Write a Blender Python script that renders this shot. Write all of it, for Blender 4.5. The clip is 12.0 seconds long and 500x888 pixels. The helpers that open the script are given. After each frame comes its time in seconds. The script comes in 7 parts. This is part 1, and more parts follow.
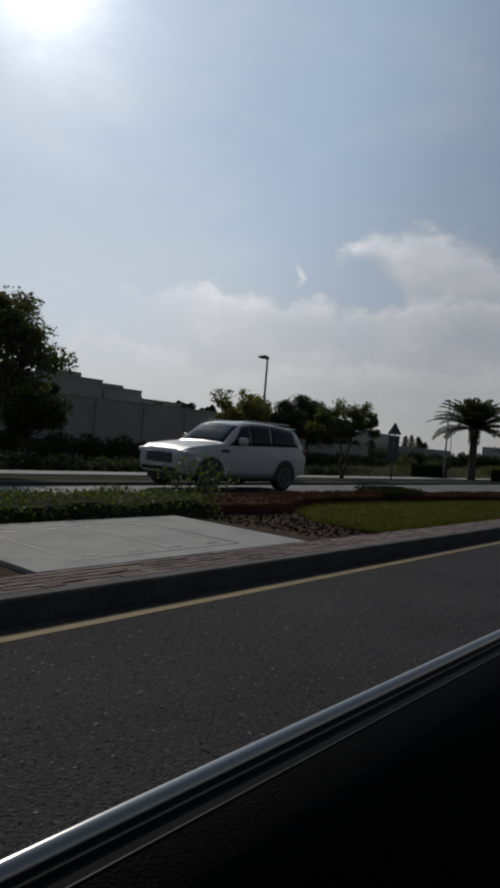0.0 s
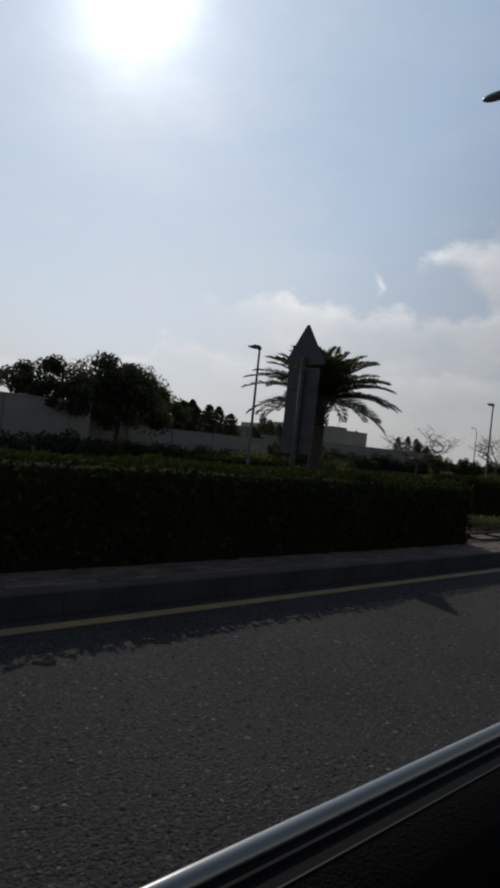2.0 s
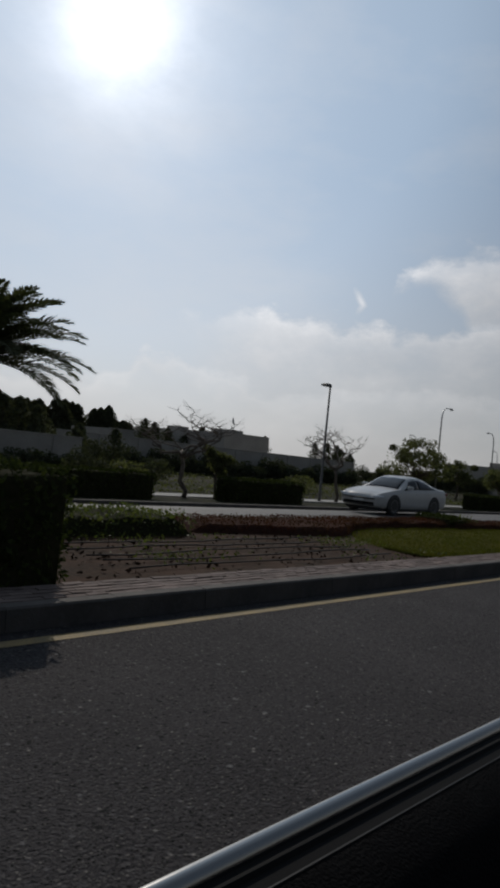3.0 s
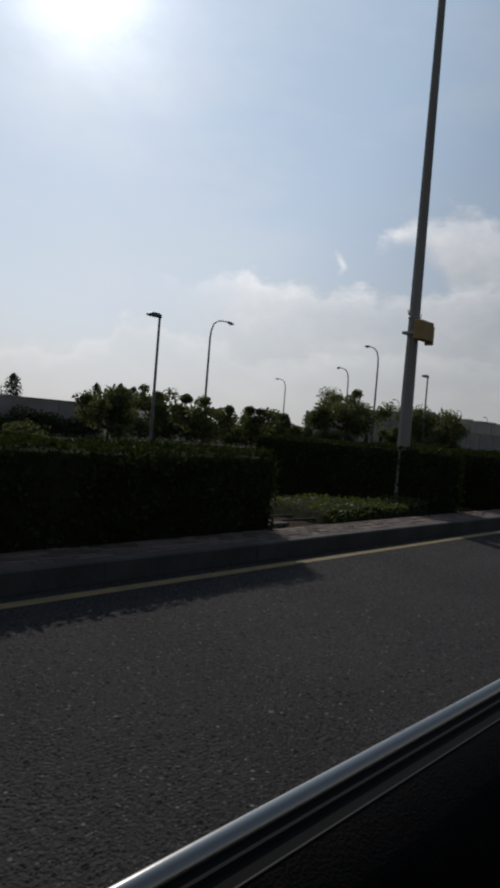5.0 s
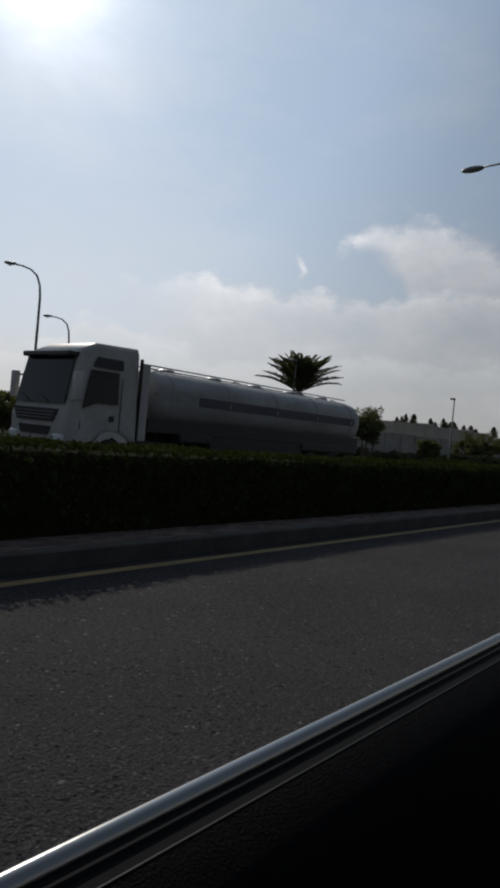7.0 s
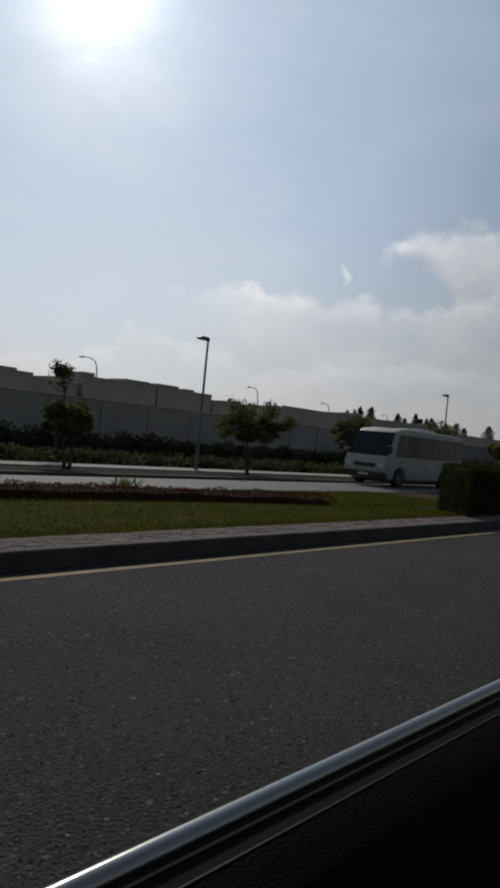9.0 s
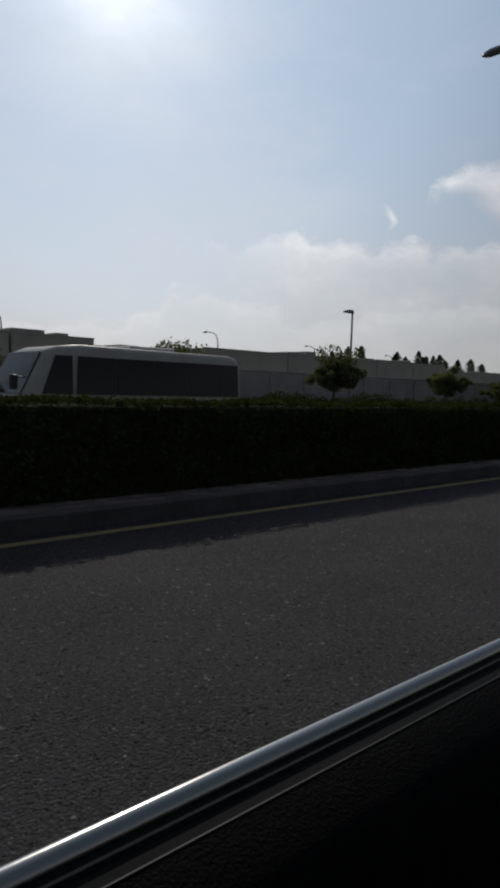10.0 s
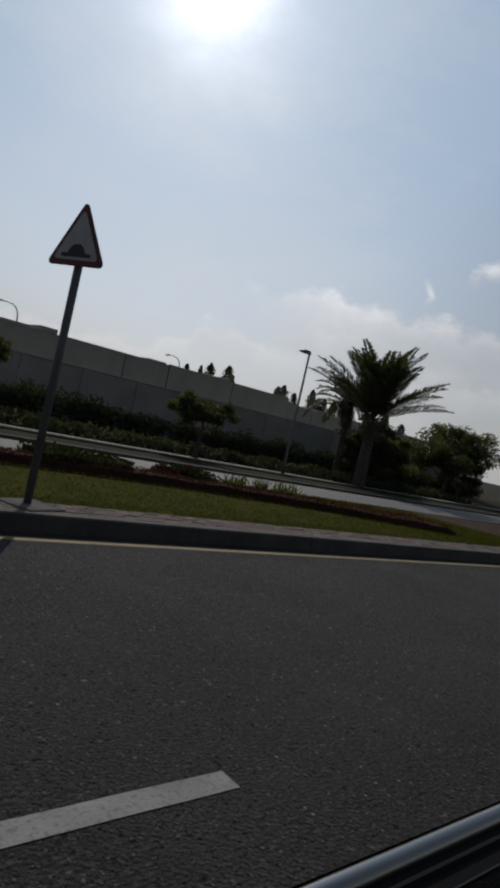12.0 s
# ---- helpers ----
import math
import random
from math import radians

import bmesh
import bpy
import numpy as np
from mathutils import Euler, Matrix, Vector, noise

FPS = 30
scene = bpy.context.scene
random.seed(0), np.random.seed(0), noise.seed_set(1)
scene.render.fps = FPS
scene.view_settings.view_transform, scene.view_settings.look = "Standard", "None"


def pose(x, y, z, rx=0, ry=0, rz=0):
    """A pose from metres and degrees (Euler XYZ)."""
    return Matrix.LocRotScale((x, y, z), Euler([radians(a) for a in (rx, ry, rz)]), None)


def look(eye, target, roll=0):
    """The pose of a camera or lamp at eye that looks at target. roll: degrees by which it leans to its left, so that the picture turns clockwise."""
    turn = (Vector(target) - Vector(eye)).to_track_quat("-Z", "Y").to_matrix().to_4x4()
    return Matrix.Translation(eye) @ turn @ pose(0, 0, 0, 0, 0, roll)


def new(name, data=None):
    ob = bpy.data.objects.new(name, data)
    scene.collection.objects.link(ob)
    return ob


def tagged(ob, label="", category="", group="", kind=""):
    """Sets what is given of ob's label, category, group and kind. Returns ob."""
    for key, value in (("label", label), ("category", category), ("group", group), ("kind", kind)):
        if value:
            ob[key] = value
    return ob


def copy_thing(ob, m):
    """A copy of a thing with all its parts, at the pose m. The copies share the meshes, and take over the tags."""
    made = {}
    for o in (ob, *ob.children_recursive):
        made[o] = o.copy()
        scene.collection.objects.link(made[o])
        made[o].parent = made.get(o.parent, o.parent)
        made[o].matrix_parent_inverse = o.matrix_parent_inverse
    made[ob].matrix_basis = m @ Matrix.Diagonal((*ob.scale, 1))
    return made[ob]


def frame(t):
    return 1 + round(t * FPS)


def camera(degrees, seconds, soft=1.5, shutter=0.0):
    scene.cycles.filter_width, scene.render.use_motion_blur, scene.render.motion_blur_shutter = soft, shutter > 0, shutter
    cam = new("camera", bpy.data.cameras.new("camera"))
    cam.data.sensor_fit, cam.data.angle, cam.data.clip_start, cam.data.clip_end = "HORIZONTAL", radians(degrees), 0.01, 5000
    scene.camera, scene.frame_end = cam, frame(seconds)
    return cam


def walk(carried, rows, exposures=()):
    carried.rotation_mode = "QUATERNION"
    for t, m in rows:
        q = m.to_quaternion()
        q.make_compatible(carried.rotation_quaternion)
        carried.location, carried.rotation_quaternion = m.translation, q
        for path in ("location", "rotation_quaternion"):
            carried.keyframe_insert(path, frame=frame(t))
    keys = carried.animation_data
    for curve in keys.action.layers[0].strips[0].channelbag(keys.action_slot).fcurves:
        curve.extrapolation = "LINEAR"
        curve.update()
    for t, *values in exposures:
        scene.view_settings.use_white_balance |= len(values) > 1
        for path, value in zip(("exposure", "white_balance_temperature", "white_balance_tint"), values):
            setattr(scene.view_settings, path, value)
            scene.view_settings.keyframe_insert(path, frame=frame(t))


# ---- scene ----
# World: x along the road (the way of travel), y across it towards the median, z up.

# ------------------------------------------------------------ camera
PATH = [
    (0.0, 0.00, 1.205, 1.497, -50.03, -0.37, 4.61),
    (0.5, 6.84, 1.195, 1.494, -46.06, -1.59, 7.66),
    (1.0, 14.18, 1.079, 1.493, -43.60, -1.34, 7.96),
    (1.5, 21.76, 0.994, 1.497, -41.96, -2.36, 6.07),
    (2.0, 29.44, 0.953, 1.486, -43.51, -0.19, 6.02),
    (2.5, 37.52, 0.874, 1.483, -44.99, -0.42, 6.21),
    (3.0, 45.69, 0.847, 1.485, -44.96, 1.33, 5.77),
    (3.5, 54.22, 0.825, 1.489, -46.97, 0.28, 6.60),
    (3.7, 57.65, 0.817, 1.490, -47.00, -0.52, 6.01),
    (5.3, 84.61, 0.619, 1.488, -47.09, -1.75, 4.29),
    (5.5, 87.96, 0.560, 1.505, -48.40, -1.61, 4.60),
    (6.0, 96.25, 0.475, 1.504, -50.93, -0.76, 5.57),
    (6.5, 104.43, 0.323, 1.500, -51.19, -1.36, 5.41),
    (8.3, 133.96, -0.041, 1.494, -46.59, 0.53, 5.60),
    (8.5, 137.27, -0.101, 1.500, -47.21, -0.09, 6.15),
    (9.0, 145.56, -0.262, 1.498, -46.41, -0.71, 5.54),
    (9.5, 154.06, -0.411, 1.494, -42.16, -2.42, 2.70),
    (10.0, 162.28, -0.489, 1.479, -41.98, -4.78, 1.77),
    (10.5, 170.28, -0.510, 1.497, -43.94, -4.91, 4.08),
    (11.0, 177.65, -0.557, 1.507, -41.20, -2.09, 10.01),
    (11.5, 184.87, -0.602, 1.507, -40.05, -0.30, 12.25),
    (12.0, 192.09, -0.617, 1.488, -41.11, -1.28, 12.66),
]
cam = camera(41.7, 12.0, soft=3.6)
walk(cam, [(t, pose(x, y, z, 90 + tilt, 0, yaw) @ pose(0, 0, 0, 0, 0, lean)) for t, x, y, z, yaw, tilt, lean in PATH],
     [(0.0, -1.2, 6450, 12), (0.5, -1.05, 6450, 12), (2.5, -1.05, 6450, 12), (3.5, -1.15, 6450, 12), (5.5, -0.98, 6450, 12), (6.5, -1.03, 6450, 12), (9.0, -1.09, 6450, 12), (9.5, -1.18, 6450, 12), (10.0, -1.06, 6450, 12), (10.5, -0.99, 6450, 12), (11.3, -1.07, 6450, 12), (12.0, -1.17, 6450, 12)])

# ------------------------------------------------------------ light
SUN_AZ, SUN_EL = 30.3, 32.4  # degrees from +y towards +x, degrees above the horizon

world = bpy.data.worlds.new("sky")
scene.world = world
world.use_nodes = True
wt = world.node_tree
wt.nodes.clear()


def wnode(kind, **values):
    n = wt.nodes.new(kind)
    for key, value in values.items():
        if key.startswith("i"):
            n.inputs[int(key[1:])].default_value = value
    return n


def wmath(op, a, b=None, clamp=False):
    n = wt.nodes.new("ShaderNodeMath")
    n.operation, n.use_clamp = op, clamp
    for k, v in enumerate((a, b)):
        if v is None:
            continue
        if isinstance(v, (int, float)):
            n.inputs[k].default_value = v
        else:
            wt.links.new(v, n.inputs[k])
    return n.outputs[0]


sky = wt.nodes.new("ShaderNodeTexSky")
sky.sky_type, sky.sun_disc = "NISHITA", False
sky.sun_elevation, sky.sun_rotation = radians(SUN_EL), radians(SUN_AZ)
sky.air_density, sky.dust_density, sky.ozone_density, sky.altitude = 1.0, 0.5, 1.5, 20
way = wt.nodes.new("ShaderNodeTexCoord").outputs["Generated"]
sep = wt.nodes.new("ShaderNodeSeparateXYZ")
wt.links.new(way, sep.inputs[0])
azim = wmath("MULTIPLY", wmath("ARCTAN2", sep.outputs[0], sep.outputs[1]), 57.296)
elev = wmath("MULTIPLY", wmath("ARCSINE", sep.outputs[2]), 57.296)
def by_compass(heights):
    """Degrees over the horizon, by the compass."""
    ramp = wt.nodes.new("ShaderNodeValToRGB")
    wt.links.new(wmath("DIVIDE", wmath("ADD", azim, 180.0), 360.0), ramp.inputs[0])
    ramp.color_ramp.interpolation = "EASE"
    while len(ramp.color_ramp.elements) < len(heights):
        ramp.color_ramp.elements.new(0.5)
    for el, (at, h) in zip(ramp.color_ramp.elements, heights):
        el.position, el.color = (at + 180) / 360, (h / 30, h / 30, h / 30, 1)
    return wmath("MULTIPLY", ramp.outputs[0], 30.0)


def wnoise(scale, detail, rough, stretch):
    m = wt.nodes.new("ShaderNodeMapping")
    m.inputs["Scale"].default_value = stretch
    wt.links.new(way, m.inputs[0])
    n = wt.nodes.new("ShaderNodeTexNoise")
    n.inputs["Scale"].default_value, n.inputs["Detail"].default_value, n.inputs["Roughness"].default_value = scale, detail, rough
    wt.links.new(m.outputs[0], n.inputs[0])
    return n.outputs[0]


def wmix(fac, one, two, blend="MIX"):
    n = wt.nodes.new("ShaderNodeMix")
    n.data_type, n.blend_type = "RGBA", blend
    for k, v in ((0, fac), (6, one), (7, two)):
        if isinstance(v, (int, float)):
            n.inputs[k].default_value = v
        elif isinstance(v, tuple):
            n.inputs[k].default_value = (*v, 1)
        else:
            wt.links.new(v, n.inputs[k])
    return n.outputs[2]


billow = wnoise(11.0, 9, 0.6, (1, 1, 1.8))
fine = wnoise(30.0, 6, 0.6, (1, 1, 1.5))
streak = wnoise(3.2, 6, 0.58, (1, 1, 2.4))
ragged = wmath("ADD", wmath("MULTIPLY", wmath("SUBTRACT", billow, 0.5), 4.6), wmath("MULTIPLY", wmath("SUBTRACT", fine, 0.5), 2.6))
# a low bank along the horizon, and a tower of cloud that stands over its far end
low_top = wmath("SUBTRACT", wmath("ADD", by_compass([(-180, 8), (-60, 8), (36, 12.2), (40.3, 12.4), (43.7, 13.2), (48, 12.7), (54, 12.4), (61, 12.5), (66, 13.4), (80, 13), (110, 10), (180, 8)]), ragged), elev)
ridge_top = wmath("SUBTRACT", wmath("ADD", by_compass([(-180, 5), (-60, 4.5), (15, 5.0), (31, 5.6), (33.4, 6.8), (35.3, 9.0), (37.5, 8.6), (41.5, 7.3), (48, 6.2), (60, 7), (180, 5)]), ragged), elev)
high_top = wmath("SUBTRACT", wmath("ADD", by_compass([(-180, 0), (53.8, 0), (55.2, 14.6), (57, 17.0), (59.3, 18.6), (63.4, 19.3), (67.4, 17.9), (70.4, 16.2), (80, 14.5), (95, 0), (180, 0)]), ragged), elev)
high_foot = wmath("DIVIDE", wmath("ADD", wmath("SUBTRACT", elev, by_compass([(-180, 0), (50, 14.2), (54.5, 14.8), (58, 15.2), (61.3, 14.2), (62.6, 11.0), (65, 5), (95, 0), (180, 0)])), wmath("MULTIPLY", ragged, 0.6)), 1.9, True)
begins = wmath("DIVIDE", wmath("SUBTRACT", wmath("ADD", azim, wmath("MULTIPLY", ragged, 1.5)), 37.5), 8.0, True)
low_bank = wmath("MULTIPLY", wmath("DIVIDE", low_top, 1.2, True), begins)
ridge = wmath("DIVIDE", ridge_top, 1.0, True)
ridge_rim = wmath("POWER", wmath("SUBTRACT", 1.0, wmath("DIVIDE", ridge_top, 2.5, True)), 1.5)
high_bank = wmath("MULTIPLY", wmath("MULTIPLY", wmath("DIVIDE", high_top, 1.5, True), high_foot), wmath("DIVIDE", wmath("SUBTRACT", elev, 9.5), 4.0, True))
low_rim = wmath("POWER", wmath("SUBTRACT", 1.0, wmath("DIVIDE", low_top, 3.2, True)), 1.6)
high_rim = wmath("POWER", wmath("SUBTRACT", 1.0, wmath("DIVIDE", high_top, 5.5, True)), 1.2)
# one small loose hooked puff between the two
puff_y = wmath("DIVIDE", wmath("SUBTRACT", elev, 14.3), 1.15)
bend = wmath("ADD", wmath("MULTIPLY", wmath("ABSOLUTE", wmath("SUBTRACT", puff_y, -0.3)), -0.65), 53.55)
puff_x = wmath("DIVIDE", wmath("SUBTRACT", azim, bend), 0.45)
puff = wmath("SUBTRACT", 1.0, wmath("SQRT", wmath("ADD", wmath("MULTIPLY", puff_x, puff_x), wmath("MULTIPLY", puff_y, puff_y))))
puff = wmath("MULTIPLY", wmath("ADD", puff, wmath("MULTIPLY", ragged, 0.16)), 1.1, True)
lit = wmath("MAXIMUM", wmath("MAXIMUM", wmath("MULTIPLY", low_rim, low_bank), wmath("MULTIPLY", wmath("MULTIPLY", ridge_rim, ridge), 0.6)), wmath("MULTIPLY", high_rim, high_bank))
# how near the sun each part of the sky is
dot = wt.nodes.new("ShaderNodeVectorMath")
dot.operation = "DOT_PRODUCT"
wt.links.new(way, dot.inputs[0])
dot.inputs[1].default_value = (math.sin(radians(SUN_AZ)) * math.cos(radians(SUN_EL)), math.cos(radians(SUN_AZ)) * math.cos(radians(SUN_EL)), math.sin(radians(SUN_EL)))
near_sun = dot.outputs["Value"]
fall = wt.nodes.new("ShaderNodeValToRGB")
wt.links.new(wmath("DIVIDE", wmath("ADD", near_sun, 1.0), 2.0), fall.inputs[0])
fall.color_ramp.elements[0].color, fall.color_ramp.elements[1].color = (0.11, 0.11, 0.11, 1), (1, 1, 1, 1)
for at, v in ((0.7, 0.20), (0.88, 0.43), (0.925, 0.64), (0.96, 0.90)):
    fall.color_ramp.elements.new(at).color = (v, v, v, 1)
near = fall.outputs[0]
# thin pale haze over the clear sky, thicker towards the horizon
thin = wmix(1.0, (8.2, 10.6, 13.0), near, "MULTIPLY")
clear = wmix(0.66, sky.outputs[0], thin)
low_haze = wmath("POWER", wmath("SUBTRACT", 1.0, wmath("DIVIDE", elev, 26.0, True)), 1.6)
pale = wmix(1.0, (12.9, 13.0, 12.9), wmath("POWER", near, 0.75), "MULTIPLY")
clear = wmix(wmath("MULTIPLY", low_haze, 0.85), clear, pale)
clear = wmix(wmath("MULTIPLY", wmath("SUBTRACT", streak, 0.45), 1.2, True), clear, wmix(1.0, (12.0, 12.2, 12.4), near, "MULTIPLY"))
grain = wmath("ADD", 0.70, wmath("MULTIPLY", billow, 0.60))
value = wmath("MULTIPLY", wmath("MULTIPLY", wmath("ADD", wmath("ADD", 12.4, wmath("MULTIPLY", puff, 4.0)), wmath("MULTIPLY", lit, 6.6)), grain), wmath("ADD", 0.25, wmath("MULTIPLY", near, 0.78)))
patchy = wmath("MULTIPLY", wmath("SUBTRACT", billow, 0.34), 3.2, True)
thick = wmath("MULTIPLY", low_bank, wmath("ADD", wmath("ADD", 0.22, wmath("MULTIPLY", patchy, 0.26)), wmath("MULTIPLY", low_rim, 0.34)))
thick = wmath("MAXIMUM", thick, wmath("MULTIPLY", ridge, wmath("ADD", 0.18, wmath("MULTIPLY", ridge_rim, 0.45))))
covered = wmix(wmath("MAXIMUM", thick, wmath("MAXIMUM", wmath("MULTIPLY", high_bank, wmath("ADD", 0.36, wmath("MULTIPLY", patchy, 0.3))), wmath("MULTIPLY", puff, 0.5))), clear, wmix(1.0, (1.0, 0.993, 0.975), value, "MULTIPLY"))
# the bright aureole close round the sun, broken by thin cloud
disc = wmath("MAXIMUM", near_sun, 0.0)
veil = wmath("ADD", 0.25, wmath("MULTIPLY", billow, 1.5))
glow = wmath("MULTIPLY", wmath("ADD", wmath("MULTIPLY", wmath("POWER", disc, 420.0), 9.0), wmath("MULTIPLY", wmath("POWER", disc, 90.0), 3.0)), veil)
halo = wmix(1.0, covered, glow, "ADD")
back = wt.nodes.new("ShaderNodeBackground")
back.inputs[1].default_value = 0.13
wt.links.new(halo, back.inputs[0])
wout = wt.nodes.new("ShaderNodeOutputWorld")
wt.links.new(back.outputs[0], wout.inputs[0])

sun = new("sun", bpy.data.lights.new("sun", "SUN"))
sun.data.energy, sun.data.angle, sun.data.color = 3.4, radians(0.6), (1.0, 0.93, 0.82)
a, e = radians(SUN_AZ), radians(SUN_EL)
SUN_DIR = Vector((math.sin(a) * math.cos(e), math.cos(a) * math.cos(e), math.sin(e)))
sun.matrix_world = look(SUN_DIR * 60, (0, 0, 0))


# ------------------------------------------------------------ materials
def material(name, color, rough=0.8, metal=0.0, color2=None, scale=8.0, detail=6.0, bump=0.0, bump_scale=60.0, fine_scale=None,
             fine_color=None, fine_amount=0.3, island=0.0, spec=0.5, stretch=(1, 1, 1), transmission=0.0, random_ob=0.0, through_light=0.0, specks=None, depth=0.01):
    m = bpy.data.materials.new(name)
    m.use_nodes = True
    t = m.node_tree
    b = t.nodes["Principled BSDF"]
    b.inputs["Roughness"].default_value, b.inputs["Metallic"].default_value = rough, metal
    b.inputs["Specular IOR Level"].default_value = spec
    b.inputs["Transmission Weight"].default_value = transmission
    b.inputs["Base Color"].default_value = (*color, 1)
    co = t.nodes.new("ShaderNodeTexCoord")
    mp = t.nodes.new("ShaderNodeMapping")
    mp.inputs["Scale"].default_value = stretch
    t.links.new(co.outputs["Object"], mp.inputs[0])

    def noise_at(s, d):
        n = t.nodes.new("ShaderNodeTexNoise")
        n.inputs["Scale"].default_value, n.inputs["Detail"].default_value = s, d
        t.links.new(mp.outputs[0], n.inputs[0])
        return n.outputs[0]

    def mix(fac, one, two, blend="MIX"):
        x = t.nodes.new("ShaderNodeMix")
        x.data_type, x.blend_type = "RGBA", blend
        for k, v in ((0, fac), (6, one), (7, two)):
            if isinstance(v, (int, float)):
                x.inputs[k].default_value = v
            elif isinstance(v, tuple):
                x.inputs[k].default_value = (*v, 1)
            else:
                t.links.new(v, x.inputs[k])
        return x.outputs[2]

    def spread(fac, lo, hi, a=0.0, b=1.0):
        r = t.nodes.new("ShaderNodeMapRange")
        r.inputs[1].default_value, r.inputs[2].default_value, r.inputs[3].default_value, r.inputs[4].default_value = lo, hi, a, b
        t.links.new(fac, r.inputs[0])
        return r.outputs[0]

    col = None
    if color2:
        col = mix(spread(noise_at(scale, detail), 0.35, 0.65), color, color2)
    if fine_color:
        col = mix(spread(noise_at(fine_scale or scale * 12, 3), 0.52, 0.68, 0.0, fine_amount), col or color, fine_color)
    if island or random_ob:
        src = t.nodes.new("ShaderNodeNewGeometry").outputs["Random Per Island"] if island else t.nodes.new("ShaderNodeObjectInfo").outputs["Random"]
        amount = island or random_ob
        grey = t.nodes.new("ShaderNodeCombineColor")
        v = spread(src, 0, 1, 1 - amount, 1 + amount)
        for k in range(3):
            t.links.new(v, grey.inputs[k])
        col = mix(1.0, col or color, grey.outputs[0], "MULTIPLY")
    for size, rate, tone in specks or ():
        # single pale stones of the aggregate, or dark specks painting its pits' shade
        vo = t.nodes.new("ShaderNodeTexVoronoi")
        vo.inputs["Scale"].default_value = size
        t.links.new(mp.outputs[0], vo.inputs[0])
        pick = t.nodes.new("ShaderNodeMath")
        pick.operation = "GREATER_THAN"
        pick.inputs[1].default_value = 1 - rate
        sp = t.nodes.new("ShaderNodeSeparateColor")
        t.links.new(vo.outputs["Color"], sp.inputs[0])
        t.links.new(sp.outputs[0], pick.inputs[0])
        near = spread(vo.outputs["Distance"], 0.22, 0.5, 1.0, 0.0)
        both = t.nodes.new("ShaderNodeMath")
        both.operation = "MULTIPLY"
        t.links.new(pick.outputs[0], both.inputs[0])
        t.links.new(near, both.inputs[1])
        col = mix(both.outputs[0], col or color, tone)
    if col:
        t.links.new(col, b.inputs["Base Color"])
    if through_light:
        # thin leaves let sunlight through
        tl = t.nodes.new("ShaderNodeBsdfTranslucent")
        tl.inputs[0].default_value = (color[0] * 1.5, color[1] * 1.6, color[2] * 0.8, 1)
        if col:
            t.links.new(mix(1.0, col, (1.5, 1.6, 0.8), "MULTIPLY"), tl.inputs[0])
        ms = t.nodes.new("ShaderNodeMixShader")
        ms.inputs[0].default_value = through_light
        t.links.new(b.outputs[0], ms.inputs[1])
        t.links.new(tl.outputs[0], ms.inputs[2])
        t.links.new(ms.outputs[0], t.nodes["Material Output"].inputs[0])
    if bump:
        bp = t.nodes.new("ShaderNodeBump")
        bp.inputs["Strength"].default_value, bp.inputs["Distance"].default_value = bump, depth
        t.links.new(noise_at(bump_scale, 5), bp.inputs["Height"])
        t.links.new(bp.outputs[0], b.inputs["Normal"])
    return m


ASPHALT = material("asphalt", (0.0348, 0.0317, 0.0322), 0.9, color2=(0.0498, 0.0454, 0.0455), scale=0.7, bump=1.0, bump_scale=50, depth=0.025, fine_scale=28, fine_color=(0.072, 0.067, 0.068), fine_amount=0.8, spec=0.12,
                   specks=((30, 0.022, (0.105, 0.100, 0.100)), (22, 0.004, (0.15, 0.145, 0.14)), (24, 0.06, (0.010, 0.010, 0.010)), (60, 0.28, (0.009, 0.0095, 0.009)), (85, 0.15, (0.088, 0.081, 0.073)), (58, 0.06, (0.12, 0.11, 0.099)), (42, 0.010, (0.20, 0.186, 0.168)), (38, 0.11, (0.008, 0.008, 0.008))))
# far road: backlit glare is put into its paler base colour
ASPHALT_FAR = material("glare_pale_asphalt", (0.075, 0.073, 0.07), 0.78, color2=(0.11, 0.106, 0.10), scale=0.7, bump=0.8, bump_scale=40, fine_scale=30, fine_color=(0.2, 0.19, 0.175), fine_amount=0.4, spec=0.35)
YELLOW = material("yellow_paint", (0.29, 0.20, 0.070), 0.8, color2=(0.20, 0.148, 0.068), scale=5, bump=0.5, fine_scale=45, fine_color=(0.09, 0.08, 0.07), fine_amount=0.6)
WHITE_PAINT = material("white_paint", (0.34, 0.334, 0.305), 0.88, color2=(0.25, 0.245, 0.225), scale=4, bump=0.5, fine_scale=40, fine_color=(0.10, 0.098, 0.092), fine_amount=0.5, spec=0.2)
KERB = material("kerb_concrete", (0.094, 0.081, 0.070), 0.92, color2=(0.064, 0.055, 0.048), scale=2.5, bump=0.5, fine_color=(0.10, 0.095, 0.09), fine_scale=18, fine_amount=0.4, random_ob=0.05)
PAVER = material("red_paver", (0.205, 0.158, 0.138), 0.92, color2=(0.145, 0.112, 0.099), scale=3, bump=0.5, spec=0.15, random_ob=0.25)
PAVER_FIELD = material("red_paver_field", (0.205, 0.158, 0.138), 0.92, color2=(0.145, 0.112, 0.099), scale=3, bump=0.5, spec=0.15, island=0.25)
JOINT = material("dirty_joint_sand", (0.055, 0.048, 0.04), 0.95, color2=(0.04, 0.036, 0.03), scale=6, bump=0.6)
CONCRETE = material("concrete", (0.36, 0.345, 0.32), 0.9, color2=(0.27, 0.26, 0.24), scale=1.6, bump=0.5, fine_color=(0.18, 0.17, 0.16), fine_scale=22, fine_amount=0.35)
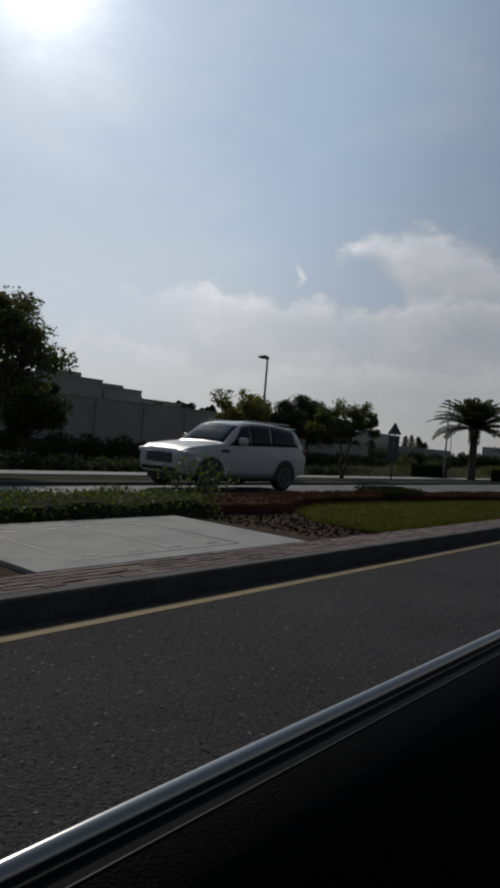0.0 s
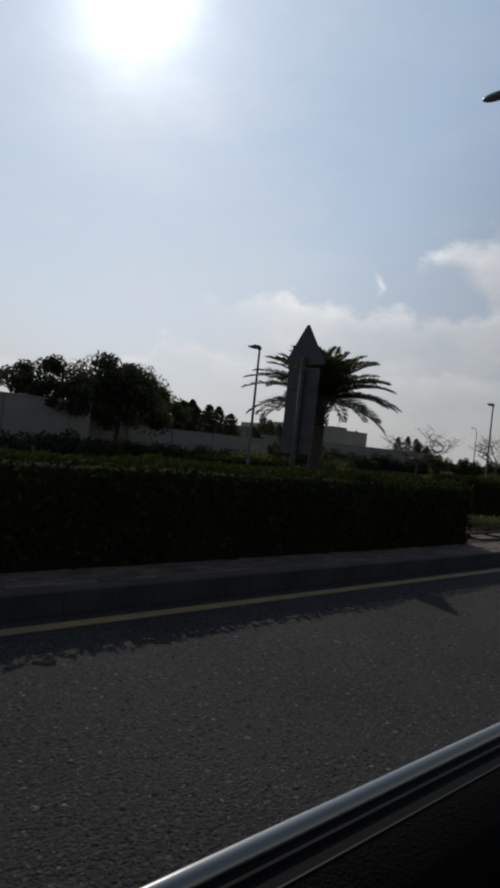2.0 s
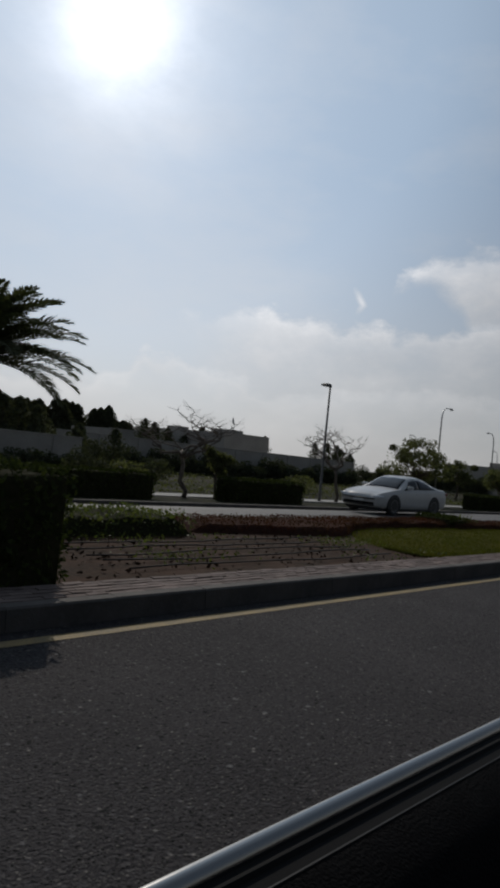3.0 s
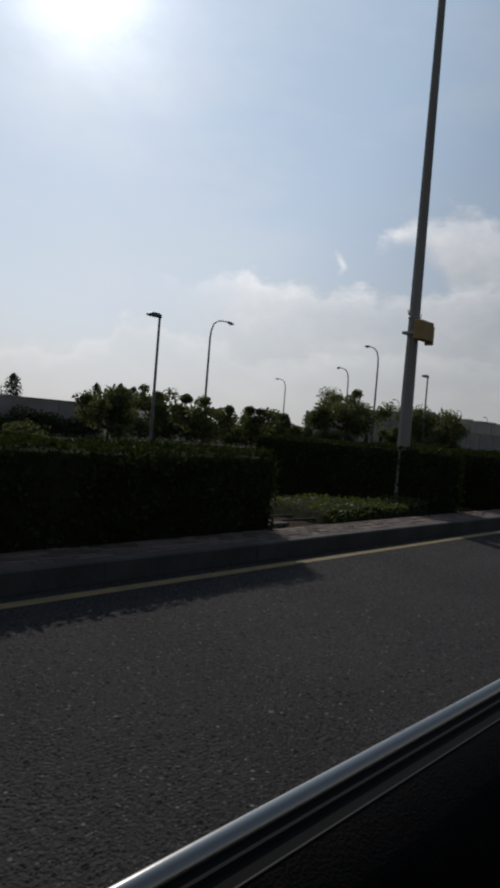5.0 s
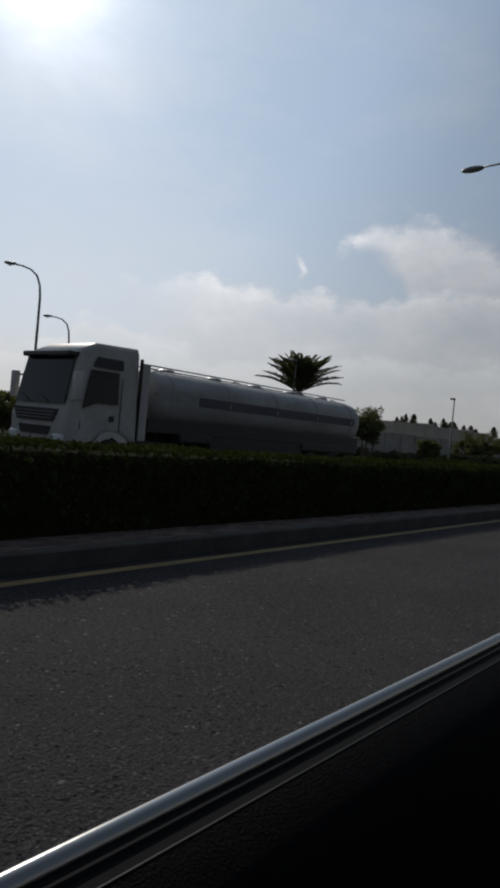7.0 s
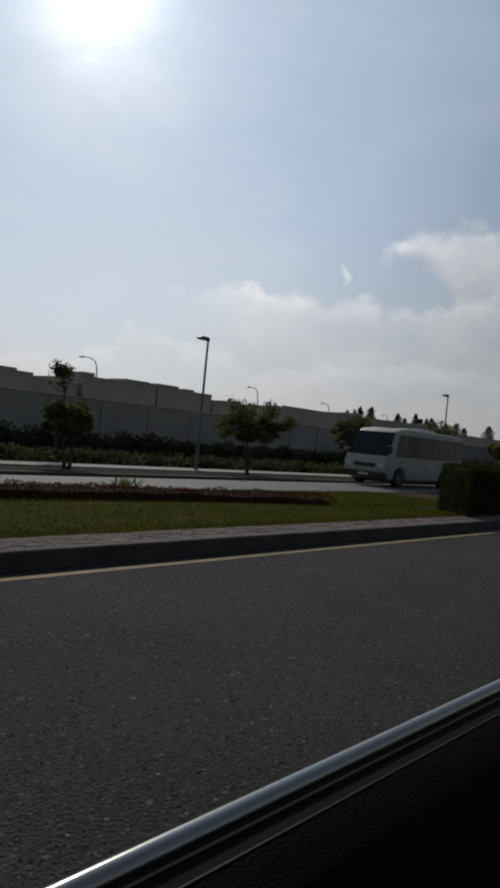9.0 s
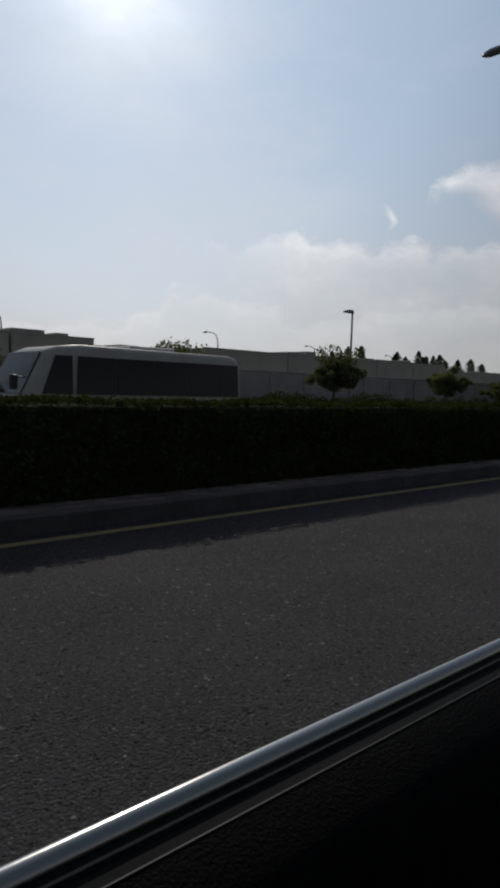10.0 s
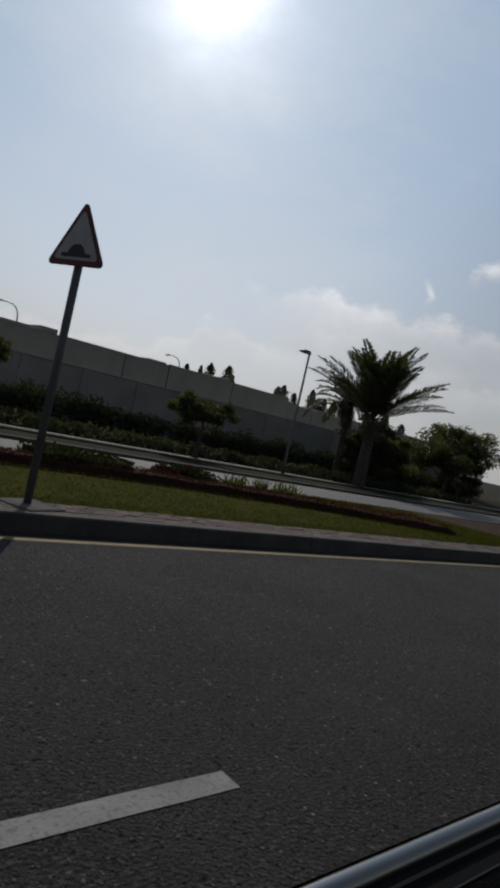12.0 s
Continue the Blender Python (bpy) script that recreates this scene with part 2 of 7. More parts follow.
OLD_SLAB = material("weathered_slab", (0.17, 0.155, 0.14), 0.95, color2=(0.11, 0.10, 0.09), scale=3, bump=0.5, fine_color=(0.07, 0.06, 0.05), fine_scale=14, fine_amount=0.4, spec=0.1)
SOIL = material("garden_soil", (0.058, 0.031, 0.019), 0.98, color2=(0.030, 0.019, 0.012), scale=2.2, bump=1.0, bump_scale=22, fine_color=(0.078, 0.049, 0.030), fine_scale=16, fine_amount=0.6, spec=0.08)
DRY_EARTH = material("dry_earth", (0.052, 0.044, 0.033), 0.97, color2=(0.029, 0.028, 0.018), scale=0.25, bump=0.7, bump_scale=8, fine_color=(0.06, 0.066, 0.03), fine_scale=1.4, fine_amount=0.7, spec=0.04)
TURF = material("turf", (0.060, 0.061, 0.013), 0.98, color2=(0.076, 0.071, 0.018), scale=0.9, bump=1.0, bump_scale=70, fine_color=(0.042, 0.046, 0.012), fine_scale=30, fine_amount=0.5, spec=0.01)
GRASS = material("grass_blades", (0.057, 0.062, 0.013), 0.95, color2=(0.073, 0.072, 0.017), scale=0.9, island=0.2, spec=0.01, through_light=0.4)
VERGE = material("verge_grass", (0.018, 0.022, 0.009), 0.97, color2=(0.032, 0.029, 0.018), scale=0.8, bump=1.0, bump_scale=30, fine_color=(0.024, 0.030, 0.011), fine_scale=14, fine_amount=0.6, spec=0.04)
HEDGE_LEAF = material("hedge_leaves", (0.030, 0.040, 0.014), 0.92, color2=(0.046, 0.056, 0.018), scale=2.5, island=0.4, spec=0.02, through_light=0.16)
HEDGE_CORE = material("hedge_twigs", (0.026, 0.029, 0.013), 0.97, color2=(0.040, 0.037, 0.020), scale=14, bump=1.0, bump_scale=30, spec=0.02)
DRY_GRASS = material("dry_grass", (0.105, 0.085, 0.030), 0.95, color2=(0.070, 0.068, 0.022), scale=1.2, island=0.35, spec=0.02, through_light=0.4)
COVER_LEAF = material("ground_cover_leaves", (0.058, 0.076, 0.022), 0.65, color2=(0.082, 0.092, 0.030), scale=2.0, island=0.4, spec=0.3, through_light=0.38)
RED_LEAF = material("red_border_leaves", (0.100, 0.036, 0.027), 0.95, color2=(0.070, 0.039, 0.024), scale=1.5, island=0.3, spec=0.03, through_light=0.15)
RED_CORE = material("red_border_twigs", (0.075, 0.037, 0.028), 0.95, color2=(0.060, 0.032, 0.023), scale=9, bump=1.0, bump_scale=30, spec=0.02)
TREE_LEAF = material("tree_leaves", (0.082, 0.088, 0.044), 0.75, color2=(0.112, 0.116, 0.058), scale=1.2, island=0.4, spec=0.12, through_light=0.34)
TREE_LEAF_YELLOW = material("yellowish_tree_leaves", (0.115, 0.115, 0.042), 0.7, color2=(0.135, 0.125, 0.052), scale=1.2, island=0.45, spec=0.15, through_light=0.45)
CONIFER_LEAF = material("conifer_foliage", (0.054, 0.060, 0.038), 0.85, color2=(0.074, 0.078, 0.046), scale=1.0, island=0.4, spec=0.08, through_light=0.2)
BARK = material("bark", (0.12, 0.095, 0.07), 0.95, color2=(0.07, 0.055, 0.042), scale=9, bump=1.0, bump_scale=25, stretch=(1, 1, 0.3), spec=0.12)
TWIG = material("bare_twigs", (0.16, 0.13, 0.10), 0.9, color2=(0.10, 0.08, 0.065), scale=6, bump=0.5)
PALM_LEAF = material("palm_fronds", (0.056, 0.064, 0.034), 0.65, color2=(0.078, 0.084, 0.046), scale=1.5, island=0.3, spec=0.25, through_light=0.25)
PALM_TRUNK = material("palm_trunk", (0.13, 0.10, 0.075), 0.95, color2=(0.075, 0.058, 0.045), scale=7, bump=1.0, bump_scale=18)
STEEL = material("galvanised_steel", (0.34, 0.345, 0.35), 0.5, 0.75, color2=(0.25, 0.255, 0.26), scale=3, bump=0.15)
POLE_PAINT = material("painted_pole", (0.17, 0.165, 0.155), 0.6, 0.1, color2=(0.12, 0.115, 0.11), scale=2.5, bump=0.2)
POLE_BEIGE = material("beige_column", (0.31, 0.285, 0.25), 0.7, 0.0, color2=(0.23, 0.21, 0.183), scale=1.6, bump=0.3, stretch=(1, 1, 0.2))
LAMP_GLASS = material("lamp_lens", (0.55, 0.55, 0.52), 0.25, spec=0.6)
WALL = material("rendered_wall", (0.38, 0.35, 0.308), 0.94, color2=(0.305, 0.28, 0.247), scale=0.5, bump=0.5, bump_scale=18, fine_color=(0.29, 0.265, 0.235), fine_scale=3.5, fine_amount=0.4)
HOUSE = material("sand_render", (0.39, 0.36, 0.318), 0.94, color2=(0.32, 0.296, 0.262), scale=0.4, bump=0.4, bump_scale=14, fine_color=(0.31, 0.285, 0.245), fine_scale=2.5, fine_amount=0.3)
PANE = material("window_pane", (0.02, 0.022, 0.025), 0.08, spec=0.8)
SIGN_BACK = material("sign_back_metal", (0.13, 0.13, 0.13), 0.6, 0.4, color2=(0.10, 0.10, 0.10), scale=3, bump=0.1)
SIGN_RED = material("sign_red", (0.17, 0.032, 0.028), 0.6, color2=(0.12, 0.034, 0.030), scale=5)
SIGN_FACE = material("sign_face", (0.50, 0.48, 0.46), 0.6, color2=(0.40, 0.38, 0.36), scale=4)
SIGN_WHITE = material("sign_white", (0.62, 0.60, 0.55), 0.55, color2=(0.52, 0.50, 0.46), scale=4)
SIGN_BLACK = material("sign_black", (0.02, 0.02, 0.02), 0.5)
BOX_TAN = material("ochre_box", (0.42, 0.27, 0.09), 0.7, color2=(0.34, 0.22, 0.08), scale=4)
CAR_WHITE = material("dusty_white_car_paint", (0.52, 0.51, 0.49), 0.3, 0.0, color2=(0.47, 0.46, 0.44), scale=1.5, spec=0.35)
CAR_GLASS = material("tinted_glass", (0.009, 0.0095, 0.010), 0.1, spec=0.25)
CAR_BLACK = material("black_plastic", (0.018, 0.018, 0.019), 0.55, color2=(0.028, 0.028, 0.028), scale=9)
TYRE = material("tyre_rubber", (0.02, 0.02, 0.02), 0.85, color2=(0.035, 0.033, 0.03), scale=9, bump=0.4)
CHROME = material("chrome", (0.28, 0.275, 0.265), 0.22, 1.0, bump=0.03, bump_scale=25)
RIM = material("alloy_rim", (0.20, 0.20, 0.20), 0.45, 0.4)
HEADLAMP = material("headlamp_lens", (0.65, 0.66, 0.68), 0.08, spec=0.9)
TAILLAMP = material("tail_lamp", (0.13, 0.02, 0.018), 0.2, spec=0.6)
TANK = material("dull_grey_tank_paint", (0.34, 0.335, 0.325), 0.62, 0.1, color2=(0.25, 0.245, 0.235), scale=1.4, bump=0.15, fine_color=(0.16, 0.15, 0.14), fine_scale=3, fine_amount=0.4, stretch=(0.4, 1, 1))
TANK_BAND = material("faded_tank_band", (0.075, 0.07, 0.085), 0.6, color2=(0.05, 0.05, 0.085), scale=0.6)
CAB_WHITE = material("dusty_cab_paint", (0.47, 0.46, 0.435), 0.5, color2=(0.38, 0.37, 0.35), scale=1.5, spec=0.2, fine_color=(0.30, 0.285, 0.26), fine_scale=5, fine_amount=0.35)
# paler grey that paints the highlight on the door panel's lip
DOOR_LIP = material("trim_edge_highlight", (0.012, 0.012, 0.012), 0.6, color2=(0.008, 0.008, 0.008), scale=20, spec=0.2)
DOOR_BLACK = material("black_door_trim", (0.0022, 0.0022, 0.0024), 0.8, color2=(0.0038, 0.0038, 0.004), scale=30, bump=0.6, bump_scale=220, spec=0.04)
RUBBER = material("rubber_seal", (0.005, 0.005, 0.005), 0.8, spec=0.12)
TAR = material("old_tar", (0.010, 0.010, 0.010), 0.8, color2=(0.016, 0.015, 0.015), scale=20, bump=0.5, spec=0.02)
HOSE = material("drip_hose", (0.03, 0.024, 0.02), 0.8)


# ------------------------------------------------------------ building helpers
def thing(name, at=(0, 0, 0), label="", category="", group="", kind="", turn=0.0):
    ob = new(name)
    ob.matrix_world = pose(*at, 0, 0, turn)
    return tagged(ob, label, category, group, kind)


def mesh_of(name, verts, faces, mat, smooth=False):
    me = bpy.data.meshes.new(name)
    me.from_pydata([tuple(v) for v in verts], [], faces)
    me.materials.append(mat)
    if smooth:
        me.polygons.foreach_set("use_smooth", [True] * len(me.polygons))
    me.update()
    return me


def solid(name, verts, faces, mat, parent=None, label="", smooth=False):
    ob = new(name, mesh_of(name, verts, faces, mat, smooth))
    if parent:
        ob.parent = parent
    return tagged(ob, label)


def part(name, bm, mat, parent=None, label="", smooth=False):
    me = bpy.data.meshes.new(name)
    bmesh.ops.recalc_face_normals(bm, faces=bm.faces)
    bm.to_mesh(me)
    bm.free()
    me.materials.append(mat)
    if smooth:
        me.polygons.foreach_set("use_smooth", [True] * len(me.polygons))
    ob = new(name, me)
    if parent:
        ob.parent = parent
    return tagged(ob, label)


def box_bm(x0, x1, y0, y1, z0, z1, bevel=0.0, bm=None):
    own = bmesh.new()
    bmesh.ops.create_cube(own, size=1, matrix=Matrix.LocRotScale(((x0 + x1) / 2, (y0 + y1) / 2, (z0 + z1) / 2), None, (x1 - x0, y1 - y0, z1 - z0)))
    if bevel:
        bmesh.ops.bevel(own, geom=own.edges[:], offset=bevel, segments=2, affect="EDGES", profile=0.5)
    if bm is None:
        return own
    me = bpy.data.meshes.new("tmp")
    own.to_mesh(me)
    own.free()
    bm.from_mesh(me)
    bpy.data.meshes.remove(me)
    return bm


def box(name, x0, x1, y0, y1, z0, z1, mat, parent=None, bevel=0.0, label=""):
    return part(name, box_bm(x0, x1, y0, y1, z0, z1, bevel), mat, parent, label)


def tube_data(points, radii, sides=8, cap=True):
    """Verts and faces of a tapering tube along points."""
    verts, faces = [], []
    n = len(points)
    pts = [Vector(p) for p in points]
    for i, p in enumerate(pts):
        d = (pts[min(i + 1, n - 1)] - pts[max(i - 1, 0)]).normalized()
        side = d.cross(Vector((0.31, 0.95, 0.05)) if abs(d.y) < 0.9 else Vector((1, 0, 0))).normalized()
        up = side.cross(d)
        for k in range(sides):
            a = 2 * math.pi * k / sides
            verts.append(p + (side * math.cos(a) + up * math.sin(a)) * radii[i])
    for i in range(n - 1):
        for k in range(sides):
            k2 = (k + 1) % sides
            faces.append((i * sides + k, i * sides + k2, (i + 1) * sides + k2, (i + 1) * sides + k))
    if cap:
        faces.append(tuple(range(sides - 1, -1, -1)))
        faces.append(tuple((n - 1) * sides + k for k in range(sides)))
    return verts, faces


def tubes(name, list_of, mat, parent=None, label="", sides=8, smooth=True):
    verts, faces = [], []
    for points, radii in list_of:
        v, f = tube_data(points, radii, sides)
        o = len(verts)
        verts += v
        faces += [tuple(i + o for i in q) for q in f]
    return solid(name, verts, faces, mat, parent, label, smooth)


def lathe_bm(profile, sides=24, axis="z", ring_only=False):
    """A turned body: profile of (radius, height); ring_only joins the last ring to the first."""
    bm = bmesh.new()
    rings = []
    for r, h in profile:
        ring = []
        for k in range(sides):
            a = 2 * math.pi * k / sides
            c, s = r * math.cos(a), r * math.sin(a)
            ring.append(bm.verts.new((c, s, h) if axis == "z" else (c, h, s) if axis == "y" else (h, c, s)))
        rings.append(ring)
    for one, two in zip(rings, rings[1:] + (rings[:1] if ring_only else [])):
        for k in range(sides):
            bm.faces.new((one[k], one[(k + 1) % sides], two[(k + 1) % sides], two[k]))
    if ring_only:
        return bm
    bm.faces.new(rings[0][::-1])
    bm.faces.new(rings[-1])
    return bm


def leaf_data(centres, size, rng, flat=0.0, aspect=2.0):
    """Small rhombic leaves, turned at random; flat draws them level."""
    n = len(centres)
    u = rng.normal(size=(n, 3))
    u[:, 2] *= 1 - flat
    u /= np.linalg.norm(u, axis=1, keepdims=True)
    w = rng.normal(size=(n, 3))
    w -= (w * u).sum(1, keepdims=True) * u
    w /= np.linalg.norm(w, axis=1, keepdims=True)
    s = size * rng.uniform(0.6, 1.35, size=(n, 1))
    c = np.asarray(centres)
    v = np.stack([c - u * s, c + w * s / aspect, c + u * s, c - w * s / aspect], 1).reshape(-1, 3)
    f = np.arange(4 * n).reshape(-1, 4)
    return v, f


def leaf_mesh(name, centres, size, mat, rng, flat=0.0, aspect=2.0):
    v, f = leaf_data(centres, size, rng, flat, aspect)
    return mesh_of(name, v.tolist(), f.tolist(), mat)


def leaves(name, centres, size, mat, parent, rng, label="", flat=0.0, aspect=2.0):
    ob = new(name, leaf_mesh(name, centres, size, mat, rng, flat, aspect))
    ob.parent = parent
    return tagged(ob, label)


def strip(name, xs, profile, mat, parent=None, label="", kind="", uneven=None):
    """A sheet or bar along x: profile of (y, z), repeated at each x."""
    verts, faces, n = [], [], len(profile)
    for x in xs:
        for y, z in profile:
            verts.append((x, y, z + (uneven(x, y) if uneven else 0)))
    for i in range(len(xs) - 1):
        for k in range(n - 1):
            faces.append((i * n + k, (i + 1) * n + k, (i + 1) * n + k + 1, i * n + k + 1))
    return tagged(solid(name, verts, faces, mat, parent, label), kind=kind)


# ------------------------------------------------------------ the ground and the two roads
X0, X1 = -30.0, 300.0
xs_long = [X0 + i * 5 for i in range(int((X1 - X0) / 5) + 1)]


def far_z(y):
    """Height of the land beyond the median."""
    for (y0, z0), (y1, z1) in zip(((11.6, -0.05), (18.3, -0.36), (18.5, -0.28), (22.4, -0.40), (30, -0.45)), ((18.3, -0.36), (18.5, -0.28), (22.4, -0.40), (30, -0.45), (4000, -0.45))):
        if y <= y1:
            return z0 + (z1 - z0) * (y - y0) / (y1 - y0)
    return -0.45


ground = strip("ground", [-2500, -400, X0, 0, 60, 120, 180, 240, X1, 700, 2800],
               [(-2500, -0.4), (-400, -0.35), (-8, -0.16), (5.5, -0.16), (11.7, -0.16), (18.3, -0.46), (30, -0.49), (60, -0.47), (160, -0.45), (600, -0.45), (3200, -0.45)], DRY_EARTH, kind="structure",
               label="dry sandy earth with sparse weeds")
tagged(ground, category="ground")
road = strip("road", xs_long, [(-7.5, -0.03), (-4, 0.0), (0, 0.0), (3, 0.0), (5.55, 0.0)], ASPHALT, kind="structure", label="dark grey asphalt carriageway with pale aggregate")
tagged(road, category="road")
road_far = strip("road", xs_long, [(11.58, -0.03), (13.2, -0.005), (14.6, -0.015), (16.5, -0.17), (18.32, -0.36)], ASPHALT_FAR, kind="structure", label="pale grey asphalt of the opposite carriageway, glare painted into its colour")
tagged(road_far, category="road")
verge = strip("verge", [X0 + i for i in range(int(X1 - X0) + 1)], [(18.45, -0.27), (19.4, -0.28), (20.4, -0.33), (21.4, -0.36), (22.3, -0.40), (22.45, -0.40)], VERGE, kind="structure",
              label="patchy grass verge beside the opposite carriageway", uneven=lambda x, y: 0.05 * noise.noise((x * 0.9, y * 0.9, 0)))
tagged(verge, category="verge")
pavement = strip("pavement", xs_long, [(22.4, -0.46), (22.4, -0.355), (23.8, -0.355), (23.8, -0.46)], CONCRETE, kind="structure", label="pale concrete footpath along the boundary hedge")
tagged(pavement, category="pavement")
creep = strip("creeping_grass", [187 + 0.5 * i for i in range(110)], [(22.38, -0.42), (22.40, -0.345), (22.7, -0.335), (23.0, -0.338), (23.3, -0.352), (23.32, -0.37)], VERGE, kind="structure", label="rough grass that has crept over the footpath edge",
              uneven=lambda x, y: 0.012 * noise.noise((x * 0.9, y * 0.9, 4)) if 22.5 < y < 23.2 else 0)
tagged(creep, category="grass")
park = strip("grass_strip", [X0 + i for i in range(int(X1 - X0) + 1)], [(23.75, -0.43), (25, -0.43), (27, -0.44), (29, -0.45), (31, -0.46), (33.2, -0.47), (36.2, -0.47)], VERGE, kind="structure", label="rough dry grass between the footpath and the walls",
             uneven=lambda x, y: 0.06 * noise.noise((x * 0.5, y * 0.5, 8)))
tagged(park, category="grass")

# painted lines, 4 mm over the asphalt
rng = np.random.default_rng(5)


def line_strip(name, x0, x1, y, width, mat, label):
    n = max(2, int((x1 - x0) / 0.25))
    vs, fs = [], []
    for i in range(n + 1):
        x = x0 + (x1 - x0) * i / n
        for k, yy in enumerate((y - width / 2, y + width / 2)):
            vs.append((x, yy + 0.006 * noise.noise((x * 3, k * 9, 2)), 0.004))
        if i:
            fs.append((2 * i - 2, 2 * i, 2 * i + 1, 2 * i - 1))
    return tagged(solid(name, vs, fs, mat), label, "road marking", kind="structure")


line_strip("edge_line", X0, X1, 5.29, 0.13, YELLOW, "worn yellow edge line painted beside the kerb")
dashes = [(168.6, 174.6), (178.3, 184.3), (188.0, 194.1), (197.7, 203.7), (207.4, 213.4)]
for x0, x1 in dashes:
    tagged(line_strip("lane_dash", x0, x1, 1.33, 0.13, WHITE_PAINT, "worn white dash of the lane line"), group="lane dashes")

# kerbs: one stone a metre
kerb = thing("kerb", (0, 5.547, 0), "grey concrete kerb along the planted median", "kerb", kind="structure")
kb = bmesh.new()
prof = [(0.0, -0.08), (0.012, 0.175), (0.03, 0.192), (0.15, 0.194), (0.15, -0.08)]
a = [kb.verts.new((0.0015, y, z)) for y, z in prof]
b = [kb.verts.new((0.9985, y, z)) for y, z in prof]
for k in range(5):
    kb.faces.new((a[k], b[k], b[(k + 1) % 5], a[(k + 1) % 5]))
kb.faces.new(a[::-1])
kb.faces.new(b)
bmesh.ops.recalc_face_normals(kb, faces=kb.faces)
kerb_mesh = bpy.data.meshes.new("kerbstone")
kb.to_mesh(kerb_mesh)
kb.free()
kerb_mesh.materials.append(KERB)
for i in range(238):
    s = new("kerbstone", kerb_mesh)
    s.parent = kerb
    s.matrix_basis = pose(-12 + i, 0.003 * math.sin(i * 2.7), 0.002 * math.sin(i * 5.1))
strip("kerb_back", [-30, -12], [(0, -0.08), (0, 0.19), (0.15, 0.19), (0.15, -0.08)], KERB, kerb)
strip("kerb_back", [226, 300], [(0, -0.08), (0, 0.19), (0.15, 0.19), (0.15, -0.08)], KERB, kerb)
median_kerb = strip("kerb", xs_long, [(11.42, -0.05), (11.42, 0.07), (11.57, 0.07), (11.6, 0.05), (11.6, -0.12)], KERB, kind="structure", label="concrete kerb of the median beside the opposite carriageway")
tagged(median_kerb, category="kerb")
far_kerb = strip("kerb", xs_long, [(18.3, -0.45), (18.3, -0.24), (18.33, -0.225), (18.47, -0.225), (18.47, -0.4)], KERB, kind="structure", label="low concrete kerb of the grass verge")
tagged(far_kerb, category="kerb")

# the median's soil, in one uneven sheet
n_x, ys = int((X1 - X0) / 0.5), [6.2, 6.7, 7.2, 7.8, 8.4, 9.0, 9.6, 10.2, 10.8, 11.43]
median = strip("median_soil", [X0 + i * 0.5 for i in range(n_x + 1)], [(y, 0.15 - 0.10 * (y - 6.2) / 5.2) for y in ys], SOIL, kind="structure", label="bare brown planting soil of the median",
               uneven=lambda x, y: 0.03 * noise.noise((x * 0.8, y * 0.8, 4)) + 0.012 * noise.noise((x * 4, y * 4, 1)))
tagged(median, category="soil")

# ------------------------------------------------------------ planting of the median
POLES = [46.6, 91.0, 136.2, 181.6]
LAWNS = [(9.4, 25.2), (55.6, 71.4), (100.1, 115.6), (144.3, 160.0), (189.4, 215.0)]
HEDGES = [(-14.0, -3.5, 1.1), (25.15, 39.6, 1.15), (71.3, 86.0, 1.15), (115.1, 131.2, 1.14), (159.3, 176.0, 1.28), (215.2, 228, 1.15)]


def lawn_edge(x, x0, x1):
    """How far back the lawn reaches at x: rounded at its beginning, drawing in towards its end."""
    u = min(1.0, (x - x0) / 4.5)
    if x0 > 180:
        back = 6.25 + 3.45 * u ** 0.75  # this one begins in a point at the kerb
    else:
        back = 6.25 + 3.7 * math.sqrt(max(0.0, 1 - (1 - u) ** 2))
    v = max(0.0, (x - x0 - 4.0) / (min(x1, x0 + 16.0) - x0 - 4.0))
    return back - (2.7 * min(1.0, v) ** 3 if x0 > 180 else 1.7 * min(1.0, v) ** 1.6)


def border_front(x, x0, x1):
    if x > x0 + 4 or x0 > 180:
        return lawn_edge(max(x, x0), x0, x1) + 0.06
    return max(lawn_edge(max(x, x0), x0, x1) + 0.06, 9.0 + 0.3 * max(0.0, x0 + 0.5 - x))


def border_back(x, x0, x1):
    if x0 > 180:
        return max(8.75, border_front(x, x0, x1) + 0.75)
    u = min(1.0, max(0.0, (x - x0 - 3.0) / 6.0))
    return 10.95 + (border_front(x, x0, x1) + 1.0 - 10.95) * u


def rear_front(x, x0, x1):
    return border_back(x, x0, x1) + 0.02 if x < x1 + 0.3 else 7.05 if x0 > 180 else 7.85


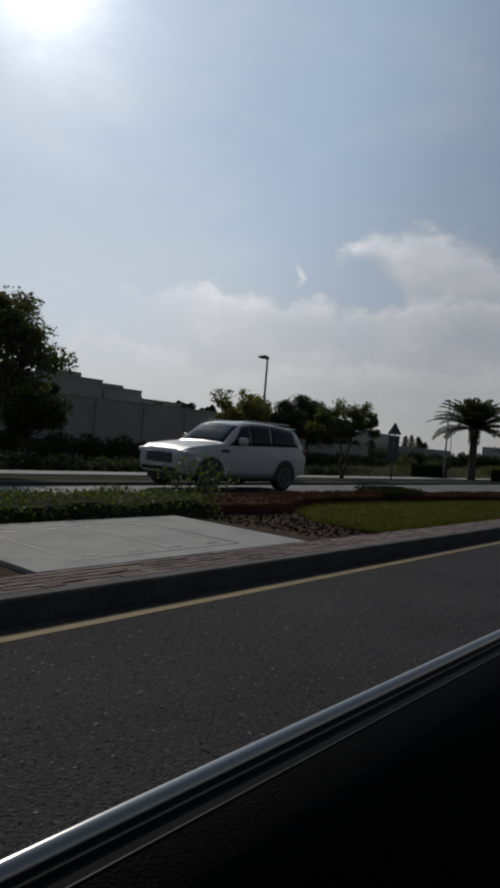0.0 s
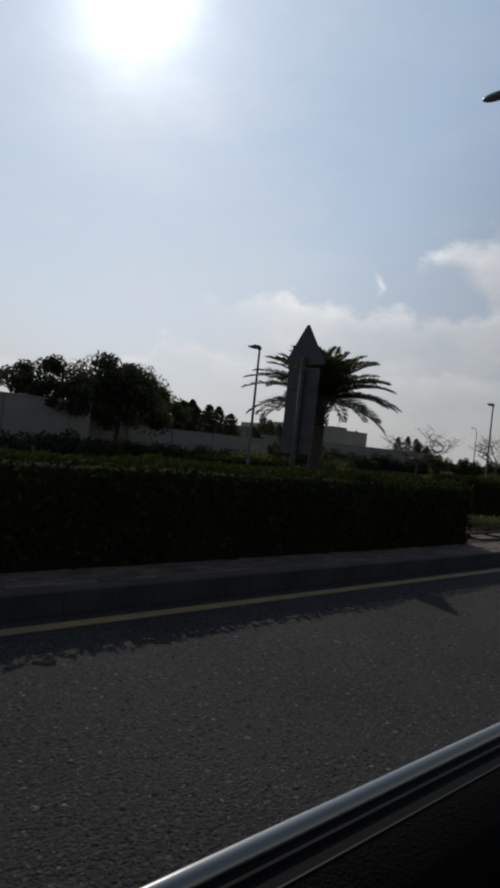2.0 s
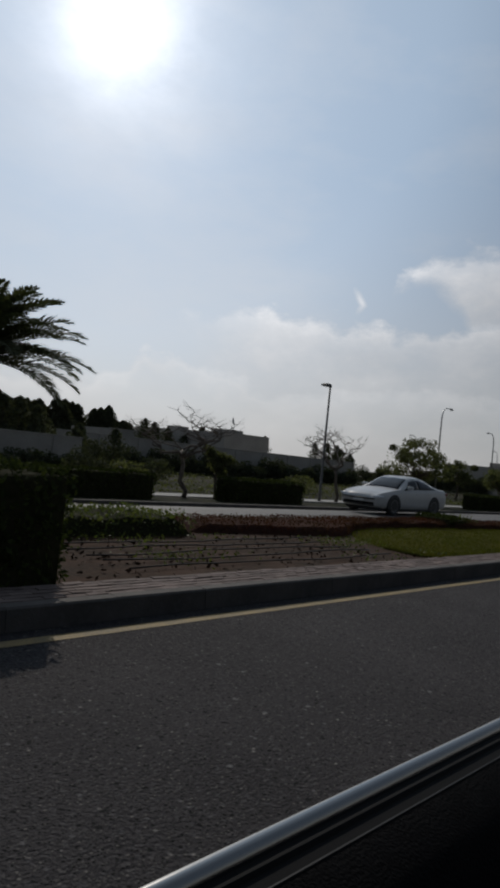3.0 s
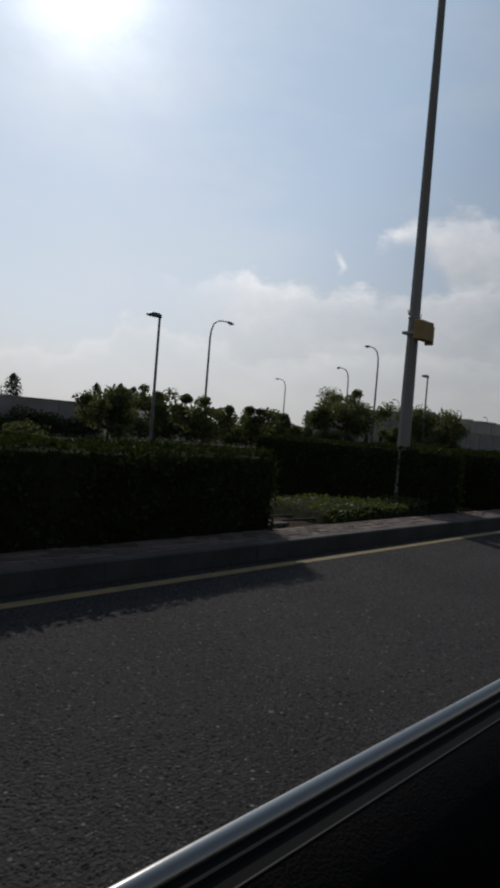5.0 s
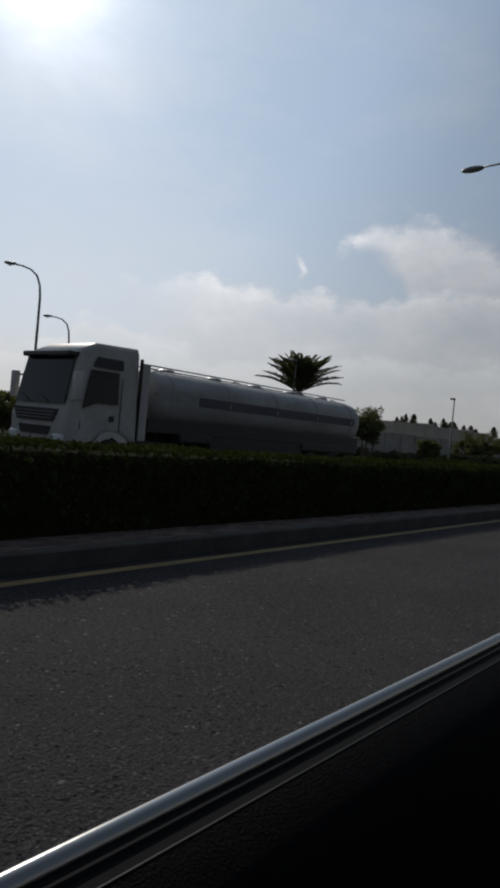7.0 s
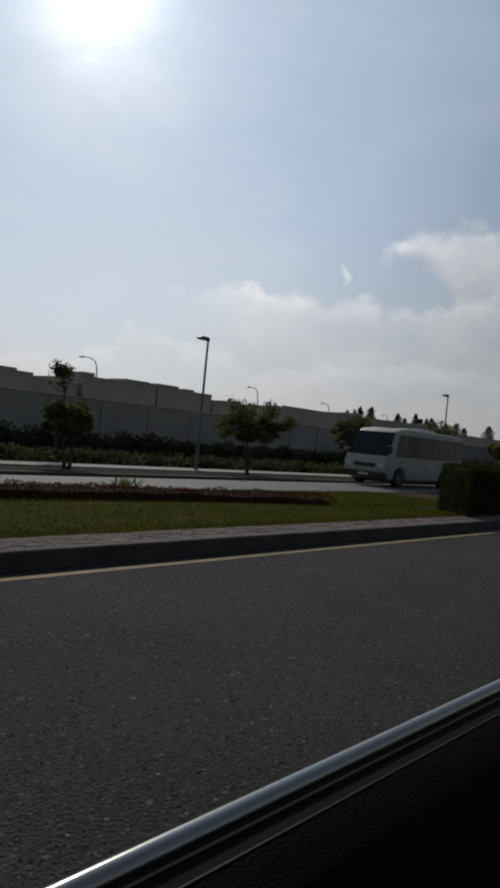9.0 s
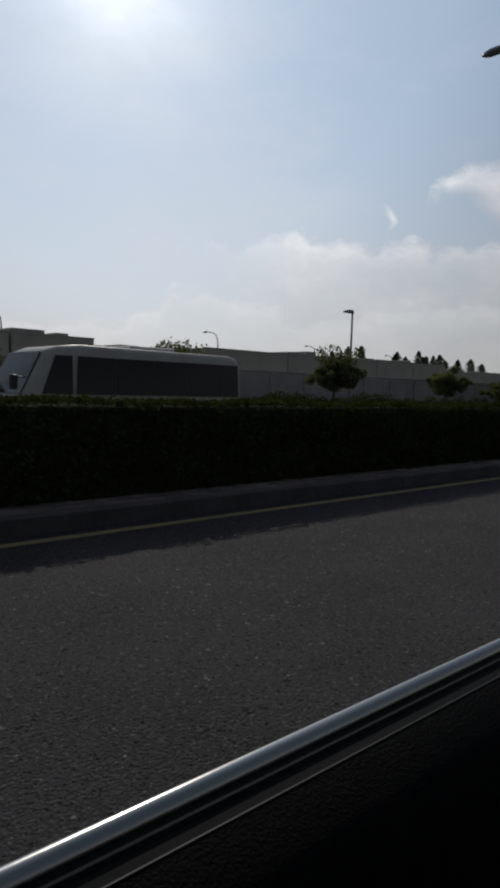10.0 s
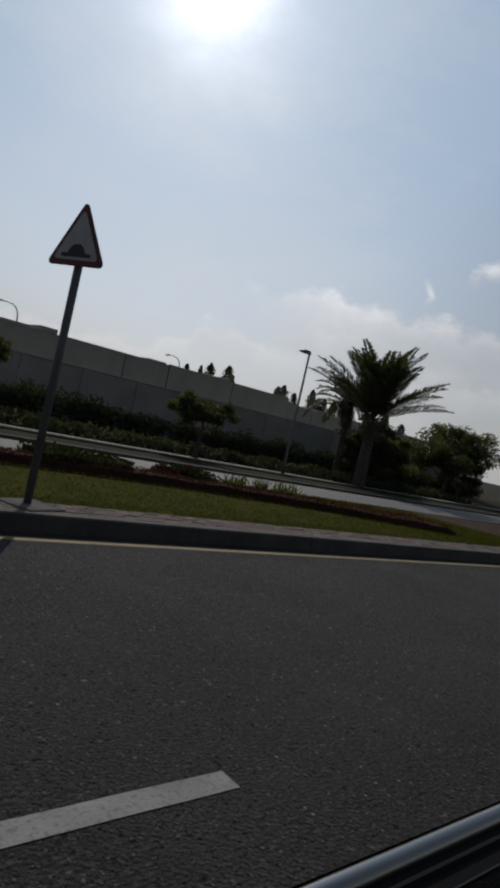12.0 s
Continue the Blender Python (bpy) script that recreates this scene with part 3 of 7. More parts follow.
PATCHES = [(x0, x1, lambda x: 6.22, lambda x, a=x0, b=x1: lawn_edge(x, a, b), x0, x1) for x0, x1 in LAWNS]
PATCHES += [(x0, x1, lambda x, a=x0, b=157.3 if 140 < x0 < 150 else min(x1, x0 + 16): rear_front(x, a, b), lambda x: 11.38, x0 + 6.5, min(x1, x0 + 16) + 3.5) for x0, x1 in LAWNS]
for _, _, edge_a, edge_b, x0, x1 in PATCHES:
    rng = np.random.default_rng(int(x0 * 10))
    vs, fs, m = [], [], 9
    nx = int((x1 - x0) / 0.25)
    for i in range(nx + 1):
        x = x0 + (x1 - x0) * i / nx
        ya, yb = edge_a(x), edge_b(x)
        for k in range(m):
            y = ya + (yb - ya) * k / (m - 1)
            z = 0.19 - 0.10 * (y - 6.2) / 5.2 + 0.012 * noise.noise((x * 2, y * 2, 7)) - (0.07 if k in (0, m - 1) else 0)
            vs.append((x, y, z))
    for i in range(nx):
        for k in range(m - 1):
            fs.append((i * m + k, (i + 1) * m + k, (i + 1) * m + k + 1, i * m + k + 1))
    lawn = tagged(solid("lawn", vs, fs, TURF), "mown green lawn in the median", "lawn", "median lawns", "stuff")
    count = 26000
    bx = rng.uniform(x0, x1, count)
    u = rng.uniform(0, 1, count) ** 1.3
    by = np.array([edge_a(x) + (edge_b(x) - edge_a(x)) * q for x, q in zip(bx, u)])
    bz = 0.185 - 0.10 * (by - 6.2) / 5.2
    h = rng.uniform(0.02, 0.05, count)
    ang = rng.uniform(0, 2 * math.pi, count)
    wd = 0.006 + 0.008 * rng.uniform(size=count)
    lean = rng.normal(0, 0.03, (count, 2))
    p0 = np.stack([bx - wd * np.cos(ang), by - wd * np.sin(ang), bz], 1)
    p1 = np.stack([bx + wd * np.cos(ang), by + wd * np.sin(ang), bz], 1)
    p2 = np.stack([bx + lean[:, 0], by + lean[:, 1], bz + h], 1)
    tri = np.stack([p0, p1, p2], 1).reshape(-1, 3)
    blades = solid("blades", tri.tolist(), np.arange(3 * count).reshape(-1, 3).tolist(), GRASS, lawn)
    blades["kind"] = "stuff"


def shell_points(rng, x0, x1, y0, y1, z0, z1, per_m2, round_=0.12):
    """Points on the front, back, ends and top of a clipped block, uneven by a few centimetres."""
    out = []
    for face, area in (("f", (x1 - x0) * (z1 - z0)), ("b", (x1 - x0) * (z1 - z0) * 0.4), ("l", (y1 - y0) * (z1 - z0)), ("r", (y1 - y0) * (z1 - z0)), ("t", (x1 - x0) * (y1 - y0))):
        n = int(area * per_m2)
        p, q = rng.uniform(size=n), rng.uniform(size=n)
        x, y, z = x0 + (x1 - x0) * p, y0 + (y1 - y0) * q, z0 + (z1 - z0) * q
        if face == "f":
            pts = np.stack([x, np.full(n, y0), z], 1)
        elif face == "b":
            pts = np.stack([x, np.full(n, y1), z], 1)
        elif face == "l":
            pts = np.stack([np.full(n, x0), y0 + (y1 - y0) * p, z], 1)
        elif face == "r":
            pts = np.stack([np.full(n, x1), y0 + (y1 - y0) * p, z], 1)
        else:
            pts = np.stack([x, y, np.full(n, z1)], 1)
        out.append(pts)
    pts = np.concatenate(out)
    wob = np.array([(noise.noise((a * 1.3, b * 1.3, c * 1.3)), noise.noise((a * 1.3, b * 1.3 + 9, c * 1.3)), noise.noise((a * 1.1, b * 1.1 + 5, c * 1.3))) for a, b, c in pts])
    pts += wob * np.array([0.05, 0.07, 0.05]) + rng.normal(0, 0.018, pts.shape)
    mid_y, mid_x = (y0 + y1) / 2, (x0 + x1) / 2
    near_top = np.clip((pts[:, 2] - (z1 - round_)) / round_, 0, 1) ** 2
    pts[:, 1] += (mid_y - pts[:, 1]) * near_top * 0.06
    pts[:, 0] += (mid_x - pts[:, 0]) * near_top * 0.01
    return pts


def hedge(name, x0, x1, y0, y1, z1, label, category="hedge", group="", mat=HEDGE_LEAF, size=0.036, per_m2=560, z0=0.12, turn=None, core=HEDGE_CORE, skew=0.0):
    """A clipped hedge: a dense twiggy core under a skin of small leaves; skew draws the first end back obliquely."""
    rng = np.random.default_rng(int(abs(x0 * 7 + y0 * 31)) + 3)
    cx, cy = (x0 + x1) / 2, (y0 + y1) / 2
    ob = thing(name, (cx, cy, 0), label, category, group, turn=turn or 0.0)
    lx, ly = (x1 - x0) / 2, (y1 - y0) / 2
    bm = box_bm(-lx + 0.04, lx - 0.04, -ly + 0.04, ly - 0.04, z0 - 0.06, z1 - 0.05, 0.05)
    bmesh.ops.subdivide_edges(bm, edges=[e for e in bm.edges if e.calc_length() > 1.0], cuts=max(2, int(2 * lx)))
    for v in bm.verts:
        v.co += Vector((0, 0.03 * noise.noise(v.co * 2.3), 0.025 * noise.noise(v.co * 1.7)))
    for v in bm.verts:
        v.co.x += skew * (v.co.y + ly) * (lx - v.co.x) / (2 * lx)
    part("core", bm, core, ob)
    pts = shell_points(rng, -lx, lx, -ly, ly, z0, z1, per_m2)
    pts[:, 0] += skew * (pts[:, 1] + ly) * (lx - pts[:, 0]) / (2 * lx)
    leaves("foliage", pts, size, mat, ob, rng)
    return ob


for x0, x1, high in HEDGES:
    hedge("hedge", x0, x1, 6.1 if high > 1.2 else 6.2, 7.5, high, "long clipped dark green hedge behind the kerb", group="median hedges", skew=0.95)
for p in POLES:
    # a deep clipped hedge round the lamp column, and a clipped block after it
    tall = 0.19 if 80 < p < 100 else 0.0
    hedge("hedge", p - 0.4, p + 0.55, 6.35, 11.0, 1.13 + tall, "clipped dark hedge that runs across the median round the lamp column", group="median hedges")
    hedge("hedge", p + (1.4 if p < 50 else 1.7 + tall), p + (2.3 if p < 50 else 3.0 + 0.6 * tall), 6.3, 8.8, 1.2 if p < 50 else 1.13 + tall, "short clipped block of dark green hedge", group="median hedges")


def cover(name, x0, x1, fy0, fy1, height, mat, label, category, group, per_m2=420, size=0.035, core=HEDGE_CORE):
    """A low mat of plants between two edges given as functions of x."""
    rng = np.random.default_rng(int(abs(x0) * 13) + 1)
    ob = thing(name, ((x0 + x1) / 2, (fy0((x0 + x1) / 2) + fy1((x0 + x1) / 2)) / 2, 0), label, category, group, "stuff")
    o = ob.matrix_world.translation
    n = max(6, int((x1 - x0) / 0.2))
    vs, fs = [], []
    for i in range(n + 1):
        x = x0 + (x1 - x0) * i / n
        ya, yb = fy0(x), fy1(x)
        end = min(1.0, min(i, n - i) / 2 + 0.15)
        for u, h in ((0, 0), (0.06, 0.85), (0.5, 0.95), (0.94, 0.85), (1, 0)):
            y = ya + (yb - ya) * u
            vs.append((x - o.x, y - o.y, 0.12 - 0.02 * (y - 6.2) + height * h * end * (1 + 0.25 * noise.noise((x * 1.4, y * 1.4, 3)))))
    for i in range(n):
        for k in range(4):
            fs.append((i * 5 + k, (i + 1) * 5 + k, (i + 1) * 5 + k + 1, i * 5 + k + 1))
    solid("core", vs, fs, core, ob)
    m = int((x1 - x0) * abs(fy1((x0 + x1) / 2) - fy0((x0 + x1) / 2)) * per_m2)
    px, u = rng.uniform(x0, x1, m), np.where(rng.uniform(size=m) < 0.3, np.where(rng.uniform(size=m) < 0.6, rng.uniform(-0.02, 0.05, m), rng.uniform(0.95, 1.02, m)), rng.uniform(0, 1, m))
    py = np.array([fy0(x) + (fy1(x) - fy0(x)) * q for x, q in zip(px, u)])
    bump = np.array([noise.noise((x * 1.4, y * 1.4, 3)) for x, y in zip(px, py)])
    pz = 0.13 - 0.02 * (py - 6.2) + height * (1 + 0.25 * bump) * np.where((u < 0.05) | (u > 0.95), rng.uniform(0.1, 0.95, m), rng.uniform(0.8, 1.12, m))
    leaves("foliage", np.stack([px - o.x, py - o.y, pz], 1), size, mat, ob, rng)
    return ob


for x0, x1 in LAWNS:
    # dark red border along the back of each lawn
    e = 157.3 if 140 < x0 < 150 else min(x1, x0 + 16)
    cover("flower_border", x0 - (0.55 if x0 > 180 else 2.2), e + 0.2, lambda x, a=x0, b=e: border_front(x, a, b), lambda x, a=x0, b=e: border_back(x, a, b) + 0.08 * math.sin(x * 0.9), 0.24, RED_LEAF,
          "low border of dark red bedding plants behind the lawn", "flower bed", "red borders", per_m2=1000, core=RED_CORE, size=0.025)
for x0, x1 in ((16.3, 18.5), (62.8, 64.0), (107.0, 108.8), (196.75, 198.6), (199.85, 200.6)):
    hedge("border_shrub", x0, x1, 9.8, 10.9, 0.40, "low dark clipped shrub block behind the lawn", "shrub", "border shrubs", size=0.04, per_m2=420, z0=0.04)
cover("ground_cover", 1.0, 8.6, lambda x: 8.95, lambda x: 10.9, 0.36, COVER_LEAF, "long low clipped green hedge behind the chamber cover", "ground cover", "ground cover beds")
for p in POLES:
    cover("ground_cover", p + 3.7, p + 6.5, lambda x: 9.4, lambda x: 11.1, 0.37, COVER_LEAF, "low clipped green ground cover on the median soil", "ground cover", "ground cover beds")
for p in POLES:
    cover("ground_cover", p - 3.6, p + 0.6, lambda x, q=p: 6.45, lambda x, q=p: 6.5 + max(0.1, (q + 0.6 - x) * 0.62), 0.24, COVER_LEAF, "low wedge of green ground cover in front of the hedge", "ground cover", "ground cover beds")


# ------------------------------------------------------------ boundary walls and houses beyond the road
def wall_run(x0, x1, y, z1, label, thick=0.25, pier=4.0):
    """A rendered garden wall with piers and a coping."""
    w = thing("boundary_wall", ((x0 + x1) / 2, y, -0.5), label, "wall", "boundary walls")
    h, half = z1 + 0.5, (x1 - x0) / 2
    n = int((x1 - x0) / 0.5)
    vs, fs = [], []
    for i in range(n + 1):
        x = -half + 2 * half * i / n
        vs += [(x, 0, 0), (x, 0, h), (x, thick, h), (x, thick, 0)]
    for i in range(n):
        for k in range(4):
            fs.append((4 * i + k, 4 * i + (k + 1) % 4, 4 * i + 4 + (k + 1) % 4, 4 * i + 4 + k))
    fs += [(0, 3, 2, 1), (4 * n, 4 * n + 1, 4 * n + 2, 4 * n + 3)]
    solid("panel", vs, fs, WALL, w)
    box("coping", -half - 0.05, half + 0.05, -0.05, thick + 0.05, h + 0.002, h + 0.08, WALL, w, 0.015)
    for i in range(int((x1 - x0) / pier) + 1):
        x = -half + i * pier
        box("pier", x - 0.2, x + 0.2, -0.1, -0.003, 0, h - 0.05, WALL, w, 0.01)
    return w


def house(x0, x1, y, z1, depth=9.0, stair=None):
    """A flat-roofed rendered villa with a parapet, windows in real openings and a roof block."""
    cx = (x0 + x1) / 2
    h = thing("villa", (cx, y, -0.5), "flat-roofed sand-coloured rendered villa with a parapet", "house", "villas behind the wall")
    half, top = (x1 - x0) / 2, z1 + 0.5
    n_win = max(1, int((x1 - x0) / 3.2))
    xs = [-half]
    for i in range(n_win):
        c = -half + (i + 0.5) * 2 * half / n_win
        xs += [c - 0.55, c + 0.55]
    xs += [half]
    zw0, zw1 = 0.9, 2.1
    bm = bmesh.new()
    zs = [0, zw0, zw1, top]
    grid = [[bm.verts.new((q, 0.25, w)) for w in zs] for q in xs]
    for i in range(len(xs) - 1):
        for k in range(3):
            if not (i % 2 == 1 and k == 1):
                bm.faces.new((grid[i][k], grid[i][k + 1], grid[i + 1][k + 1], grid[i + 1][k]))
    g = bmesh.ops.extrude_face_region(bm, geom=bm.faces[:])
    bmesh.ops.translate(bm, verts=[v for v in g["geom"] if isinstance(v, bmesh.types.BMVert)], vec=(0, -0.25, 0))
    part("front_wall", bm, HOUSE, h)
    box("side_wall", -half, -half + 0.25, 0.251, depth, 0, top, HOUSE, h)
    box("side_wall", half - 0.25, half, 0.251, depth, 0, top, HOUSE, h)
    box("rear_wall", -half + 0.251, half - 0.251, depth - 0.25, depth, 0, top, HOUSE, h)
    box("roof", -half + 0.25, half - 0.25, 0.25, depth - 0.25, top - 0.6, top - 0.4, CONCRETE, h)
    box("parapet_cap", -half - 0.04, half + 0.04, -0.04, 0.29, top + 0.002, top + 0.07, WALL, h, 0.01)
    for a, b in zip(xs[1::2], xs[2::2]):
        w = box("window", a, b, 0.12, 0.16, zw0, zw1, PANE, h)
        box("window_sill", a - 0.05, b + 0.05, -0.06, 0.1, zw0 - 0.06, zw0 - 0.003, CONCRETE, w)
    for a, b, t in stair or ():
        part("roof_block", box_bm(a, b, 0.3, 2.8, top - 0.4, top + t + 0.12, 0.02), HOUSE, h)
    return h


wall_run(-30, 40.0, 36.0, 3.35, "tall grey rendered boundary wall along the footpath")
wall_run(40.3, 49.4, 36.0, 2.7, "grey rendered boundary wall below dense trees")
wall_run(51.5, 69.5, 41.0, 1.75, "low pale boundary wall under dense trees")
wall_run(72.0, 112.0, 49.0, 2.3, "grey rendered boundary wall beside the side street")
wall_run(147.0, 256.0, 38.0, 2.9, "long grey rendered boundary wall behind a clipped hedge")
for a, b, y, z, st in [
    (10.5, 22.8, 37.2, 4.55, ()), (23.2, 27.0, 37.0, 4.6, ((-1.5, 0.4, 0.25),)), (27.2, 30.4, 37.0, 4.25, ((-1.4, 0.2, 0.15),)), (30.8, 40, 42.0, 4.05, ()),
    (88.5, 97.2, 67.0, 3.5, ()), (97.4, 108, 66.0, 4.4, ((-4.6, -3.0, 0.3),)), (97.0, 104.5, 56.5, 4.3, ((-3.2, -0.5, 0.3),)),
    (150.5, 157.6, 48.5, 4.2, ()), (158.0, 163.0, 44, 5.15, ((-0.6, 1.9, 0.2),)), (163.2, 165.6, 44.3, 5.0, ()), (165.8, 168.8, 44, 4.45, ((-1.0, 0.4, 0.15),)), (169.0, 172.8, 44.4, 4.1, ((-1.8, -0.2, 0.15),)),
    (173.0, 180.0, 44, 4.82, ((-3.45, -2.4, 0.26), (0.5, 3.0, 0.22))), (180.2, 186.4, 44, 4.82, ((-3.0, -0.6, 0.24), (0.2, 1.2, 0.14))), (186.6, 190.6, 44, 4.32, ((0.2, 1.9, 0.16),)), (190.8, 194.2, 44.2, 3.85, ((-1.6, 0.0, 0.36),)),
    (194.4, 197.1, 44.4, 4.12, ()), (197.2, 207.3, 44.5, 4.9, ()), (207.4, 212.0, 44.5, 4.95, ((-2.2, -0.2, 0.12), (0.6, 1.9, 0.32))),
    (212.1, 217.1, 44.5, 5.0, ()), (217.2, 221.2, 44.5, 5.0, ((0.2, 1.9, 0.1),)), (221.3, 228.0, 44.5, 5.1, ((3.0, 3.3, 0.2),)), (228.1, 235.0, 44.5, 5.05, ()), (235.1, 240, 46, 4.7, ((-2, 0, 0.15),)), (240.1, 246, 46, 4.5, ((-2, -0.5, 0.3),)), (246.1, 262, 47, 4.8, ())]:
    house(a, b, y, z, stair=st)

# shrubs and clipped hedges along the walls
def shrub_row(x0, x1, y, low, high, seed, label):
    """An unclipped row of shrubs, uneven in height and depth."""
    rng = np.random.default_rng(seed)
    ob = thing("shrub_row", ((x0 + x1) / 2, y, -0.48), label, "shrubs", "wall shrubs", "stuff")
    pts, runs, x = [], [], x0
    while x < x1:
        w, h = rng.uniform(0.7, 1.3), rng.uniform(low, high) + 0.48
        n = int(300 * w * h)
        p = rng.normal(size=(n, 3))
        p *= rng.uniform(0.1, 1, (n, 1)) ** 0.5 / np.linalg.norm(p, axis=1, keepdims=True)
        pts.append(p * np.array([w, w * 0.8, h * 0.52]) + np.array([x - (x0 + x1) / 2, rng.normal(0, 0.3), h * 0.5]))
        runs.append(([(x - (x0 + x1) / 2, 0, 0), (x - (x0 + x1) / 2 + 0.1, 0.05, h * 0.6)], [0.04, 0.015]))
        x += w * rng.uniform(0.55, 0.95)
    tubes("stems", runs, BARK, ob, sides=5)
    pts = np.concatenate(pts)
    pts[:, 2] = np.maximum(pts[:, 2], 0.03)
    leaves("foliage", pts, 0.12, CONIFER_LEAF, ob, rng)


ROW = "unclipped row of dark shrubs at the foot of the wall"
shrub_row(-28, 51, 34.4, 0.5, 1.15, 601, ROW)
shrub_row(-26, 39, 25.5, -0.1, 0.35, 607, "low dark scrub growing along the footpath")
shrub_row(157.5, 236, 25.4, -0.1, 0.3, 608, "low dark scrub growing along the footpath")
shrub_row(54, 70, 39.6, 0.3, 0.9, 602, ROW)
shrub_row(73, 111, 47.4, 0.7, 1.9, 603, ROW)
shrub_row(116, 152, 50, 1.2, 2.6, 606, "uneven belt of dark scrub on the open ground")
shrub_row(147, 197, 35.4, 0.5, 1.1, 604, ROW)
shrub_row(196, 256, 35.2, 0.7, 1.5, 605, ROW)
for a, b, y in ((55.8, 60.2, 20.6), (64.2, 68.6, 20.6), (73.4, 78.0, 20.6), (86.0, 90.4, 20.6), (150.6, 156.8, 24.7), (49.0, 53.4, 24.6)):
    hedge("hedge", a, b, y - 0.6, y + 0.6, 0.62 if y < 24.65 else 0.3, "clipped low hedge on the grass verge", mat=HEDGE_LEAF, size=0.06, per_m2=200, z0=-0.35, group="verge hedges")


# ------------------------------------------------------------ trees
def limb(rng, a, b, r0, r1, bend=0.12, n=4):
    a, b = Vector(a), Vector(b)
    d = (b - a).length
    pts = []
    for i in range(n + 1):
        u = i / n
        p = a.lerp(b, u)
        if 0 < i < n:
            p += Vector((rng.normal(), rng.normal(), rng.normal() * 0.5)) * d * bend * 0.5
        pts.append(p)
    return pts, [r0 + (r1 - r0) * i / n for i in range(n + 1)]


def tree(x, y, top, base, width, label, mat=TREE_LEAF, clumps=22, per_clump=150, leaf=0.085, trunks=2, z0=None, seed=0, name="tree", group="roadside trees", lean=0.3, thin=0.0, even=False, shoots=0.0):
    """A tapered trunk that forks into limbs, and a crown of many small leaves in uneven clumps."""
    rng = np.random.default_rng(seed + 11)
    z0 = far_z(y) - 0.05 if z0 is None else z0
    t = thing(name, (x, y, z0), label, "tree", group)
    top, base, r = top - z0, base - z0, width / 2
    cz, rz = (top + base) / 2, (top - base) / 2
    cents = []
    skew = rng.uniform(-0.35, 0.35, 4)
    while len(cents) < clumps:
        p = rng.uniform(-1, 1, 3)
        q = np.linalg.norm(p)
        if even:
            if 0.25 < q < 1.0 and p[2] > -0.75:
                grow = 0.86 + 0.26 * math.sin(p[0] * 5 + skew[0] * 20) * math.cos(p[1] * 4 + p[2] * 4 + skew[1] * 20)
                cents.append(p * grow * np.array([r * 0.96, r * 0.9, rz * 0.96]) + np.array([0.2 * skew[2] * r, 0, cz]))
        elif 0.3 < q < 1.0 + 0.3 * math.sin(p[0] * 4 + skew[0] * 9) * math.cos(p[2] * 3 + skew[1] * 9) and p[2] > -0.8 + 0.5 * skew[2]:
            p[0] += skew[3] * 0.4 * p[2]
            cents.append(p * np.array([r * 0.80, r * 0.75, rz * 0.80]) + np.array([0, 0, cz]))
    forks = []
    runs = []
    for k in range(trunks):
        off = (k - (trunks - 1) / 2) * 0.16
        tip = (off * 5 * lean + rng.normal(0, 0.15), rng.normal(0, 0.2), base + rz * 0.35)
        forks.append(tip)
        runs.append(limb(rng, (off, 0, 0), tip, 0.05 + 0.018 * top / max(1, trunks) ** 0.5, 0.04, 0.035, 6))
    for c in cents:
        f = forks[rng.integers(len(forks))]
        runs.append(limb(rng, f, c, 0.035, 0.008, 0.16, 4))
    pts = []
    for k in range(9 if shoots else 0):
        # thin shoots with a few leaves stand over the crown
        a, q = rng.uniform(0, 2 * math.pi), rng.uniform(0.05, 0.62)
        foot = Vector((r * q * math.cos(a), r * q * math.sin(a), cz + rz * 0.5))
        tip = Vector((foot.x * 1.15, foot.y * 1.15, top + shoots * rng.uniform(0.1, 1.0)))
        path, _ = run = limb(rng, foot, tip, 0.016, 0.006, 0.06, 4)
        runs.append(run)
        for p in path[1:]:
            pts.append(np.array(p) + rng.normal(0, 0.11, (26, 3)) * np.array([1.2, 1.2, 0.8]))
    tubes("trunk", runs, BARK, t, sides=6)
    for c in cents:
        s = rng.uniform(0.14, 0.38) * min(r, rz * 1.4) * (1 - 0.2 * thin)
        n = int(2.3 * per_clump * rng.uniform(0.7, 1.25) * (1 - thin))
        p = rng.normal(size=(n, 3))
        p *= rng.uniform(0.05, 1, (n, 1)) ** 0.55 / np.linalg.norm(p, axis=1, keepdims=True)
        pts.append(c + p * np.array([s, s, s * 0.75]))
    n = int(clumps * per_clump * 0.3 * (1 - thin))
    p = rng.normal(size=(n, 3))
    p *= (rng.uniform(0.1, 0.72, (n, 1)) / np.linalg.norm(p, axis=1, keepdims=True))
    pts.append(p * np.array([r * 0.9, r * 0.85, rz * 0.95]) + np.array([0, 0, cz]))
    leaves("crown", np.concatenate(pts), leaf, mat, t, rng)
    return t


DARK = "bushy dark green street tree with a forked trunk"
tree(26.5, 23.9, 3.65, 1.45, 4.9, "yellowish green street tree with an airy crown and a forked trunk", TREE_LEAF_YELLOW, 44, 100, trunks=2, seed=1, thin=0.2, even=True, shoots=0.45)
tree(34.0, 22.3, 3.9, 1.7, 5.0, DARK, clumps=34, per_clump=130, trunks=2, seed=2, lean=0.9, even=True, shoots=0.35)
tree(12.2, 23.5, 6.6, 1.8, 4.6, "tall bushy dark green tree beside the footpath", clumps=46, per_clump=120, trunks=2, seed=3, even=True)
tree(17.6, 30.5, 4.0, 0.0, 4.6, "dense broad dark tree in front of the wall", CONIFER_LEAF, 30, 150, 0.1, 2, seed=302)
tree(47.4, 37.6, 5.3, 1.4, 6.4, "dense broad dark tree behind the wall", CONIFER_LEAF, 34, 190, 0.1, 3, seed=4)
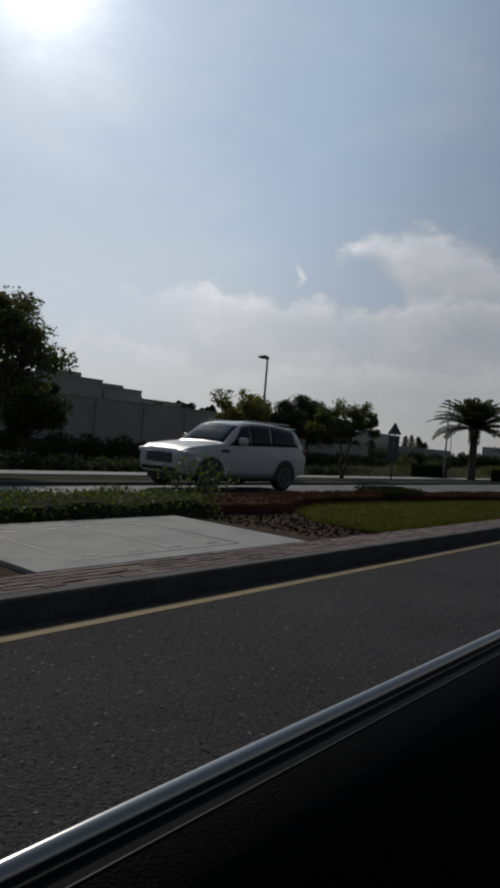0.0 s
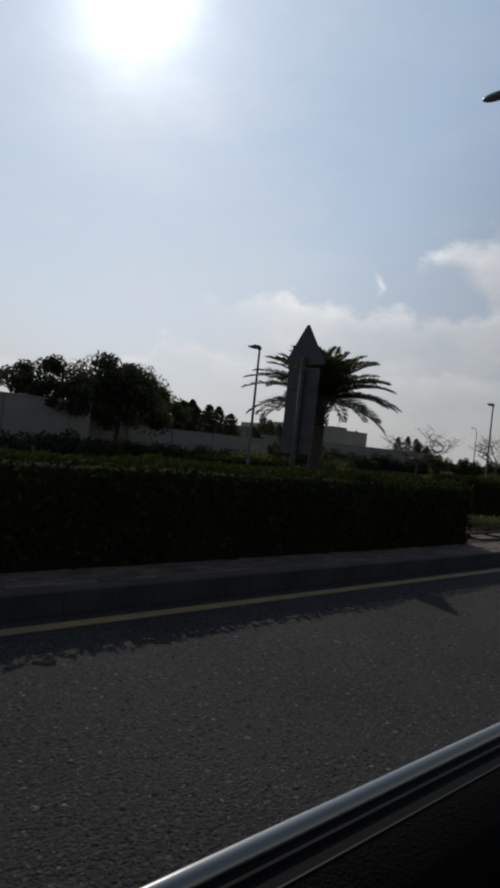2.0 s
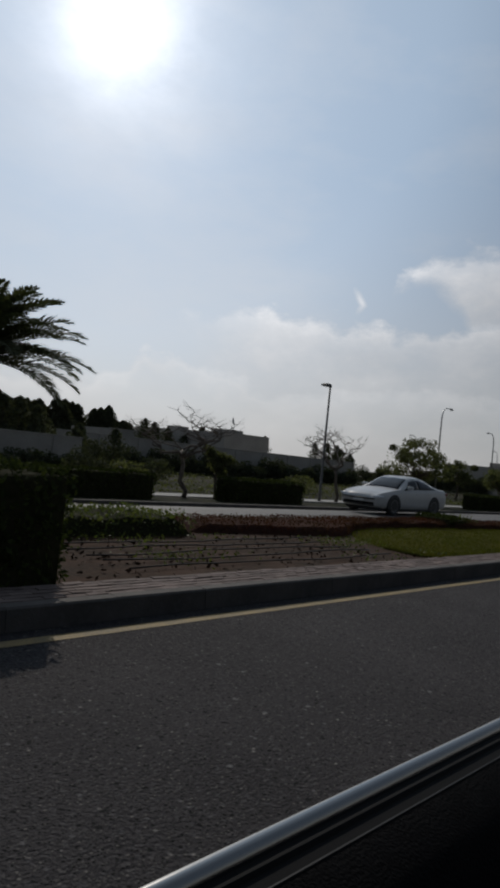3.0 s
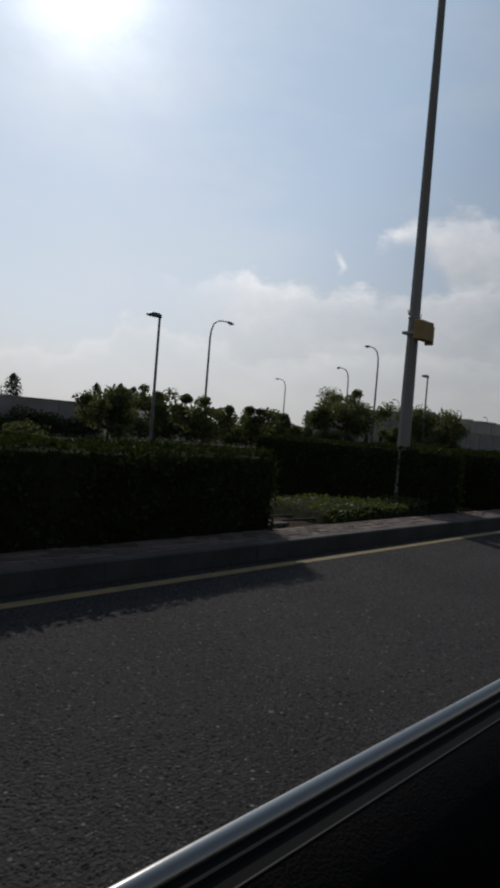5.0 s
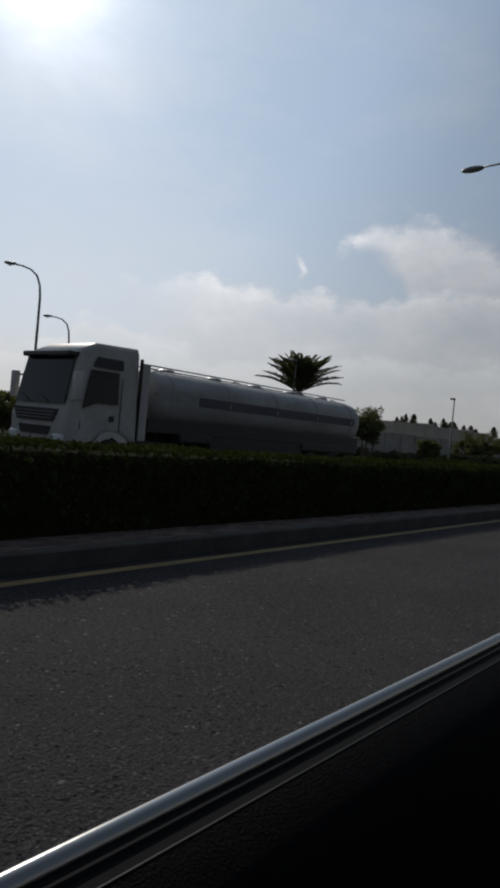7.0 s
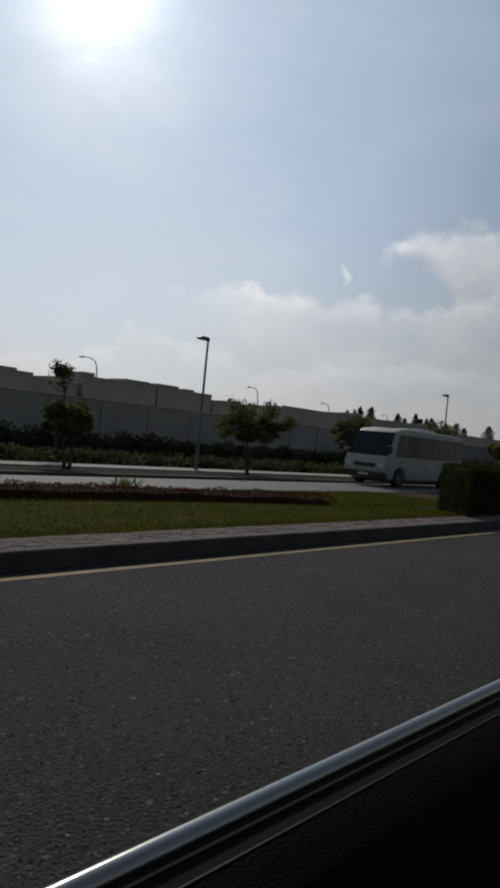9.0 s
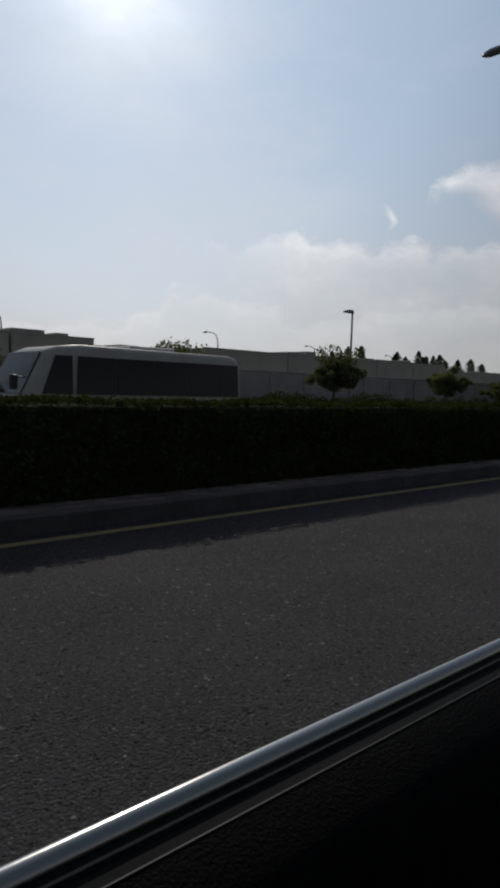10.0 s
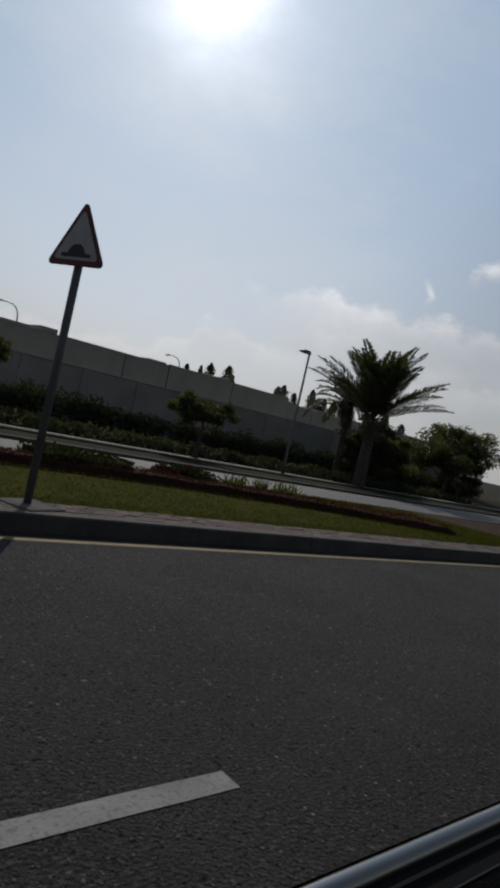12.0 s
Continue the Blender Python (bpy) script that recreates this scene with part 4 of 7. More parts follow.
tree(52.6, 38.2, 6.5, 1.0, 8.2, "dense broad dark tree behind the wall", CONIFER_LEAF, 44, 210, 0.1, 3, seed=5)
tree(59.0, 43.2, 5.4, 1.0, 6.0, "dense broad dark tree behind the wall", CONIFER_LEAF, 30, 170, 0.1, 2, seed=6)
tree(64.9, 21.9, 1.98, 0.5, 1.75, "small round-headed young tree on the verge", clumps=14, per_clump=120, leaf=0.06, trunks=1, seed=7)
tree(84.4, 23.8, 4.1, 0.9, 7.0, "broad airy green street tree", clumps=32, per_clump=95, trunks=3, seed=8, thin=0.25)
tree(94.8, 23.0, 3.1, 0.4, 3.6, "small street tree on the verge", clumps=18, per_clump=110, trunks=1, seed=9)
tree(101.0, 24.2, 2.95, 0.3, 3.6, "small street tree on the verge", clumps=18, per_clump=110, trunks=1, seed=10)
tree(103, 30.4, 3.5, 0.9, 4.6, DARK, clumps=20, per_clump=110, trunks=2, seed=12)
tree(106.4, 26.2, 2.9, 0.0, 3.6, DARK, clumps=18, per_clump=120, trunks=2, seed=13)
tree(109.8, 27.0, 2.8, 0.0, 3.4, DARK, clumps=18, per_clump=120, trunks=2, seed=14)
tree(112.4, 24.0, 4.4, 1.2, 6.2, DARK, clumps=34, per_clump=140, trunks=3, seed=15)
tree(120.9, 22.8, 3.9, 0.8, 6.4, "low broad green street tree", clumps=40, per_clump=140, trunks=2, seed=16)
tree(130.4, 31.0, 2.9, 0.0, 3.6, DARK, clumps=22, per_clump=120, trunks=2, seed=171)
tree(137.6, 32.0, 2.7, 0.0, 3.8, DARK, clumps=22, per_clump=120, trunks=2, seed=172)
tree(141.6, 31.4, 3.0, 0.1, 3.4, DARK, clumps=22, per_clump=120, trunks=2, seed=173)
tree(134.6, 33.0, 3.4, 0.4, 3.4, DARK, clumps=20, per_clump=120, trunks=2, seed=17)
for k, (x, y, tp, bt, w) in enumerate(((149.3, 21.3, 3.2, 1.3, 3.1), (158.4, 21.1, 2.2, 0.65, 2.1), (168.4, 21.5, 2.85, 1.0, 4.5), (178.3, 22.1, 2.95, 1.05, 4.4), (188.1, 21.9, 3.1, 1.45, 3.3), (198.6, 21.9, 3.2, 1.3, 3.0), (210.2, 23.7, 2.6, 1.1, 4.0))):
    tree(x, y, tp, bt, w, "small bushy street tree with two thin trunks", clumps=44, per_clump=95, even=True, leaf=0.075, trunks=2, seed=20 + k, lean=0.2, shoots=(0.55, 0, 0.3, 0.4, 0.75, 0, 0)[k])
tree(228.4, 27.5, 3.5, 0.4, 5.6, "large spreading dark green tree near the palms", clumps=40, per_clump=150, leaf=0.11, trunks=2, seed=31)
tree(238.6, 28.5, 5.5, 0.6, 9.0, "large spreading dark green tree near the palms", clumps=46, per_clump=150, leaf=0.12, trunks=3, seed=32)
tree(224.9, 25.4, 2.9, 0.0, 4.6, "dark bushy tree under the palms", CONIFER_LEAF, 30, 140, 0.1, 2, seed=33)
tree(234, 33.0, 5.0, 0.4, 6.0, "dark bushy tree before the boundary wall", CONIFER_LEAF, 30, 140, 0.12, 2, seed=35)
tree(249, 33.5, 5.6, 0.4, 7.0, "dark bushy tree before the boundary wall", CONIFER_LEAF, 32, 140, 0.12, 2, seed=36)
tree(259, 26, 5.4, 0.2, 9.0, "large spreading dark green tree near the palms", clumps=46, per_clump=150, leaf=0.12, trunks=3, seed=34)


tree(161.8, 28.0, 3.75, 2.5, 1.25, "slender young tree with a sparse top before the wall", clumps=7, per_clump=11, leaf=0.075, trunks=1, seed=61, thin=0.2, even=True, shoots=0.4)


def stake(x, y):
    z0 = far_z(y)
    tagged(tubes("tree_stake", [([(x, y, z0 - 0.1), (x + 0.02, y, z0 + 0.6), (x - 0.02, y, z0 + 1.2)], [0.05, 0.047, 0.042])], BARK, sides=7), "dark wooden stake beside a street tree", "stake", "tree stakes")


for x, y in ((65.4, 22.5), (169.6, 22.6), (121.8, 21.7), (122.3, 21.8), (28.0, 23.4), (111.1, 21.0), (109.7, 20.6), (179.4, 22.4), (189.2, 22.2)):
    stake(x, y)


def conifer(x, y, top, width, seed, label="dark narrow conifer behind the walls", group="conifers", leaf=0.13):
    rng = np.random.default_rng(seed)
    c = thing("conifer", (x, y, -0.48), label, "tree", group)
    h = top + 0.48
    tubes("trunk", [([(0, 0, 0), (0, 0, h * 0.9)], [0.12, 0.02])], BARK, c, sides=6)
    n = int(420 * width * h / 4)
    u = rng.uniform(0.06, 1, n) ** 0.8
    rad = width / 2 * np.where(u < 0.25, 0.6 + 1.6 * u, (1 - u) ** 0.55 * 1.15) * rng.uniform(0.3, 1.1, n)
    a = rng.uniform(0, 2 * math.pi, n)
    rad *= 1 + 0.3 * np.sin(a * 3 + u * 11 + seed) + 0.18 * np.sin(a * 2 - u * 27 + seed * 2)
    leaves("crown", np.stack([rad * np.cos(a), rad * np.sin(a), u * h], 1), leaf, CONIFER_LEAF, c, rng)
    return c


rg = random.Random(4)
for k in range(9):
    conifer(61 + k * 1.5 + rg.uniform(-0.4, 0.4), 44 + rg.uniform(-1.5, 2), 2.5 + rg.uniform(-0.3, 0.5), 2.4, 41 + k)
for k, (x, tp) in enumerate(((62.4, 4.3), (63.7, 4.0), (64.9, 4.2), (66.2, 4.2), (67.3, 3.7), (68.4, 3.0))):
    conifer(x, 44 + rg.uniform(-0.5, 0.5), tp, 2.9, 170 + k)
for k in range(26):
    conifer(94 + k * 1.1 + rg.uniform(-0.4, 0.4), 114 + rg.uniform(-3, 3), (8.6 if k < 22 else 7.0) + rg.uniform(-0.7, 0.9), 5.2, 60 + k, "tall dark bushy tree in a dense far row", "far trees", 0.24)
for k in range(10):
    conifer(90.5 + 2.2 * k + rg.uniform(-0.6, 0.6), 63.5 + rg.uniform(-0.8, 0.8), 4.1 + rg.uniform(-0.5, 0.9), 3.0, 140 + k, "small dark bushy tree among the villas")
for k in range(7):
    conifer(119 + k * 1.6 + rg.uniform(-0.5, 0.5), 60 + rg.uniform(-2, 2), 4.0 + rg.uniform(-0.6, 1.2), 2.5, 80 + k)
SKYLINE = [(236.6, 7.4, 1.8), (238.6, 7.7, 1.6), (239.8, 8.3, 2.2), (242.0, 8.5, 2.6), (243.6, 7.6, 1.8), (250.8, 7.8, 2.2), (252.8, 8.3, 2.2), (254.6, 7.6, 2.2), (257.3, 8.7, 2.2), (258.8, 7.8, 2.0), (260.6, 8.0, 2.2), (262.6, 8.2, 2.2), (265.0, 8.5, 2.6), (267.2, 7.6, 2.4), (270, 7.9, 2.4), (274, 8.2, 2.6), (280, 7.6, 3.0), (290, 8.8, 3.4)]
for k, (x, tp, w) in enumerate(SKYLINE):
    conifer(x, 64 + rg.uniform(-0.6, 0.6), tp, w * 1.35, 90 + k, "dark bushy conifer behind the villas")
for k in range(5):
    tree(30.5 + k * 2.2, 40.0 + 0.4 * k, 4.3 + 0.25 * math.sin(k * 2), 1.2, 3.0, "dark tree showing over the boundary wall", CONIFER_LEAF, 14, 110, 0.11, 1, seed=110 + k)


def bare_tree(x, y, top, width, seed, label="leafless pale tree with spreading fine twigs"):
    rng = np.random.default_rng(seed)
    z0 = far_z(y)
    t = thing("bare_tree", (x, y, z0), label, "tree", "leafless trees")
    h, r = top - z0, width / 2
    runs = [limb(rng, (0.3, 0, 0), (0, 0, h * 0.42), 0.12, 0.085, 0.08, 5)]
    ends = [Vector((0, 0, h * 0.42))]
    size = 0.07
    for level in range(4):
        nxt = []
        for e in ends:
            for k in range(5 if level == 0 else 3):
                a = rng.uniform(0, 2 * math.pi)
                out = r * (0.42, 0.30, 0.22, 0.15)[level]
                tip = e + Vector((math.cos(a) * out * 1.2, math.sin(a) * out, h * (0.24, 0.15, 0.09, 0.06)[level] * rng.uniform(0.3, 1.3)))
                tip.z = min(tip.z, h)
                runs.append(limb(rng, e, tip, size, size * 0.55, 0.2, 3))
                nxt.append(tip)
        ends, size = nxt, size * 0.5
    tubes("crown", runs, TWIG, t, sides=4)
    return t


bare_tree(63.0, 22.1, 3.65, 5.0, 201)
bare_tree(74.2, 22.7, 3.85, 4.6, 202)


def palm(x, y, crown, spread, seed, label, fronds=46, droop=1.0, trunk_r=0.23, fan=1.4, bunch=1.0):
    """A date palm: a trunk ringed with old leaf bases, and arching fronds with many leaflets."""
    rng = np.random.default_rng(seed)
    z0 = far_z(y)
    p = thing("palm_tree", (x, y, z0), label, "palm tree", "date palms")
    h = crown - z0
    n = int(h / 0.14)
    prof = []
    for i in range(n + 1):
        u = i / n
        r = trunk_r * (1.15 - 0.25 * u + (0.22 * max(0, u - 0.8) / 0.2))
        prof += [(r * 1.06, u * h), (r * 0.93, u * h + 0.09)]
    part("trunk", lathe_bm(prof, 12), PALM_TRUNK, p)
    boots = []
    for i in range(60):
        a, u = i * 2.4, 0.72 + 0.28 * i / 60
        r = trunk_r * 1.1
        d = Vector((math.cos(a), math.sin(a), 0.9))
        b = Vector((math.cos(a) * r, math.sin(a) * r, u * h - 0.05))
        boots.append(([b, b + d * 0.1, b + d * 0.18], [0.05, 0.035, 0.01]))
    tubes("leaf_bases", boots, PALM_TRUNK, p, sides=5)
    length = spread / 2
    for i in range(fronds):
        u = i / fronds
        a = i * 2.39996 + rng.normal(0, 0.12)
        rise = 1.38 - fan * u ** bunch + rng.normal(0, 0.08)
        ln = length * rng.uniform(0.9, 1.08) * (0.78 + 0.3 * min(1, u * 2))
        pts, ang, q = [], rise, Vector((0, 0, h + 0.1))
        out = Vector((math.cos(a), math.sin(a), 0))
        seg = 12
        for k in range(seg + 1):
            pts.append(q.copy())
            q = q + (out * math.cos(ang) + Vector((0, 0, 1)) * math.sin(ang)) * (ln * 1.22 / seg)
            ang -= droop * (0.05 + 0.12 * (k / seg) ** 1.3) * (1.1 if ang > -0.9 else 0.2)
        vs, fs = tube_data(pts, [0.028 * (1 - 0.85 * k / seg) for k in range(seg + 1)], 4)
        side = out.cross(Vector((0, 0, 1)))
        m = 76
        for k in range(m):
            w = 0.12 + 0.86 * k / m
            s = w * seg
            j = min(int(s), seg - 1)
            base = pts[j].lerp(pts[j + 1], s - j)
            fwd = (pts[j + 1] - pts[j]).normalized()
            up = side.cross(fwd).normalized()
            ll = length * 0.26 * math.sin(math.pi * min(1, 0.15 + 0.8 * w)) * rng.uniform(0.85, 1.15)
            for sgn in (-1, 1):
                d = (side * sgn * 0.75 + fwd * 0.68 + up * rng.uniform(0.10, 0.5)).normalized()
                tip = base + d * ll - Vector((0, 0, ll * 0.16))
                midp = base + d * ll * 0.5
                o = len(vs)
                vs += [base, midp + fwd * 0.042, tip, midp - fwd * 0.042]
                fs.append((o, o + 1, o + 2, o + 3))
        solid("frond", vs, fs, PALM_LEAF, p)
    return p


palm(54.1, 22.2, 3.75, 6.0, 301, "date palm with a full crown of arching fronds", 66, 0.74, 0.31)
palm(144.8, 23.6, 4.0, 4.5, 302, "date palm on the far verge", 50, 0.5, 0.25, 1.0, 1.8)
palm(222.0, 23.6, 3.35, 7.4, 303, "tall date palm with upright fronds", 54, 0.40, 0.32, 1.0, 2.3)
palm(226.0, 29.0, 4.3, 5.2, 304, "smaller date palm beside a taller one", 34, 1.1)


def shrub(x, y, z0, width, height, seed, mat=TREE_LEAF, label="round green shrub", leaf=0.06, n=700, name="shrub", group="shrubs"):
    rng = np.random.default_rng(seed)
    s = thing(name, (x, y, z0), label, "shrub", group)
    runs = []
    for k in range(9):
        a = rng.uniform(0, 2 * math.pi)
        runs.append(limb(rng, (0, 0, -0.05), (math.cos(a) * width * 0.36, math.sin(a) * width * 0.36, height * rng.uniform(0.55, 0.9)), 0.018, 0.006, 0.15, 3))
    tubes("stems", runs, BARK, s, sides=5)
    p = rng.normal(size=(n, 3))
    p /= np.linalg.norm(p, axis=1, keepdims=True)
    lump = 1 + 0.2 * np.sin(p[:, 0] * 5 + seed) * np.cos(p[:, 1] * 4 + p[:, 2] * 3)
    p *= (rng.uniform(0.3, 1, (n, 1)) ** 0.5) * lump[:, None]
    leaves("crown", p * np.array([width / 2, width / 2, height * 0.5]) + np.array([0, 0, height * 0.52]), leaf, mat, s, rng)
    return s


for k, (x, y, w, h) in enumerate(((57.2, 30, 2.8, 1.7), (61.8, 28, 1.7, 1.8), (66.5, 31, 2.2, 1.3), (70, 33, 2.0, 1.5), (80, 30, 2.4, 1.2), (90, 31, 2.2, 1.4), (97, 34, 2.6, 1.3), (116, 30, 2.6, 1.5), (127, 29, 2.2, 1.2), (131, 30, 2.0, 1.4), (139.5, 29, 2.6, 1.3))):
    shrub(x, y, far_z(y) - 0.02, w, h, 400 + k, CONIFER_LEAF if k % 2 else TREE_LEAF, "round dark shrub on the open ground", 0.09, 650)
for k, (x, y, w, h) in enumerate(((186.3, 7.4, 1.3, 0.62), (187.0, 7.9, 1.1, 0.5), (187.5, 7.0, 0.8, 0.4))):
    shrub(x, y, 0.1, w, h, 460 + k, COVER_LEAF if k != 1 else RED_LEAF, "leafy low shrub on the bare median soil", 0.05, 900)
# thin planted shrubs in the bare soil of the median
for k, (x, y, w, h) in enumerate(((9.2, 10.2, 1.5, 1.0), (97.8, 10.0, 1.6, 1.0), (99.6, 9.2, 1.1, 0.8), (143.0, 10.0, 1.1, 0.85), (144.2, 10.6, 1.3, 0.5), (188.4, 9.8, 1.3, 0.8), (187.2, 10.2, 1.0, 0.6), (27.0, 8.6, 0.9, 0.42), (28.4, 9.2, 1.1, 0.45), (200.05, 10.2, 0.6, 0.36), (199.6, 10.4, 0.5, 0.3))):
    shrub(x, y, 0.1, w, h, 430 + k, COVER_LEAF if k < 7 else RED_LEAF, "thin young shrub in the bare median soil" if k < 7 else "low round dark red shrub in the median", 0.045, 420 if k < 7 else 700)


def aloe(x, y, w, h, seed):
    rng = np.random.default_rng(seed)
    s = thing("spiky_plant", (x, y, 0.08), "spiky rosette plant at the back of the lawn", "plant", "spiky plants")
    vs, fs = [], []
    for k in range(46):
        a, e = rng.uniform(0, 2 * math.pi), rng.uniform(0.5, 1.45)
        d = Vector((math.cos(a) * math.cos(e), math.sin(a) * math.cos(e), math.sin(e)))
        b = Vector((rng.normal(0, w * 0.2), rng.normal(0, w * 0.12), 0))
        sd = d.cross(Vector((0, 0, 1))).normalized() * 0.022
        ln = h * rng.uniform(0.7, 1.1)
        o = len(vs)
        vs += [b - sd, b + sd, b + d * ln * 0.6 + sd * 0.8, b + d * ln - Vector((0, 0, 0.04)), b + d * ln * 0.6 - sd * 0.8]
        fs.append((o, o + 1, o + 2, o + 3, o + 4))
    solid("blade_leaves", vs, fs, COVER_LEAF, s)


for k, (x, y) in enumerate(((64.6, 10.3), (105.0, 10.9), (106.2, 10.8), (153.4, 10.5), (201.4, 10.3), (202.2, 10.3), (203.0, 10.2))):
    aloe(x, y, 0.9, 0.5, 500 + k)


# low scrub in patches over the open ground beyond the footpath
rng = np.random.default_rng(91)
for n, (xa, xb, ya, yb) in enumerate(((54, 100, 24.5, 46), (100, 150, 24.5, 50), (150, 214, 24.4, 34.5), (-10, 52, 24.4, 33.5))):
    q = np.stack([rng.uniform(xa, xb, 150), rng.uniform(ya, yb, 150)], 1)
    m = 6500
    which = rng.integers(150, size=m)
    c = q[which] + rng.normal(0, 1, (m, 2)) * np.array([1.1, 0.45])
    h = rng.uniform(0, 1, m) * (0.15 + 0.35 * (which % 7) / 7)
    c = np.stack([c[:, 0], np.clip(c[:, 1], ya, yb), -0.46 + h], 1)
    tagged(new("scrub", leaf_mesh("scrub", c, 0.085, CONIFER_LEAF if n % 2 else TREE_LEAF, rng, 0.2)), "patches of low dry scrub on the open ground", "scrub", "ground scrub", "stuff")


# ------------------------------------------------------------ lamps, columns and signs
def box_lamp(x, y):
    """A street lamp with a slim pole and one flat box head towards the road."""
    z0 = far_z(y)
    s = thing("street_lamp", (x, y, z0), "dark street lamp with a flat box head on a slim pole", "street lamp", "verge lamps")
    h = 5.88 - z0
    part("base", box_bm(-0.16, 0.16, -0.16, 0.16, 0, 0.06, 0.01), CONCRETE, s)
    part("pole", lathe_bm([(0.085, 0.0), (0.085, 0.9), (0.07, 0.95), (0.05, h - 0.12)], 12), POLE_PAINT, s, smooth=True)
    bm = bmesh.new()
    sect = [(-0.62, 0.15, h - 0.07, h - 0.02), (-0.45, 0.17, h - 0.1, h + 0.045), (-0.1, 0.15, h - 0.1, h + 0.05), (0.07, 0.06, h - 0.12, h + 0.0)]
    rings = [[bm.verts.new((x_, s_ * w, z)) for s_, z in ((-1, a_), (1, a_), (0.8, b_), (-0.8, b_))] for x_, w, a_, b_ in sect]
    for one, two in zip(rings, rings[1:]):
        for k in range(4):
            bm.faces.new((one[k], one[(k + 1) % 4], two[(k + 1) % 4], two[k]))
    bm.faces.new(rings[0])
    bm.faces.new(rings[-1][::-1])
    head = part("head", bm, POLE_PAINT, s)
    box("lens", -0.5, -0.16, -0.11, 0.11, h - 0.115, h - 0.104, LAMP_GLASS, head)
    return s


first = box_lamp(26.75, 22.9)
for x in (3.4, 50.3, 73.4, 97.0, 120.25, 143.4, 166.4, 190.6, 215.2, 239.0):
    copy_thing(first, pose(x, 22.95, far_z(22.95)))


def swan_lamp(x, y, top, turn):
    """A tall lamp whose pole bends over to one side."""
    s = thing("street_lamp", (x, y, -0.47), "tall grey street lamp with a curved swan neck", "street lamp", "swan-neck lamps", turn=turn)
    h = top + 0.47
    pts = [(0, 0, 0), (0, 0, h - 1.6), (0.08, 0, h - 0.9), (0.32, 0, h - 0.35), (0.75, 0, h - 0.08), (1.3, 0, h), (1.75, 0, h - 0.02)]
    tubes("pole", [(pts, [0.11, 0.075, 0.068, 0.06, 0.055, 0.05, 0.045])], STEEL, s, sides=10)
    bm = bmesh.new()
    bmesh.ops.create_uvsphere(bm, u_segments=14, v_segments=8, radius=1, matrix=Matrix.LocRotScale((2.1, 0, h - 0.03), Euler((0, 0.12, 0)), (0.42, 0.16, 0.11)))
    head = part("head", bm, STEEL, s, smooth=True)
    part("lens", lathe_bm([(0.03, -0.03), (0.11, -0.02), (0.12, 0.02)], 12), LAMP_GLASS, head).matrix_basis = pose(2.15, 0, h - 0.15)
    return s


for x, y, top, turn in ((114.85, 39.2, 9.75, 0), (134.8, 36.4, 10.07, 180), (143.6, 46.0, 9.1, 180), (158.7, 68.6, 9.25, 180), (187.7, 65.2, 8.6, 180), (216.5, 66.6, 8.6, 180), (239.7, 70.8, 8.45, 180), (264.5, 74, 8.45, 180), (290, 78, 8.45, 180)):
    swan_lamp(x, y, top, turn)


def column(x, y):
    """The tall tapered column in the median, with an arm and lamp to either side."""
    s = thing("lamp_column", (x, y, 0.1), "tall tapered beige lamp column in the median hedge", "street lamp", "median lamp columns")
    h = 12.0
    part("base", lathe_bm([(0.26, -0.1), (0.26, 0.05), (0.20, 0.08)], 8), CONCRETE, s)
    part("shaft", lathe_bm([(0.138, 0.0), (0.129, 1.0), (0.105, 4.0), (0.082, 8.0), (0.06, h)], 8), POLE_BEIGE, s)
    for z in (3.7,):
        part("joint_band", lathe_bm([(0.136 - 0.0068 * z, z - 0.03), (0.142 - 0.0068 * z, z - 0.02), (0.142 - 0.0068 * z, z + 0.02), (0.136 - 0.0068 * z, z + 0.03)], 8), STEEL, s)
    for sg in (-1, 1):
        tubes("bracket_hook", [([(0.1 * sg, 0, 3.72), (0.22 * sg, 0, 3.74), (0.25 * sg, 0, 3.82)], [0.016, 0.012, 0.009])], STEEL, s, sides=6)
        tubes("arm", [([(0, 0, h - 0.3), (0, sg * 0.5, h - 0.15), (0, sg * 1.8, h - 0.1), (0, sg * 2.8, h - 0.1)], [0.05, 0.045, 0.04, 0.035])], STEEL, s, sides=8)
        bm = bmesh.new()
        bmesh.ops.create_uvsphere(bm, u_segments=14, v_segments=8, radius=1, matrix=Matrix.LocRotScale((0, sg * 3.15, h - 0.12), None, (0.17, 0.45, 0.11)))
        part("lamp_head", bm, STEEL, s, smooth=True)
    return s


col = column(46.6, 7.25)
for x in (1.4, 90.76, 136.2, 181.6, 226.6):
    copy_thing(col, pose(x, 7.2, 0.1))
# a small ochre box strapped to one column
bx = thing("junction_box", (90.76, 7.2, 3.36), "ochre junction box strapped to a lamp column", "box")
box("case", -0.26, 0.2, -0.32, -0.15, 0, 0.36, BOX_TAN, bx, 0.015)
box("lid", 0.2, 0.27, -0.3, -0.14, -0.05, 0.3, BOX_TAN, bx, 0.01)
box("strap", -0.16, 0.16, -0.15, 0.145, 0.12, 0.17, STEEL, bx)


